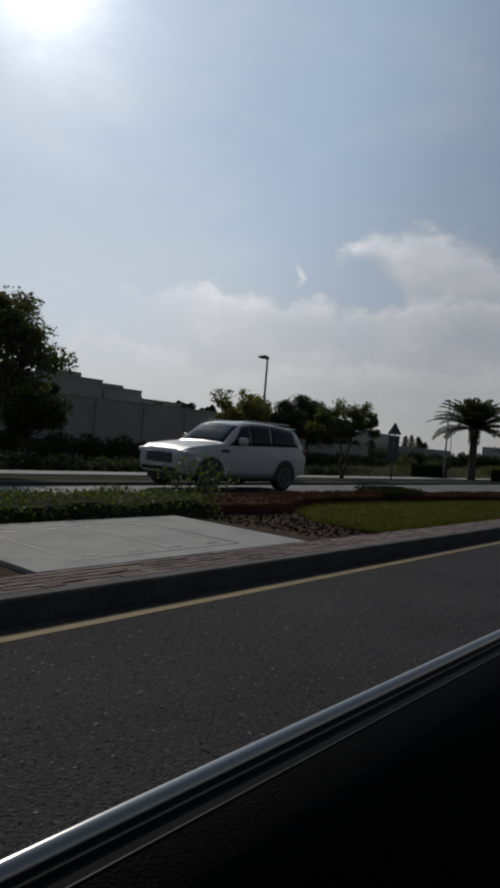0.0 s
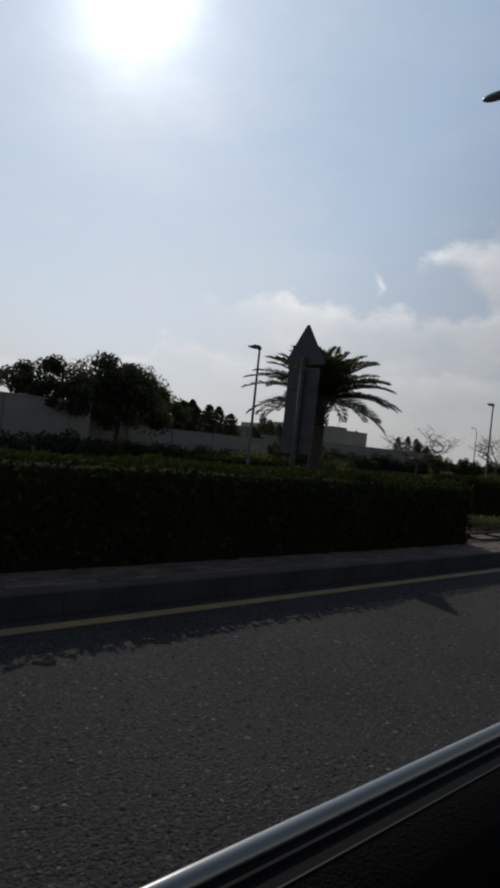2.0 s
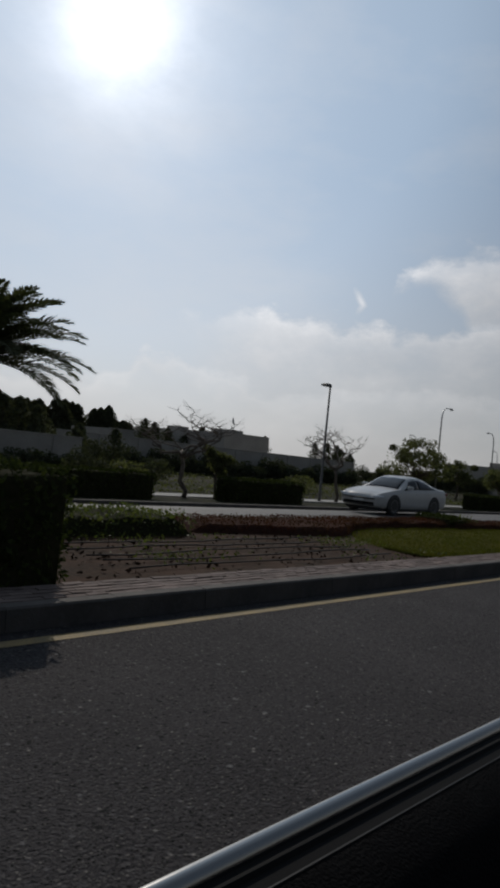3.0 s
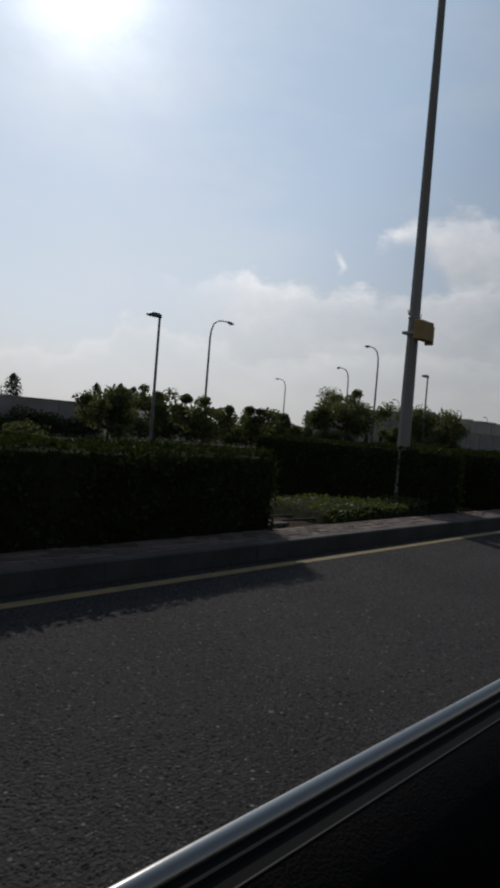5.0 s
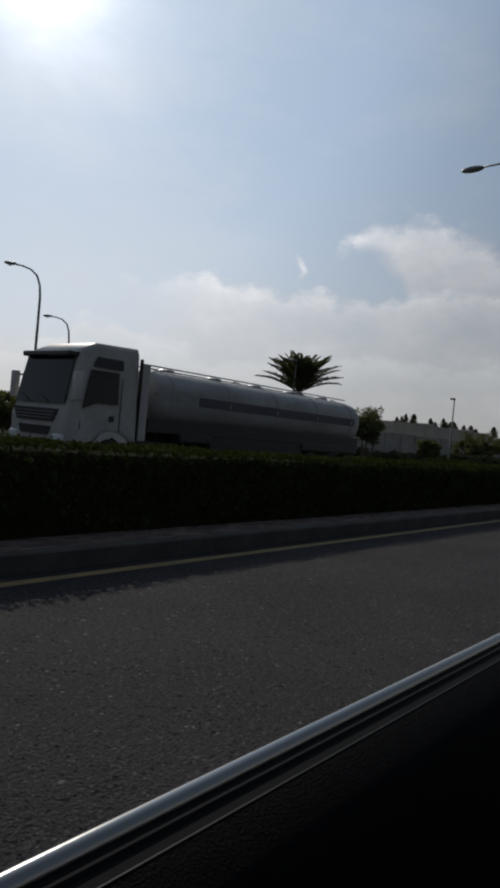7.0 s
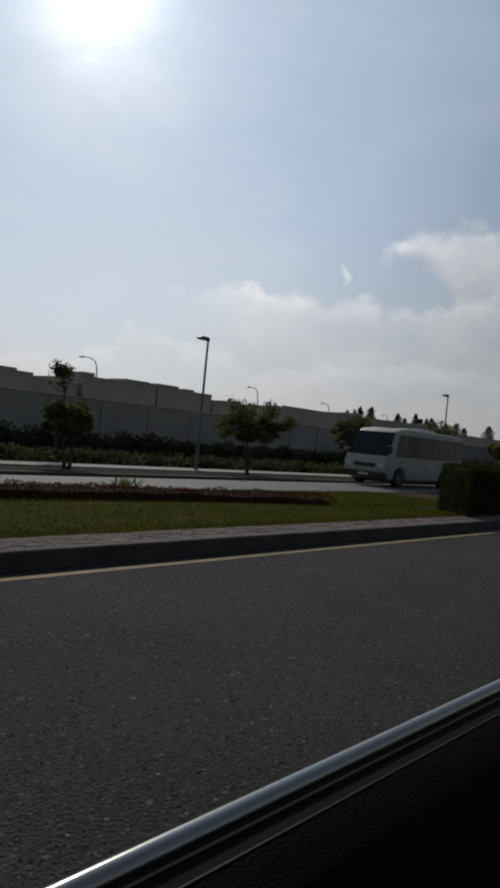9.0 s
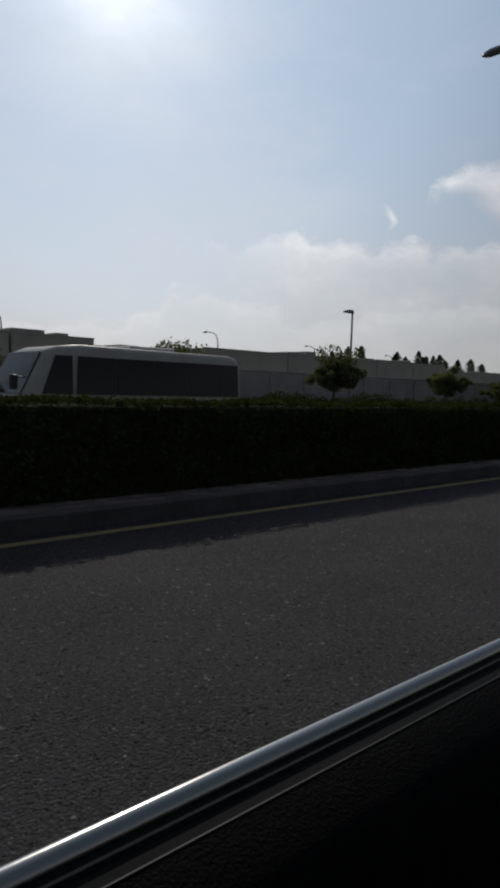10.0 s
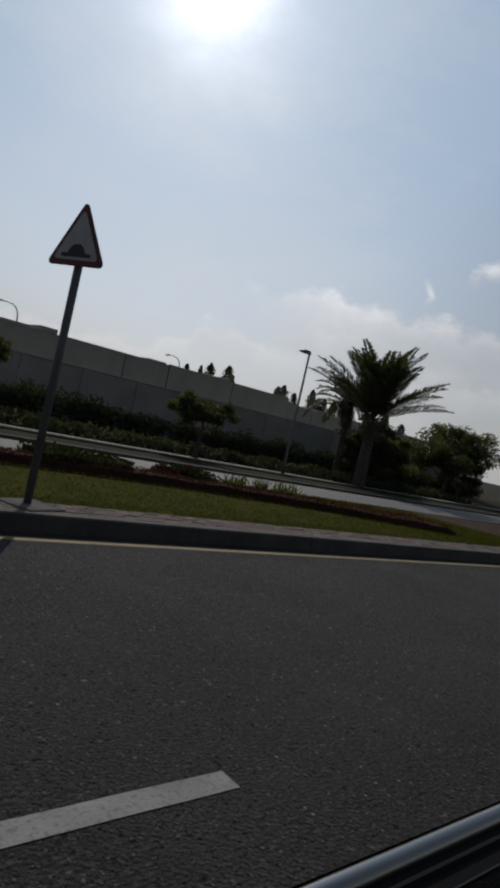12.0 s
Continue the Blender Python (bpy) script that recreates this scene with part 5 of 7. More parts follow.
def tri_plate(side, thick, r=0.05, cut=0.0):
    """An upright triangular plate with rounded corners, its base line at z 0, in the xz plane."""
    h = side * 0.866
    corners = [(-side / 2, 0), (side / 2, 0), (0, h)]
    c = (0, h / 3)
    pts = []
    for k, (px, pz) in enumerate(corners):
        ix, iz = c[0] + (px - c[0]) * (1 - 2 * r / (h * 0.667)), c[1] + (pz - c[1]) * (1 - 2 * r / (h * 0.667))
        mid = math.atan2(pz - c[1], px - c[0])
        for j in range(5):
            t = mid - math.radians(60) + math.radians(30) * j
            pts.append((ix + r * math.cos(t), iz + r * math.sin(t)))
    bm = bmesh.new()
    f = [bm.verts.new((x, -thick / 2, z)) for x, z in pts]
    b = [bm.verts.new((x, thick / 2, z)) for x, z in pts]
    bm.faces.new(f)
    bm.faces.new(b[::-1])
    for k in range(len(pts)):
        bm.faces.new((f[k], b[k], b[(k + 1) % len(pts)], f[(k + 1) % len(pts)]))
    return bm


def place(ob, m):
    ob.matrix_basis = m
    return ob


# warning sign for a road hump, facing the traffic; front of the plate is -y in its own axes
ws = thing("warning_sign", (195.0, 6.0, 0.12), "triangular road hump warning sign with a red border", "road sign", turn=-68)
part("pole", lathe_bm([(0.045, -0.05), (0.045, 3.1)], 12), SIGN_BACK, ws, smooth=True)
part("footing", box_bm(-0.24, 0.3, -0.24, 0.28, -0.02, 0.092, 0.02), OLD_SLAB, ws, "rough grey concrete footing")
place(part("plate", tri_plate(0.80, 0.012, 0.04), SIGN_RED, ws), pose(0, -0.06, 2.62))
place(part("face", tri_plate(0.62, 0.004, 0.03), SIGN_FACE, ws), pose(0, -0.069, 2.68))
bm = bmesh.new()
prof = [(-0.2, 0.0), (0.2, 0.0), (0.2, 0.035), (0.12, 0.045), (0.09, 0.10), (0.04, 0.135), (-0.04, 0.135), (-0.09, 0.10), (-0.12, 0.045), (-0.2, 0.035)]
bm.faces.new([bm.verts.new((x, 0, z)) for x, z in prof])
g = bmesh.ops.extrude_face_region(bm, geom=bm.faces[:])
bmesh.ops.translate(bm, verts=[v for v in g["geom"] if isinstance(v, bmesh.types.BMVert)], vec=(0, -0.003, 0))
place(part("hump_symbol", bm, SIGN_BLACK, ws), pose(0, -0.0725, 2.71))
box("clamp", -0.06, 0.06, -0.055, 0.045, 2.68, 2.72, STEEL, ws)
box("clamp", -0.06, 0.06, -0.055, 0.045, 2.98, 3.02, STEEL, ws)

# the back of a tall sign for the opposite traffic: a triangle over an oblong panel
bs = thing("road_sign", (38.4, 9.2, 0.05), "grey back of a triangular sign over an oblong panel", "road sign", "sign backs", turn=101)
part("post", lathe_bm([(0.045, -0.05), (0.045, 3.1)], 12), SIGN_BACK, bs, smooth=True)
place(part("triangle_plate", tri_plate(0.9, 0.012, 0.04), SIGN_BACK, bs), pose(0, -0.06, 2.97))
part("oblong_panel", box_bm(-0.335, 0.335, -0.07, -0.055, 1.3, 2.9, 0.004), SIGN_BACK, bs)
for z in (1.6, 2.5):
    box("rail", -0.31, 0.31, -0.053, -0.03, z, z + 0.05, SIGN_BACK, bs)

# a like sign on the far verge
copy_thing(bs, pose(37.2, 20.7, -0.42, 0, 0, 118))

# small round sign or dish on rooftops, and water tanks
for x, y, z in ((98.4, 56.9, 5.2), (164.9, 44.9, 5.38)):
    d = thing("satellite_dish", (x, y, z), "round satellite dish on a flat roof", "dish", "rooftop dishes")
    tubes("mast", [([(0, 0, -0.9), (0, 0, 0.1)], [0.03, 0.03])], STEEL, d)
    place(part("bowl", lathe_bm([(0.05, 0.0), (0.3, 0.05), (0.5, 0.16), (0.52, 0.17), (0.3, 0.07), (0.04, 0.02)], 20), STEEL, d, smooth=True), pose(0, 0, 0.45, 75, 0, 40))
    tubes("feed_arm", [([(0, 0, 0.25), (-0.3, -0.3, 0.5)], [0.012, 0.012])], STEEL, d)

# ------------------------------------------------------------ paved strip, slabs and hoses in the median
slab = thing("chamber_cover", (5.35, 7.5, 0.19), "large pale concrete chamber cover set in the median", "cover")
box("slab", -2.1, 2.0, -1.27, 1.3, -0.1, 0.005, CONCRETE, slab, 0.01)
for x0, x1, y0, y1 in ((-1.5, 0.9, -1.0, -0.985), (-1.5, -1.485, -1.0, 0.9), (0.9, 0.915, -1.0, 0.9), (-1.5, 0.9, 0.9, 0.915), (-0.2, -0.185, -0.98, 0.9)):
    box("groove", x0, x1, y0, y1, 0.004, 0.009, CAR_BLACK, slab)
# slots aren't cut: black strips on the slab paint their shade
for x in (-1.3, -0.7, -0.1, 0.5):
    box("lifting_slot", x, x + 0.16, -0.86, -0.82, 0.004, 0.01, CAR_BLACK, slab)
    box("lifting_slot", x, x + 0.16, 0.7, 0.74, 0.004, 0.01, CAR_BLACK, slab)
for p in POLES:
    for k, (dx, dy) in enumerate(((-5.6, 0.0), (-4.6, 0.02), (-3.1, 0.35))):
        s = thing("paving_slab", (p + dx, 6.7 + dy, 0.125), "flat concrete slab lying on the bare soil", "slab", "loose slabs", turn=k * 7 - 6)
        box("block", -0.3, 0.3, -0.2, 0.2, -0.03, 0.065, OLD_SLAB, s, 0.012)
    for k in range(10):
        y = 6.7 + k * 0.42
        pts = [(p - 6.6 + i * 0.65, y + 0.03 * math.sin(i * 0.9 + k * 2), 0.192 - 0.019 * (y - 6.2) + 0.008 * math.sin(i * 2 + k)) for i in range(11 - k // 2)]
        tagged(tubes("drip_hose", [(pts, [0.016] * len(pts))], HOSE, sides=6), "thin black drip irrigation hose on the soil", "hose", "drip hoses")
    for k in range(5 if p < 50 else 3):
        y = 6.7 + k * 0.47
        pts = [(p + 3.3 + i * 0.65, y + 0.07 * math.sin(i * 0.9 + k * 2), 0.192 - 0.019 * (y - 6.2) + 0.008 * math.sin(i * 2 + k)) for i in range(9 if p < 50 else 5)]
        tagged(tubes("drip_hose", [(pts, [0.011] * len(pts))], HOSE, sides=6), "thin black drip irrigation hose on the soil", "hose", "drip hoses")
# tiny white blossoms on one wedge of ground cover
rng = np.random.default_rng(63)
c = np.stack([rng.uniform(43.6, 46.2, 26), rng.uniform(6.6, 7.6, 26), rng.uniform(0.36, 0.42, 26)], 1)[:16]
tagged(new("blossoms", leaf_mesh("blossoms", c, 0.018, SIGN_FACE, rng, 0.5, 1.2)), "tiny white blossoms scattered over the ground cover", "flowers", kind="stuff")
# two dark tar spots on the asphalt
for x, y in ((40.14, 3.69), (40.42, 3.19)):
    bm = bmesh.new()
    bm.faces.new([bm.verts.new((0.10 * (1 + 0.25 * math.sin(3 * q)) * math.cos(q), 0.04 * (1 + 0.2 * math.cos(2 * q)) * math.sin(q), 0.004)) for q in [2 * math.pi * k / 18 for k in range(18)]])
    place(tagged(part("tar_spot", bm, TAR), "dark spot of old tar on the asphalt", "road stain", "tar spots", "structure"), pose(x, y, 0))
# dry olive grass that has crept over the soil before two of the lawns
for x0, x1, y0, y1, n in ((140.6, 144.0, 6.5, 8.6, 5200), (136.6, 140.6, 6.3, 8.0, 2600), (185.2, 188.6, 6.3, 7.6, 3600)):
    rng = np.random.default_rng(int(x0))
    q = rng.uniform(size=(26, 2)) * np.array([x1 - x0, y1 - y0]) + np.array([x0, y0])
    c = q[rng.integers(26, size=n)] + rng.normal(0, 0.24, (n, 2))
    c[:, 1] = np.maximum(c[:, 1], 6.28)
    h, a = rng.uniform(0.03, 0.13, n), rng.uniform(0, 2 * math.pi, n)
    z = 0.155 - 0.019 * (c[:, 1] - 6.2)
    w = np.stack([0.007 * np.cos(a), 0.007 * np.sin(a)], 1)
    tip = c + rng.normal(0, 0.05, (n, 2))
    tri = np.stack([np.column_stack([c - w, z]), np.column_stack([c + w, z]), np.column_stack([tip, z + h])], 1).reshape(-1, 3)
    tagged(solid("dry_grass", tri.tolist(), np.arange(3 * n).reshape(-1, 3).tolist(), DRY_GRASS), "straggling olive dry grass over the median soil", "grass", "dry grass", "stuff")
# white bent pipe by one lawn
tagged(tubes("irrigation_pipe", [([(143.71, 6.40, 0.14), (143.68, 6.41, 0.24), (143.77, 6.42, 0.30), (143.82, 6.43, 0.38), (143.85, 6.44, 0.49), (143.93, 6.46, 0.59), (144.05, 6.48, 0.645), (144.2, 6.5, 0.67)], [0.015] * 8)], SIGN_WHITE, sides=8), "bent white irrigation pipe rising from the lawn edge", "pipe")
tagged(tubes("irrigation_pipe", [([(189.55 + 0.2 * i, lawn_edge(189.55 + 0.2 * i, 189.4, 205.4) + 0.02, 0.205 - 0.01 * i + 0.008 * math.sin(i * 2.1)) for i in range(15)], [0.011] * 15)], SIGN_WHITE, sides=6), "white irrigation pipe along the rounded lawn edge", "pipe")
# fallen leaves, dry grass tufts and clods on the bare soil
rng = np.random.default_rng(77)
for p in [1.4] + POLES:
    n = 1500
    c = np.stack([rng.uniform(p + (6.6 if p < 2 else -5.5), p + (10.0 if p < 2 else 9.0), n), rng.uniform(6.3, 9.6, n), np.zeros(n)], 1)
    c[:, 2] = 0.165 - 0.019 * (c[:, 1] - 6.2)
    lt = tagged(new("dry_litter", leaf_mesh("dry_litter", c, 0.035, SOIL, rng, 0.6)), "dry leaf litter and clods on the median soil", "litter", "soil litter", "stuff")
    n = 2000 if 130 < p < 140 else 800
    q = rng.uniform(size=(14, 2)) * np.array([8.5, 2.8]) + np.array([p + (7.0 if p < 2 else 2.5), 6.4])
    c = q[rng.integers(14, size=n)] + rng.normal(0, 0.28, (n, 2))
    c = np.stack([c[:, 0], np.clip(c[:, 1], 6.3, 10.5), 0.17 + rng.uniform(0, 0.07, n) - 0.019 * (c[:, 1] - 6.2)], 1)
    tagged(new("weed_tufts", leaf_mesh("weed_tufts", c, 0.028, COVER_LEAF, rng, 0.2)), "sparse low weeds on the median soil", "weeds", "soil weeds", "stuff")

# ------------------------------------------------------------ a long still rail along the camera's path, added in place of the car door edge
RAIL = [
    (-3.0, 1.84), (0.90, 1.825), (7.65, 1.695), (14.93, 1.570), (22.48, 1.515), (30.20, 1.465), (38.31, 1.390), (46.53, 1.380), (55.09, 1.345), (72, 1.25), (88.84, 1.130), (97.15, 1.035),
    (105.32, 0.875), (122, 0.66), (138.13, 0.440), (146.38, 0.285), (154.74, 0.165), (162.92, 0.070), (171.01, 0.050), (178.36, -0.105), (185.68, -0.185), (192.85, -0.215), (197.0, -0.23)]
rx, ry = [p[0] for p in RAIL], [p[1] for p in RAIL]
door = thing("car_door", (0, 0, 1.03), "long black rail added in place of the car door edge, with a bright chrome window strip", "car door")
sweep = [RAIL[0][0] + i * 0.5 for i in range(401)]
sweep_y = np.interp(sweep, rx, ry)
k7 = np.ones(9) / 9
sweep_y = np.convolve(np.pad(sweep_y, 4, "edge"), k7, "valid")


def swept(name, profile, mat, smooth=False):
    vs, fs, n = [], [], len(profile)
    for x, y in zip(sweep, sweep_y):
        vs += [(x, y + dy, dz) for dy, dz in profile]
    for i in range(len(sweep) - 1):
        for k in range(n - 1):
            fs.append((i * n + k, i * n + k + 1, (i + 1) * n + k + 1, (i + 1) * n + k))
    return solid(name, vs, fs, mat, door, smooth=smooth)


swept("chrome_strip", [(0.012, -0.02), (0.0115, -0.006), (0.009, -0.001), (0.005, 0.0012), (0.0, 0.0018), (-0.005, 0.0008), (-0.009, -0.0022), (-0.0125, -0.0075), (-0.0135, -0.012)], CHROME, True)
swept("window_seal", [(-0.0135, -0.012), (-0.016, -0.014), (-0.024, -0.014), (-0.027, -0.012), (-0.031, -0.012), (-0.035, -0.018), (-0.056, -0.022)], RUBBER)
# thin lip whose light line is put into its colour
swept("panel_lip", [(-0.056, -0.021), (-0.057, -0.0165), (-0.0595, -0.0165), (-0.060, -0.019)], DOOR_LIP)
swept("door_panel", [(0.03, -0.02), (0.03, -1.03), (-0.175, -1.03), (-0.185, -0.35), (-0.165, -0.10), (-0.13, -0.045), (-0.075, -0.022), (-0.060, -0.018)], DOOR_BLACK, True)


# ------------------------------------------------------------ vehicles on the opposite carriageway, fronts towards -x
def slab_profile(pts, w, z_shift=None, bevel=0.0):
    """A body extruded across y from a side outline of (x, z); z_shift gives the half width at a height."""
    bm = bmesh.new()
    half = z_shift or (lambda x, z: w / 2)
    near = [bm.verts.new((x, -half(x, z), z)) for x, z in pts]
    far = [bm.verts.new((x, half(x, z), z)) for x, z in pts]
    bm.faces.new(near)
    bm.faces.new(far[::-1])
    n = len(pts)
    for k in range(n):
        bm.faces.new((near[k], far[k], far[(k + 1) % n], near[(k + 1) % n]))
    bmesh.ops.recalc_face_normals(bm, faces=bm.faces)
    if bevel:
        rim = [e for e in bm.edges if any(len(f.verts) > 4 for f in e.link_faces) and any(len(f.verts) == 4 for f in e.link_faces)]
        bmesh.ops.bevel(bm, geom=rim, offset=bevel, segments=3, affect="EDGES", profile=0.6, clamp_overlap=True)
    bmesh.ops.triangulate(bm, faces=[f for f in bm.faces if len(f.verts) > 4])
    return bm


def arch(cx, r, z0=0.32, n=9):
    """Points of a wheel arch, from front to rear, over a wheel at cx."""
    a0 = math.asin(max(-1, min(1, (z0 - r["z"]) / r["r"])))
    return [(cx - r["r"] * math.cos(a0 + (math.pi - 2 * a0) * k / n), r["z"] + r["r"] * math.sin(a0 + (math.pi - 2 * a0) * k / n)) for k in range(n + 1)]


def wheel(parent, x, y, r, width, outer=-1, spokes=10, rim_r=0.66):
    t = part("wheel", lathe_bm([(r * 0.2, outer * width * 0.08), (r * rim_r * 1.02, outer * width * 0.08), (r * rim_r * 1.04, outer * width * 0.46), (r * 0.86, outer * width / 2), (r * 0.97, outer * (width / 2 - 0.02)), (r, outer * width / 4), (r, -outer * width / 4), (r * 0.97, -outer * (width / 2 - 0.02)), (r * 0.86, -outer * width / 2), (r * 0.55, -outer * width / 2)], 28, "y"), TYRE, parent, smooth=False)
    t.matrix_basis = pose(x, y, r)
    bm = lathe_bm([(r * rim_r, 0.0), (r * rim_r * 1.04, outer * width * 0.47), (r * rim_r * 0.94, outer * width * 0.47), (r * rim_r * 0.9, outer * width * 0.2)], 28, "y", True)
    for k in range(spokes):
        a = 2 * math.pi * k / spokes
        m = Matrix.Rotation(-a, 4, "Y") @ Matrix.LocRotScale((r * rim_r * 0.5, outer * width * 0.36, 0), None, (r * rim_r * 0.96, 0.03, 0.05 * r / 0.4))
        bmesh.ops.create_cube(bm, size=1, matrix=m)
    part("rim", bm, RIM, t)
    return t


def quad_part(name, pts, mat, parent, thick=0.012, label=""):
    """A thin plate through 3 or more points, given counter-clockwise from outside."""
    bm = bmesh.new()
    vs = [bm.verts.new(p) for p in pts]
    f = bm.faces.new(vs)
    f.normal_update()
    nrm = f.normal.copy()
    g = bmesh.ops.extrude_face_region(bm, geom=[f])
    bmesh.ops.translate(bm, verts=[v for v in g["geom"] if isinstance(v, bmesh.types.BMVert)], vec=nrm * thick)
    return part(name, bm, mat, parent, label)


class Shell:
    """A car's outer skin by stations along x: half width, sill, shoulder, belt line, half width of the roof, roof height."""

    def __init__(self, rows):
        self.rows = np.array(rows)

    def at(self, x):
        return [float(np.interp(x, self.rows[:, 0], self.rows[:, k])) for k in range(1, 7)]

    def profile(self, x):
        w, zb, zs, zbelt, wr, zr = self.at(x)
        edge = zr - min(0.09, 0.35 * max(0.02, zr - zbelt))
        return [(0.0, zb), (w * 0.8, zb), (w - 0.03, zb + 0.05), (w, zb + 0.22), (w + 0.004, (zb + zs) / 2 + 0.1), (w, zs), (w - 0.03, zs + (zbelt - zs) * 0.7), (w - 0.055, zbelt),
                ((w - 0.055) * 0.52 + (wr + 0.05) * 0.48 + 0.018, zbelt * 0.52 + edge * 0.48), (wr + 0.05, edge), (wr * 0.94, zr - 0.035), (wr * 0.7, zr - 0.008), (wr * 0.35, zr), (0.0, zr + 0.006)]

    def skin(self, step=0.06):
        bm = bmesh.new()
        x0, x1 = self.rows[0, 0], self.rows[-1, 0]
        xs = sorted(set([round(x0 + (x1 - x0) * i / int((x1 - x0) / step), 4) for i in range(int((x1 - x0) / step) + 1)]))
        rings = []
        for x in xs:
            p = self.profile(x)
            rings.append([bm.verts.new((x, -y, z)) for y, z in p] + [bm.verts.new((x, y, z)) for y, z in p[-2:0:-1]])
        n = len(rings[0])
        for one, two in zip(rings, rings[1:]):
            for k in range(n):
                bm.faces.new((one[k], one[(k + 1) % n], two[(k + 1) % n], two[k]))
        bm.faces.new(rings[0])
        bm.faces.new(rings[-1][::-1])
        return bm

    def side_pane(self, side, x0, x1, t0, t1, lo, hi, off):
        """A pane that follows the flank, from x0..x1 at its foot to t0..t1 at its head; lo and hi are shares of the height from belt to roof."""
        bm = bmesh.new()
        grid = []
        for j in range(6):
            u = lo + (hi - lo) * j / 5
            v = j / 5
            row = []
            a, b = x0 + (t0 - x0) * v, x1 + (t1 - x1) * v ** 1.5
            for i in range(13):
                x = a + (b - a) * i / 12
                p = self.profile(x)[7:10]
                (ya, za), (yb, zb) = (p[0], p[1]) if u < 0.48 else (p[1], p[2])
                q = u / 0.48 if u < 0.48 else (u - 0.48) / 0.52
                row.append(bm.verts.new((x, side * (ya + (yb - ya) * q + off), za + (zb - za) * q)))
            grid.append(row)
        for j in range(5):
            for i in range(12):
                bm.faces.new((grid[j][i], grid[j][i + 1], grid[j + 1][i + 1], grid[j + 1][i]))
        g = bmesh.ops.extrude_face_region(bm, geom=bm.faces[:])
        bmesh.ops.translate(bm, verts=[v for v in g["geom"] if isinstance(v, bmesh.types.BMVert)], vec=(0, -side * 0.02, 0))
        return bm

    def top_pane(self, x0, x1, share, off):
        """A windscreen or rear window that follows the slope between two stations."""
        bm = bmesh.new()
        grid = []
        for i in range(9):
            x = x0 + (x1 - x0) * i / 8
            p = self.profile(x)
            ys, zs = [q[0] for q in p[:8:-1]], [q[1] for q in p[:8:-1]]
            wr = self.at(x)[4]
            grid.append([bm.verts.new((x, wr * share * k / 6, float(np.interp(abs(wr * share * k / 6), ys, zs)) + off)) for k in range(-6, 7)])
        for one, two in zip(grid, grid[1:]):
            for k in range(12):
                bm.faces.new((one[k], one[k + 1], two[k + 1], two[k]))
        g = bmesh.ops.extrude_face_region(bm, geom=bm.faces[:])
        bmesh.ops.translate(bm, verts=[v for v in g["geom"] if isinstance(v, bmesh.types.BMVert)], vec=(0, 0, -0.03))
        return bm


def arch_shade(cx, y, side, r, wheel_r, foot):
    """A black plate on the flank that paints the shade of a wheel arch, cut off level at the sill."""
    bm = bmesh.new()
    a0 = math.asin((foot - wheel_r) / r)
    pts = [(cx + r * math.cos(a0 + (math.pi - 2 * a0) * k / 16), wheel_r + r * math.sin(a0 + (math.pi - 2 * a0) * k / 16)) for k in range(17)]
    f = bm.faces.new([bm.verts.new((px, y, pz)) for px, pz in pts])
    g = bmesh.ops.extrude_face_region(bm, geom=[f])
    bmesh.ops.translate(bm, verts=[v for v in g["geom"] if isinstance(v, bmesh.types.BMVert)], vec=(0, -side * 0.2, 0))
    return bm


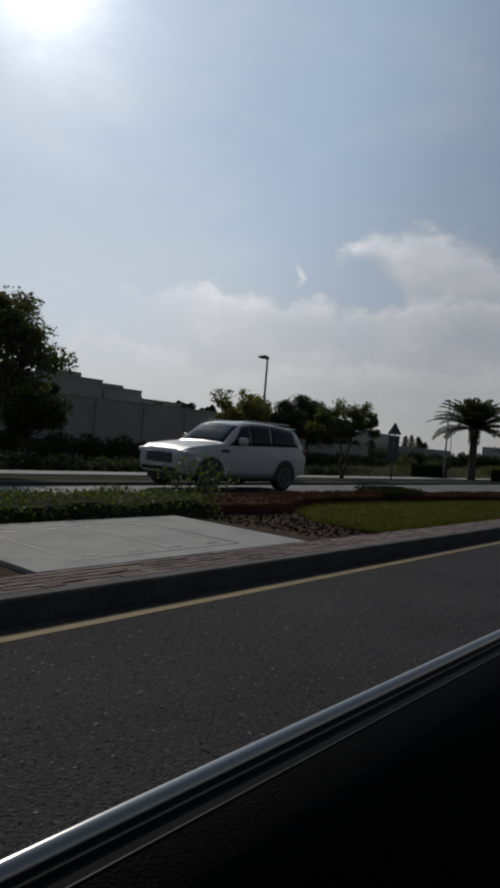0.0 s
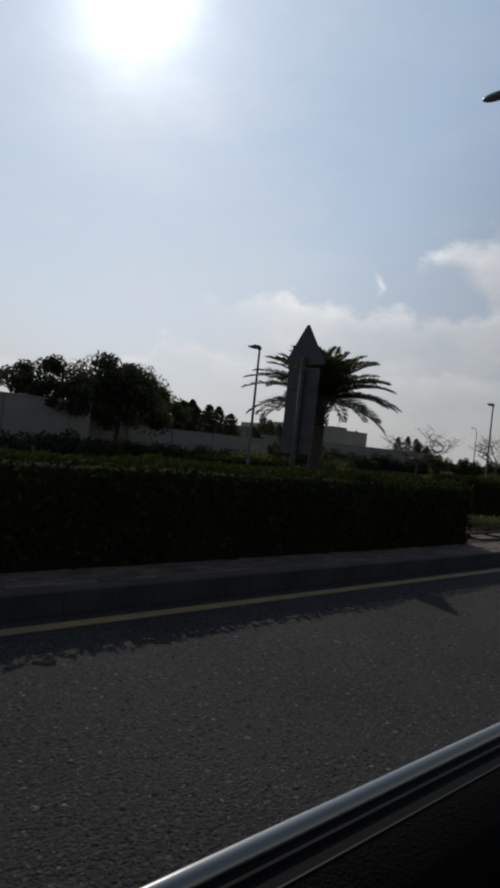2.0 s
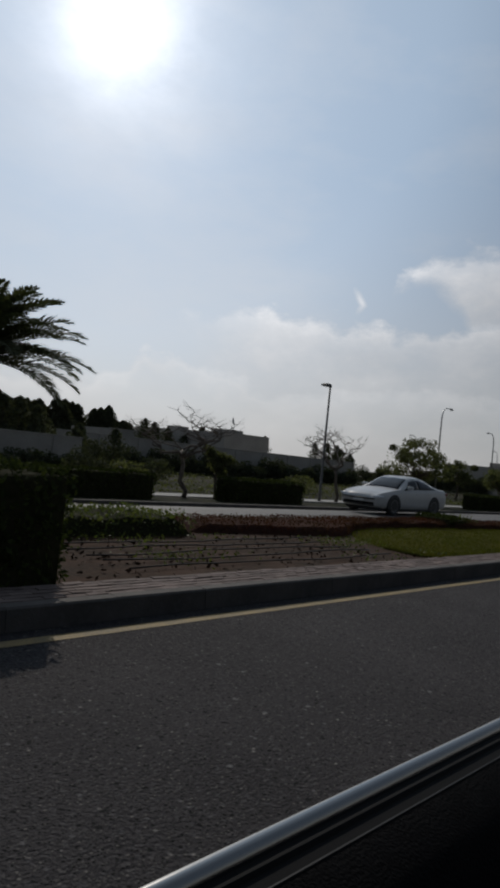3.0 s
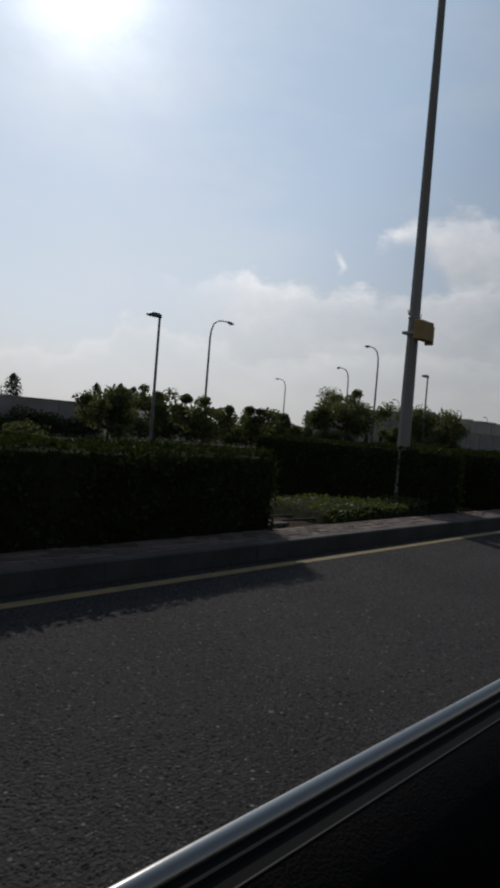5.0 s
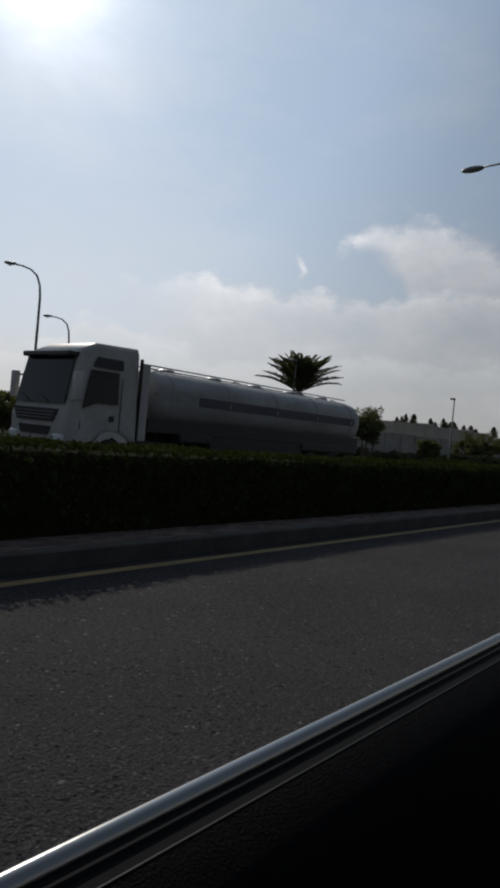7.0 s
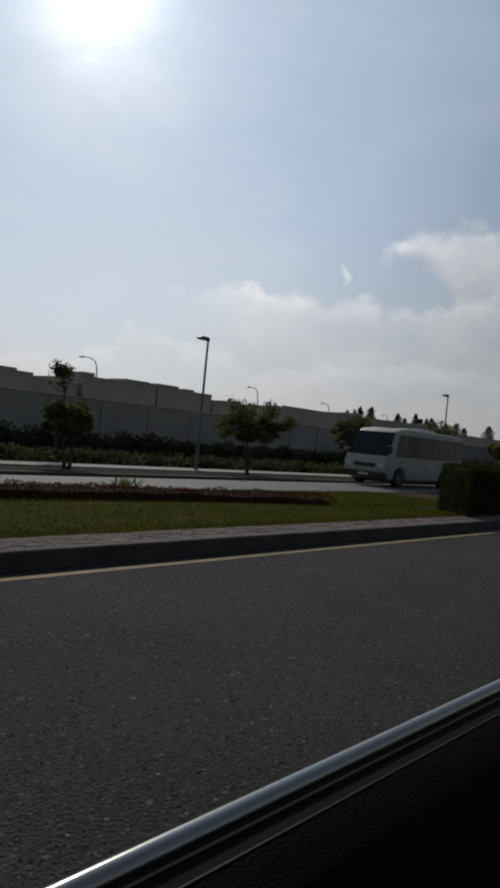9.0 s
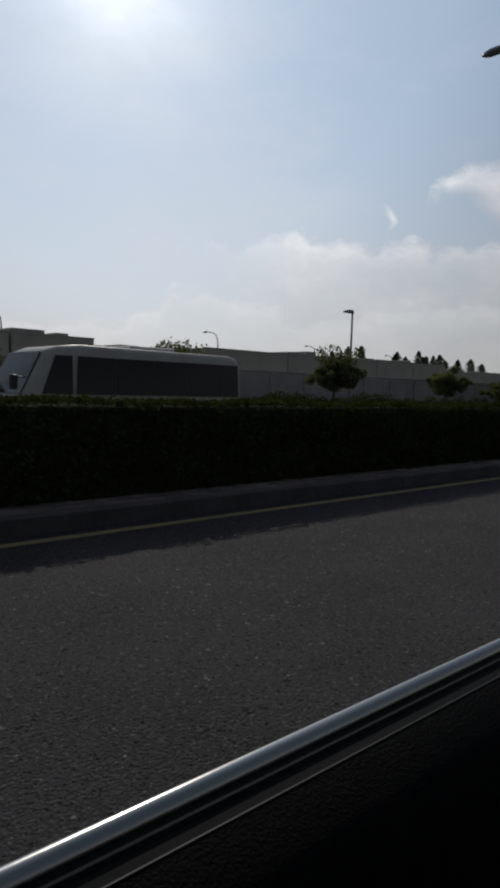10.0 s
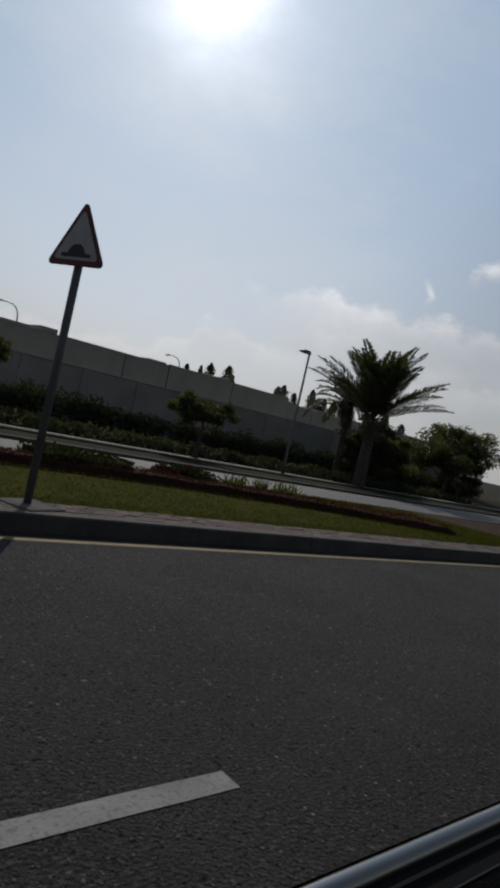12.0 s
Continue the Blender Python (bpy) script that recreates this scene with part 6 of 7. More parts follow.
def suv(x, y, z):
    """A big white five-door SUV."""
    c = thing("suv", (x, y, z), "large white SUV with a dark window band", "car")
    W, wr = 2.0, 0.42
    f, r = 1.0, 4.28
    sh = Shell([(0.0, 0.72, 0.56, 0.86, 0.94, 0.62, 1.0), (0.08, 0.86, 0.46, 0.95, 1.05, 0.72, 1.11), (0.40, 0.95, 0.40, 1.05, 1.16, 0.82, 1.21), (1.20, 0.99, 0.38, 1.14, 1.25, 0.86, 1.31), (1.55, 1.0, 0.38, 1.16, 1.28, 0.86, 1.35),
                (1.85, 1.0, 0.38, 1.17, 1.29, 0.80, 1.62), (2.25, 1.0, 0.38, 1.17, 1.30, 0.75, 1.90), (2.6, 1.0, 0.38, 1.18, 1.31, 0.74, 1.985), (3.2, 1.0, 0.38, 1.19, 1.32, 0.74, 2.02), (4.1, 1.0, 0.38, 1.20, 1.34, 0.74, 2.0),
                (4.75, 0.99, 0.40, 1.20, 1.36, 0.72, 1.95), (5.02, 0.975, 0.42, 1.20, 1.34, 0.71, 1.88), (5.16, 0.965, 0.43, 1.19, 1.30, 0.74, 1.70), (5.33, 0.95, 0.46, 1.17, 1.27, 0.80, 1.40), (5.42, 0.93, 0.50, 1.10, 1.18, 0.82, 1.24), (5.46, 0.86, 0.55, 0.95, 1.0, 0.74, 1.05)])
    part("body", sh.skin(), CAR_WHITE, c, smooth=True)
    for sg in (-1, 1):
        part("window_band", sh.side_pane(sg, 1.60, 4.98, 2.30, 4.80, -0.02, 1.0, 0.004), CAR_BLACK, c)
        for a, b, ta, tb in ((1.76, 2.66, 2.34, 2.66), (2.70, 3.62, 2.70, 3.62), (3.66, 4.93, 3.66, 4.76)):
            part("side_window", sh.side_pane(sg, a, b, ta, tb, 0.02, 0.97, 0.009), CAR_GLASS, c, smooth=True)
        for a in (2.45, 3.42):
            part("door_handle", box_bm(a, a + 0.2, sg * (W / 2 + 0.015) - 0.012, sg * (W / 2 + 0.015) + 0.012, 1.09, 1.125, 0.008), CAR_WHITE, c)
        m = part("mirror", box_bm(1.98, 2.2, sg * (W / 2 + 0.13) - 0.12, sg * (W / 2 + 0.13) + 0.12, 1.32, 1.53, 0.06), CAR_WHITE, c, smooth=True)
        part("mirror_glass", box_bm(2.2, 2.205, sg * (W / 2 + 0.13) - 0.09, sg * (W / 2 + 0.13) + 0.09, 1.35, 1.5), CAR_GLASS, m)
        part("running_board", box_bm(1.5, 3.8, sg * (W / 2 - 0.03) - 0.09, sg * (W / 2 - 0.03) + 0.09, 0.34, 0.41, 0.02), CAR_BLACK, c)
        part("sill_trim", box_bm(1.55, 3.75, sg * (W / 2 + 0.004) - 0.008, sg * (W / 2 + 0.004) + 0.008, 0.47, 0.50, 0.006), CHROME, c)
        part("headlamp", box_bm(0.05, 0.5, sg * 0.79 - 0.17, sg * 0.79 + 0.16, 0.95, 1.08, 0.05), HEADLAMP, c)
        part("tail_lamp", box_bm(5.18, 5.44, sg * 0.87 - 0.085, sg * 0.87 + 0.085, 1.08, 1.3, 0.03), TAILLAMP, c)
        part("roof_rail", box_bm(2.5, 4.7, sg * 0.70 - 0.02, sg * 0.70 + 0.02, 2.0, 2.045, 0.015), CHROME, c)
        vent = part("side_vent", box_bm(1.36, 1.66, sg * (W / 2 + 0.004) - 0.01, sg * (W / 2 + 0.004) + 0.01, 1.08, 1.17, 0.008), CAR_BLACK, c)
        for k in range(2):
            part("vent_bar", box_bm(1.38, 1.64, sg * (W / 2 + 0.015) - 0.002, sg * (W / 2 + 0.015) + 0.002, 1.105 + 0.035 * k, 1.113 + 0.035 * k), RIM, vent)
        for xx in (f, r):
            part("wheel_arch", arch_shade(xx, sg * (W / 2 + 0.008), sg, 0.53, wr, 0.36), CAR_BLACK, c)
            wheel(c, xx, sg * (W / 2 - 0.115), wr, 0.27, sg, 6)
    part("windscreen", sh.top_pane(1.60, 2.24, 0.95, 0.008), CAR_GLASS, c, smooth=True)
    part("rear_window", sh.top_pane(5.06, 5.28, 0.92, 0.008), CAR_GLASS, c, smooth=True)
    part("roof_spoiler", box_bm(4.85, 5.12, -0.66, 0.66, 1.90, 1.945, 0.018), CAR_WHITE, c, smooth=True)
    part("grille", box_bm(-0.02, 0.06, -0.5, 0.5, 0.72, 1.0, 0.03), CAR_BLACK, c)
    for k in range(3):
        part("grille_bar", box_bm(-0.035, 0.0, -0.46, 0.46, 0.77 + k * 0.08, 0.79 + k * 0.08, 0.008), CHROME, c)
    part("lower_intake", box_bm(0.0, 0.1, -0.68, 0.68, 0.5, 0.62, 0.02), CAR_BLACK, c)
    part("rear_bumper", box_bm(5.3, 5.5, -0.88, 0.88, 0.5, 0.74, 0.05), CAR_WHITE, c, smooth=True)
    part("underbody", box_bm(0.3, 5.1, -0.78, 0.78, 0.26, 0.5, 0.03), CAR_BLACK, c)
    part("number_plate", box_bm(-0.045, -0.02, -0.24, 0.24, 0.62, 0.71, 0.004), SIGN_WHITE, c)
    return c


def sedan(x, y, z):
    c = thing("sedan", (x, y, z), "white four-door saloon car with tinted windows", "car")
    W, wr = 1.84, 0.34
    f, r = 0.95, 3.75
    sh = Shell([(0.0, 0.66, 0.36, 0.54, 0.58, 0.52, 0.61), (0.10, 0.80, 0.26, 0.63, 0.68, 0.64, 0.72), (0.45, 0.88, 0.22, 0.71, 0.78, 0.75, 0.82), (1.05, 0.91, 0.2, 0.79, 0.87, 0.78, 0.92), (1.35, 0.92, 0.2, 0.82, 0.90, 0.78, 0.95),
                (1.7, 0.92, 0.2, 0.83, 0.92, 0.69, 1.17), (2.1, 0.92, 0.2, 0.84, 0.94, 0.62, 1.36), (2.45, 0.92, 0.2, 0.85, 0.95, 0.60, 1.435), (2.9, 0.92, 0.2, 0.86, 0.96, 0.60, 1.44), (3.35, 0.92, 0.2, 0.87, 0.98, 0.59, 1.38),
                (3.85, 0.91, 0.21, 0.88, 1.0, 0.62, 1.22), (4.25, 0.90, 0.22, 0.88, 1.01, 0.70, 1.07), (4.6, 0.88, 0.26, 0.87, 0.99, 0.72, 1.04), (4.78, 0.84, 0.32, 0.80, 0.92, 0.70, 0.97), (4.84, 0.76, 0.40, 0.66, 0.72, 0.64, 0.76)])
    part("body", sh.skin(), CAR_WHITE, c, smooth=True)
    for sg in (-1, 1):
        part("window_band", sh.side_pane(sg, 1.55, 4.02, 2.10, 3.45, 0.05, 0.94, 0.004), CAR_BLACK, c)
        for a, b, ta, tb in ((1.64, 2.60, 2.14, 2.60), (2.66, 3.94, 2.66, 3.40)):
            part("side_window", sh.side_pane(sg, a, b, ta, tb, 0.10, 0.90, 0.009), CAR_GLASS, c, smooth=True)
        part("mirror", box_bm(1.70, 1.88, sg * (W / 2 + 0.09) - 0.1, sg * (W / 2 + 0.09) + 0.1, 0.96, 1.09, 0.04), CAR_WHITE, c, smooth=True)
        part("headlamp", box_bm(0.06, 0.5, sg * 0.70 - 0.16, sg * 0.70 + 0.16, 0.60, 0.69, 0.035), HEADLAMP, c)
        part("tail_lamp", box_bm(4.55, 4.84, sg * 0.70 - 0.17, sg * 0.70 + 0.15, 0.80, 0.93, 0.03), TAILLAMP, c)
        part("sill_trim", box_bm(1.4, 3.3, sg * (W / 2 - 0.005) - 0.012, sg * (W / 2 - 0.005) + 0.012, 0.2, 0.26, 0.01), CAR_BLACK, c)
        for a in (2.36, 3.3):
            part("door_handle", box_bm(a, a + 0.18, sg * (W / 2 + 0.012) - 0.01, sg * (W / 2 + 0.012) + 0.01, 0.80, 0.83, 0.006), CAR_WHITE, c)
        for xx in (f, r):
            part("wheel_arch", arch_shade(xx, sg * (W / 2 + 0.008), sg, 0.415, wr, 0.22), CAR_BLACK, c)
            wheel(c, xx, sg * (W / 2 - 0.095), wr, 0.22, sg, 7)
    part("windscreen", sh.top_pane(1.40, 2.12, 0.95, 0.008), CAR_GLASS, c, smooth=True)
    part("rear_window", sh.top_pane(3.42, 4.2, 0.93, 0.008), CAR_GLASS, c, smooth=True)
    part("grille", box_bm(0.0, 0.12, -0.42, 0.42, 0.50, 0.58, 0.02), CAR_BLACK, c)
    part("lower_intake", box_bm(0.0, 0.14, -0.66, 0.66, 0.30, 0.46, 0.03), CAR_BLACK, c)
    part("underbody", box_bm(0.3, 4.5, -0.75, 0.75, 0.15, 0.4, 0.03), CAR_BLACK, c)
    part("number_plate", box_bm(-0.015, 0.0, -0.24, 0.24, 0.44, 0.53, 0.004), SIGN_WHITE, c)
    return c


def tanker(x, y, z):
    """A white cab-over tractor with a grey tank trailer."""
    c = thing("tanker_truck", (x, y, z), "white cab-over lorry pulling a grey tank trailer", "truck")
    W = 2.46
    cab = [(0.12, 0.42), (0.05, 0.75), (0.03, 1.5), (0.14, 1.75), (0.36, 2.85), (0.5, 3.2), (0.95, 3.42), (2.3, 3.46), (2.36, 3.3), (2.38, 0.95), (2.1, 0.95), (2.0, 1.05), (1.75, 1.15), (1.35, 1.15), (1.05, 1.0), (0.9, 0.6), (0.85, 0.42)]
    part("cab", slab_profile(cab, W, lambda q, h: W / 2 - 0.1 * max(0, h - 1.7) / 1.7 - 0.03, bevel=0.15), CAB_WHITE, c, smooth=True)
    quad_part("windscreen", [(0.115, 1.09, 1.80), (0.115, -1.09, 1.80), (0.355, -1.03, 3.02), (0.355, 1.03, 3.02)], CAR_GLASS, c, 0.03)
    part("sun_visor", box_bm(0.14, 0.5, -1.04, 1.04, 2.98, 3.12, 0.04), CAR_GLASS, c)
    for sy in (-0.45, 0.4):
        tubes("wiper", [([(0.07, sy, 1.82), (0.12, sy + 0.5, 2.02)], [0.014, 0.01])], CAR_BLACK, c, sides=5)
    grille = quad_part("upper_grille", [(0.022, 0.80, 1.34), (0.022, -0.80, 1.34), (0.022, -0.98, 1.66), (0.022, 0.98, 1.66)], CAR_BLACK, c, 0.03)
    for k in range(3):
        part("grille_bar", box_bm(-0.02, 0.0, -0.78 - 0.04 * k, 0.78 + 0.04 * k, 1.41 + 0.08 * k, 1.425 + 0.08 * k), TANK, grille)
    quad_part("lower_grille", [(0.03, 0.6, 1.0), (0.03, -0.6, 1.0), (0.03, -0.72, 1.22), (0.03, 0.72, 1.22)], CAR_BLACK, c, 0.03)
    part("bumper_intake", box_bm(0.02, 0.12, -0.62, 0.62, 0.68, 0.88, 0.03), CAR_BLACK, c)
    part("bumper_lip", box_bm(0.06, 0.3, -1.1, 1.1, 0.40, 0.52, 0.04), CAR_BLACK, c)
    part("number_plate", box_bm(0.0, 0.025, -0.26, 0.26, 0.54, 0.64, 0.004), SIGN_WHITE, c)
    for sg in (-1, 1):
        part("headlamp", box_bm(0.0, 0.25, sg * 0.98 - 0.2, sg * 0.98 + 0.2, 0.86, 1.06, 0.05), HEADLAMP, c)
        hw = lambda h: sg * (W / 2 - 0.1 * max(0, h - 1.7) / 1.7 + 0.01)
        pts = [(0.52, hw(1.72), 1.72), (0.95, hw(1.9), 1.9), (1.62, hw(1.9), 1.9), (1.62, hw(2.72), 2.72), (0.74, hw(2.72), 2.72)]
        quad_part("side_window", pts if sg < 0 else pts[::-1], CAR_GLASS, c, 0.012)
        pts = [(0.80, hw(2.80), 2.80), (1.75, hw(2.80), 2.80), (1.75, hw(3.06), 3.06), (0.92, hw(3.06), 3.06)]
        quad_part("roof_side_panel", pts if sg < 0 else pts[::-1], CAR_BLACK, c, 0.006)
        for dx in (0.5, 1.72):
            part("door_seam", box_bm(dx, dx + 0.02, sg * (W / 2 - 0.024) - 0.006, sg * (W / 2 - 0.024) + 0.006, 1.2, 1.75 if dx < 1 else 2.6), CAR_BLACK, c)
        part("cab_fairing", box_bm(2.42, 2.7, sg * (W / 2 - 0.12) - 0.05, sg * (W / 2 - 0.12) + 0.05, 1.0, 3.1, 0.03), CAB_WHITE, c)
        # black bar that paints the shade between cab and fairing
        part("fairing_gap", box_bm(2.38, 2.42, sg * (W / 2 - 0.12) - 0.05, sg * (W / 2 - 0.12) + 0.05, 1.0, 3.2), CAR_BLACK, c)
        part("door_handle", box_bm(1.38, 1.52, sg * (W / 2 + 0.01) - 0.012, sg * (W / 2 + 0.01) + 0.012, 1.45, 1.6, 0.006), CAR_BLACK, c)
        m = part("mirror", box_bm(0.12, 0.3, sg * (W / 2 + 0.17) - 0.1, sg * (W / 2 + 0.17) + 0.1, 1.9, 2.6, 0.04), CAR_WHITE, c, smooth=True)
        tubes("mirror_arm", [([(0.35, sg * (W / 2 - 0.02), 2.5), (0.25, sg * (W / 2 + 0.12), 2.5)], [0.025, 0.025])], CAR_BLACK, c)
        part("step", box_bm(0.9, 2.2, sg * (W / 2 - 0.16) - 0.12, sg * (W / 2 - 0.16) + 0.12, 0.36, 0.46, 0.02), CAR_BLACK, c)
        part("front_mudguard", slab_profile([(0.92, 0.55), (0.95, 0.85), (1.15, 1.12), (1.42, 1.2), (1.7, 1.18), (1.98, 1.04), (2.1, 0.8), (2.1, 0.55), (2.02, 0.55), (1.9, 0.85), (1.55, 1.06), (1.2, 0.95), (1.02, 0.6)], 0.36), CAR_WHITE, c).matrix_basis = pose(0, sg * (W / 2 - 0.2), 0)
        wheel(c, 1.5, sg * (W / 2 - 0.17), 0.5, 0.32, sg, 10, 0.55)
        wheel(c, 4.6, sg * (W / 2 - 0.3), 0.5, 0.5, sg, 10, 0.55)
        for k in range(3):
            wheel(c, 10.6 + 1.3 * k, sg * (W / 2 - 0.2), 0.5, 0.38, sg, 10, 0.55)
        part("fuel_tank", box_bm(2.6, 3.8, sg * 0.98 - 0.25, sg * 0.98 + 0.25, 0.45, 1.0, 0.08), CAR_BLACK, c, smooth=True)
        part("chassis_rail", box_bm(1.2, 6.2, sg * 0.42 - 0.05, sg * 0.42 + 0.05, 0.8, 1.02), CAR_BLACK, c)
        part("side_guard", box_bm(5.3, 10.1, sg * 1.12 - 0.03, sg * 1.12 + 0.03, 0.42, 1.3, 0.01), CAR_BLACK, c)
        part("mudguard", box_bm(10.0, 13.8, sg * 1.02 - 0.18, sg * 1.02 + 0.18, 1.03, 1.3, 0.04), CAR_BLACK, c)
        part("rear_mudguard", box_bm(3.95, 5.25, sg * 0.95 - 0.28, sg * 0.95 + 0.28, 1.03, 1.3, 0.05), CAR_BLACK, c)
        part("tank_skirt", box_bm(2.75, 13.9, sg * 1.10 - 0.06, sg * 1.10 + 0.06, 1.26, 1.66, 0.02), CAR_BLACK, c)
        part("colour_band", box_bm(4.6, 13.4, sg * 1.222 - 0.006, sg * 1.222 + 0.006, 2.12, 2.40, 0.002), TANK_BAND, c)
        tubes("top_rail", [([(3.2, sg * 0.42, 3.16), (13.8, sg * 0.42, 3.16)], [0.022, 0.022])], STEEL, c, sides=6)
    # an oval tank with dished ends
    bm = bmesh.new()
    rings = []
    for px, s in ((2.95, 0.55), (3.0, 0.82), (3.12, 0.96), (3.35, 1.0), (8.4, 1.0), (13.6, 1.0), (13.85, 0.96), (13.97, 0.82), (14.02, 0.55)):
        ring = []
        for k in range(32):
            a = 2 * math.pi * k / 32
            ca, sa = math.cos(a), math.sin(a)
            ring.append(bm.verts.new((px, 1.22 * s * math.copysign(abs(ca) ** 0.75, ca), 2.24 + 0.82 * s * math.copysign(abs(sa) ** 0.8, sa))))
        rings.append(ring)
    for one, two in zip(rings, rings[1:]):
        for k in range(32):
            bm.faces.new((one[k], one[(k + 1) % 32], two[(k + 1) % 32], two[k]))
    bm.faces.new(rings[0][::-1])
    bm.faces.new(rings[-1])
    part("tank", bm, TANK, c, smooth=True)
    for k in range(5):
        part("manhole", lathe_bm([(0.26, 0), (0.26, 0.09), (0.2, 0.12)], 16), STEEL, c).matrix_basis = pose(4.3 + 2.1 * k, 0, 3.04)
        bmx = bmesh.new()
        n = 32
        ring_o = []
        for off in (-0.03, 0.03):
            for s in (1.0, 1.012):
                ring_o.append([bmx.verts.new((off, 1.22 * s * math.copysign(abs(math.cos(2 * math.pi * j / n)) ** 0.75, math.cos(2 * math.pi * j / n)), 2.24 + 0.82 * s * math.copysign(abs(math.sin(2 * math.pi * j / n)) ** 0.8, math.sin(2 * math.pi * j / n)))) for j in range(n)])
        for p_, q_ in ((0, 1), (1, 3), (3, 2)):
            for j in range(n):
                bmx.faces.new((ring_o[p_][j], ring_o[p_][(j + 1) % n], ring_o[q_][(j + 1) % n], ring_o[q_][j]))
        part("tank_ring", bmx, TANK, c).matrix_basis = pose(3.6 + 2.4 * k, 0, 0)
    part("trailer_frame", box_bm(3.6, 13.8, -0.5, 0.5, 0.98, 1.5, 0.03), CAR_BLACK, c)
    part("ladder", box_bm(14.0, 14.06, -0.3, 0.3, 0.9, 3.0, 0.01), STEEL, c)
    return c


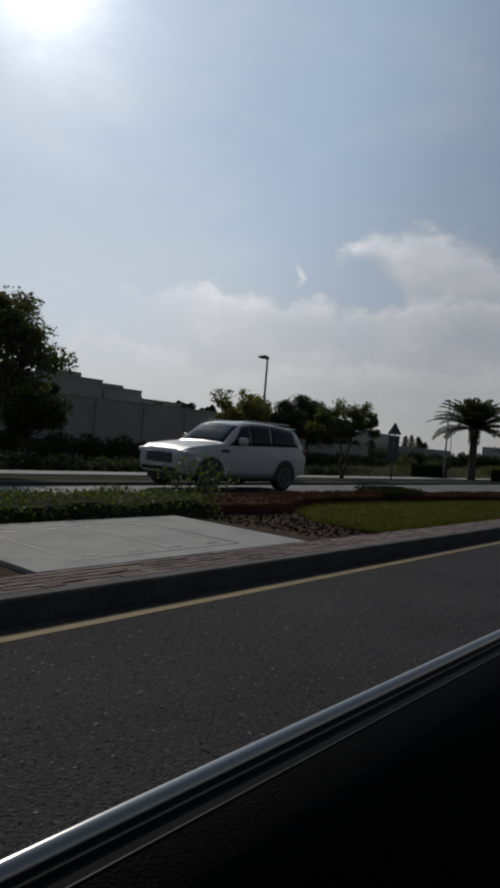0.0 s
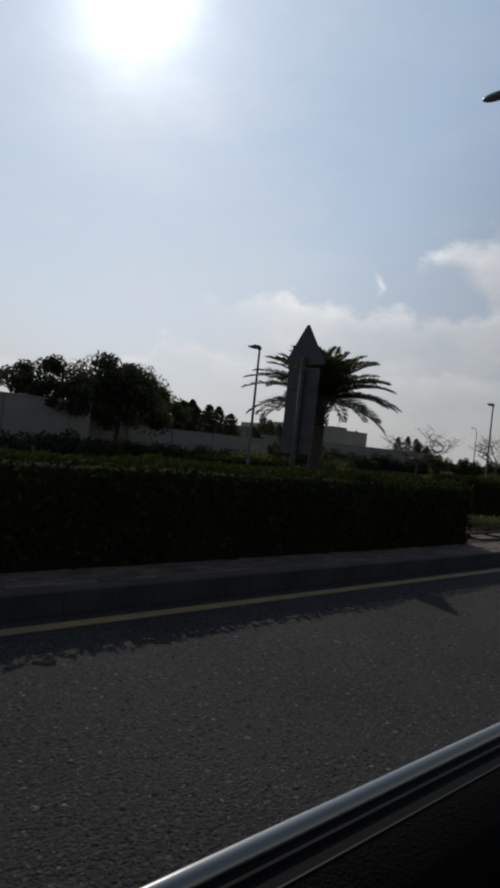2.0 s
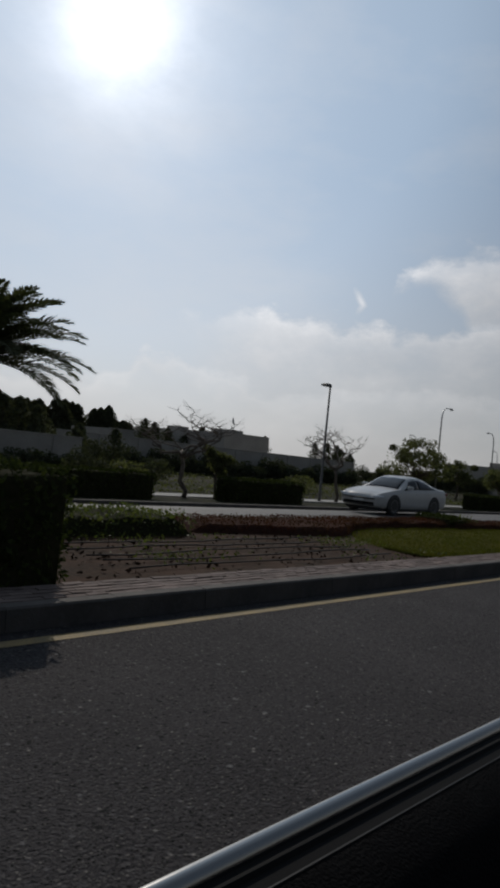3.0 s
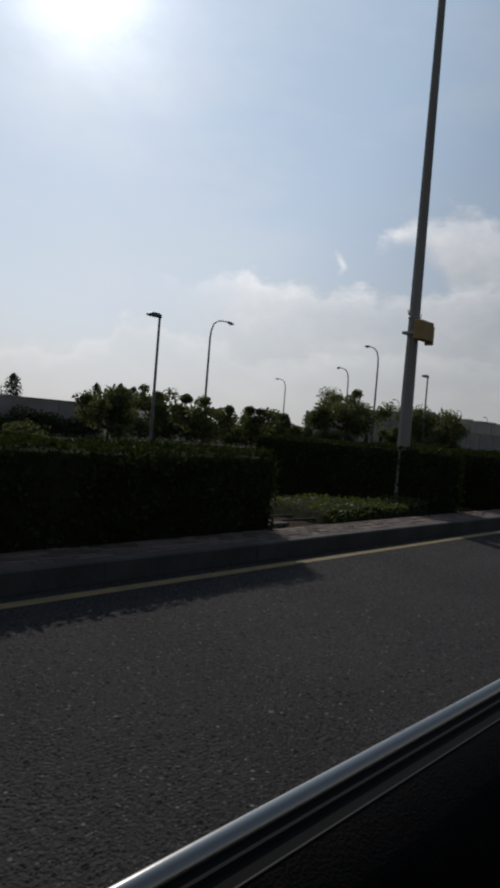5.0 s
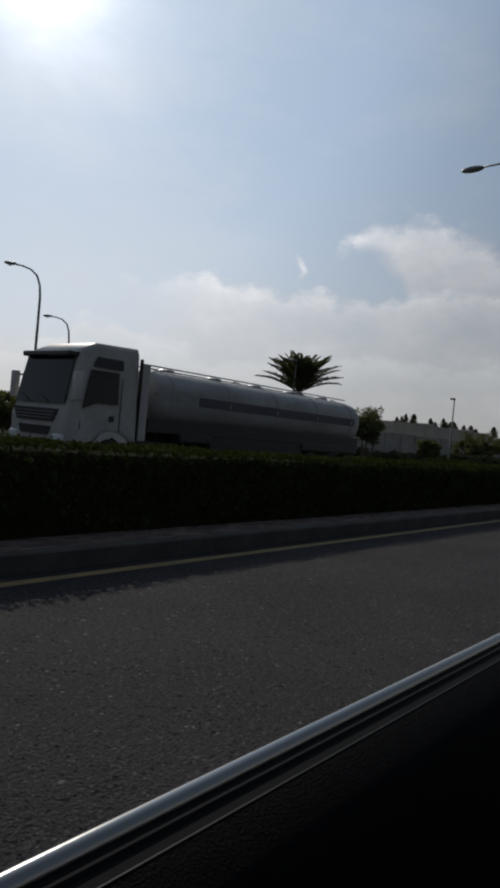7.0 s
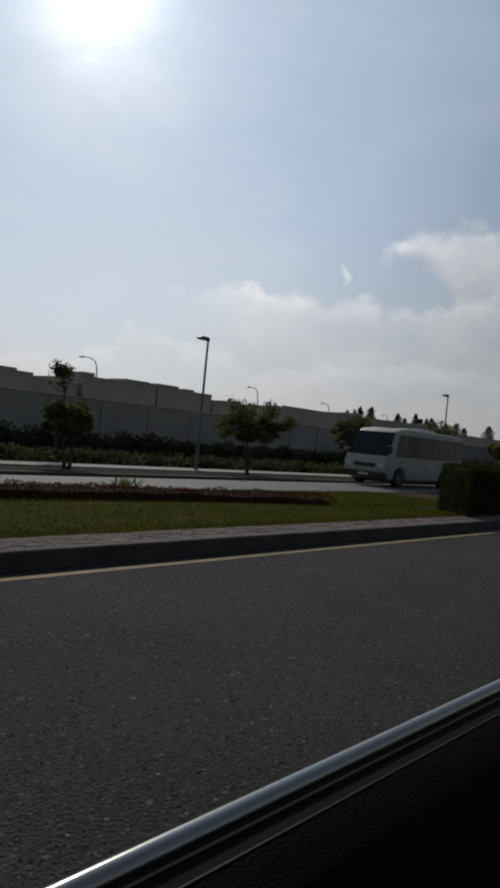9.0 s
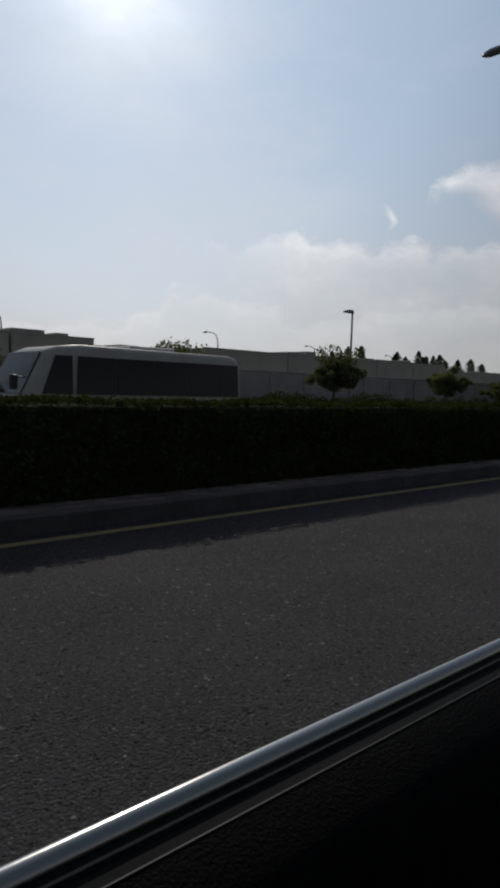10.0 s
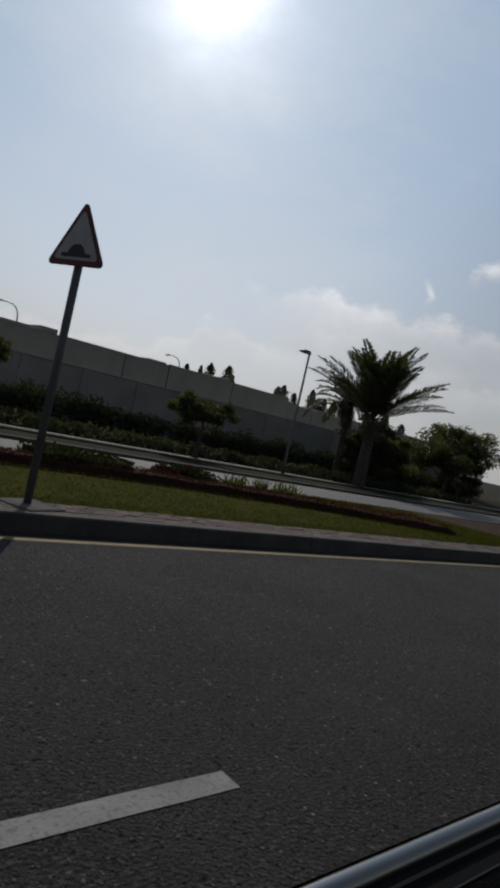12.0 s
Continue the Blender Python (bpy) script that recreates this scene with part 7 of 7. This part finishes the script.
def minibus(x, y, z):
    c = thing("minibus", (x, y, z), "cream minibus with a continuous dark window band", "bus")
    c.scale.z = 0.92
    W, wr = 2.05, 0.38
    f, r = 1.1, 4.9
    A = {"z": wr, "r": 0.46}
    L = 6.6
    out = [(0.12, 0.35), (0.4, 0.28)] + arch(f, A) + [(1.7, 0.28), (4.3, 0.28)] + arch(r, A) + [(5.5, 0.3), (L - 0.08, 0.42), (L, 1.0), (L - 0.02, 2.3), (L - 0.14, 2.52), (L - 0.4, 2.6), (1.6, 2.62), (1.05, 2.55), (0.72, 2.4), (0.2, 1.35), (0.04, 1.1), (0.02, 0.6)]
    part("body", slab_profile(out, W, lambda q, h: W / 2 - 0.1 * max(0, h - 1.2) / 1.4, bevel=0.13), material("cream_paint", (0.46, 0.43, 0.37), 0.45, color2=(0.38, 0.36, 0.31), scale=1.5, spec=0.25), c, smooth=True)
    hw = lambda h, sg: sg * (W / 2 - 0.1 * max(0, h - 1.2) / 1.4 + 0.012)
    for sg in (-1, 1):
        for a, b, ta in ((0.66, 1.42, 1.0), (1.5, 2.58, 1.56), (2.6, 3.68, 2.6), (3.7, 4.78, 3.7), (4.8, 5.78, 4.8), (5.8, 6.48, 5.8)):
            pts = [(a, hw(1.36, sg), 1.36), (b, hw(1.36, sg), 1.36), (b, hw(2.32, sg), 2.32), (ta, hw(2.32, sg), 2.32)]
            quad_part("side_window", pts if sg < 0 else pts[::-1], CAR_GLASS, c, 0.008)
        part("headlamp", box_bm(0.0, 0.15, sg * 0.78 - 0.15, sg * 0.78 + 0.15, 0.82, 1.0, 0.04), HEADLAMP, c)
        part("mirror", box_bm(-0.12, 0.02, sg * (W / 2 + 0.14) - 0.09, sg * (W / 2 + 0.14) + 0.09, 1.45, 1.8, 0.03), CAR_BLACK, c)
        tubes("mirror_arm", [([(0.3, sg * 0.95, 1.75), (-0.05, sg * (W / 2 + 0.1), 1.75)], [0.02, 0.02])], CAR_BLACK, c)
        for xx in (f, r):
            wheel(c, xx, sg * (W / 2 - 0.14), wr, 0.25, sg, 8, 0.58)
    quad_part("windscreen", [(0.20, 0.95, 1.34), (0.20, -0.95, 1.34), (0.70, -0.88, 2.38), (0.70, 0.88, 2.38)], CAR_GLASS, c, 0.03)
    part("bumper", box_bm(-0.03, 0.3, -1.0, 1.0, 0.36, 0.62, 0.05), CAR_BLACK, c)
    part("grille", box_bm(-0.005, 0.08, -0.5, 0.5, 0.82, 0.98, 0.02), CAR_BLACK, c)
    part("roof_unit", box_bm(3.2, 4.6, -0.55, 0.55, 2.6, 2.72, 0.04), SIGN_WHITE, c)
    part("number_plate", box_bm(-0.045, -0.03, -0.24, 0.24, 0.44, 0.55, 0.003), SIGN_WHITE, c)
    part("underbody", box_bm(0.4, 6.2, -0.85, 0.85, 0.2, 0.45, 0.03), CAR_BLACK, c)
    return c


suv(11.85, 14.25, 0.01)
sedan(65.2, 14.65, -0.015)
tanker(121.8, 15.0, -0.04)
minibus(168.0, 14.65, -0.015)


# ------------------------------------------------------------ the brick strip behind the kerb
strip_base = tagged(strip("paving_bed", xs_long, [(5.69, -0.1), (5.69, 0.175), (6.22, 0.175), (6.22, 0.05)], JOINT), "strip of red brick pavers behind the kerb", "paving", kind="structure")
bb = box_bm(0.0005, 0.1995, 0.013, 0.094, -0.02, 0.016, 0.004)
brick_mesh = bpy.data.meshes.new("paver")
bb.to_mesh(brick_mesh)
bb.free()
brick_mesh.materials.append(PAVER)
rng = np.random.default_rng(8)
for i in range(60):
    for k in range(5):
        s = new("paver", brick_mesh)
        s.parent = strip_base
        s.matrix_basis = pose(7.0 + i * 0.2 + (0.1 if k % 2 else 0), 5.70 + k * 0.103, 0.176 + 0.002 * rng.normal(), 0.3 * rng.normal(), 0.2 * rng.normal(), 0)
vs, fs = [], []
for i in range(int((235 + 14) / 0.2)):
    x0 = -14 + i * 0.2
    if 6.9 < x0 < 18.95:
        continue
    for k in range(5):
        x, y, z = x0 + (0.1 if k % 2 else 0), 5.70 + k * 0.103, 0.192 + 0.002 * rng.normal()
        o = len(vs)
        t = 0.002 * rng.normal(size=4)
        vs += [(x + 0.0005, y + 0.012, z - 0.016), (x + 0.1995, y + 0.012, z - 0.016), (x + 0.1995, y + 0.095, z - 0.016), (x + 0.0005, y + 0.095, z - 0.016),
               (x + 0.002, y + 0.016, z + t[0]), (x + 0.198, y + 0.016, z + t[1]), (x + 0.198, y + 0.091, z + t[2]), (x + 0.002, y + 0.091, z + t[3])]
        fs += [(o + 4, o + 5, o + 6, o + 7), (o, o + 1, o + 5, o + 4), (o + 1, o + 2, o + 6, o + 5), (o + 2, o + 3, o + 7, o + 6), (o + 3, o, o + 4, o + 7)]
rest = solid("paver_field", vs, fs, PAVER_FIELD, strip_base)
rest["kind"] = "stuff"
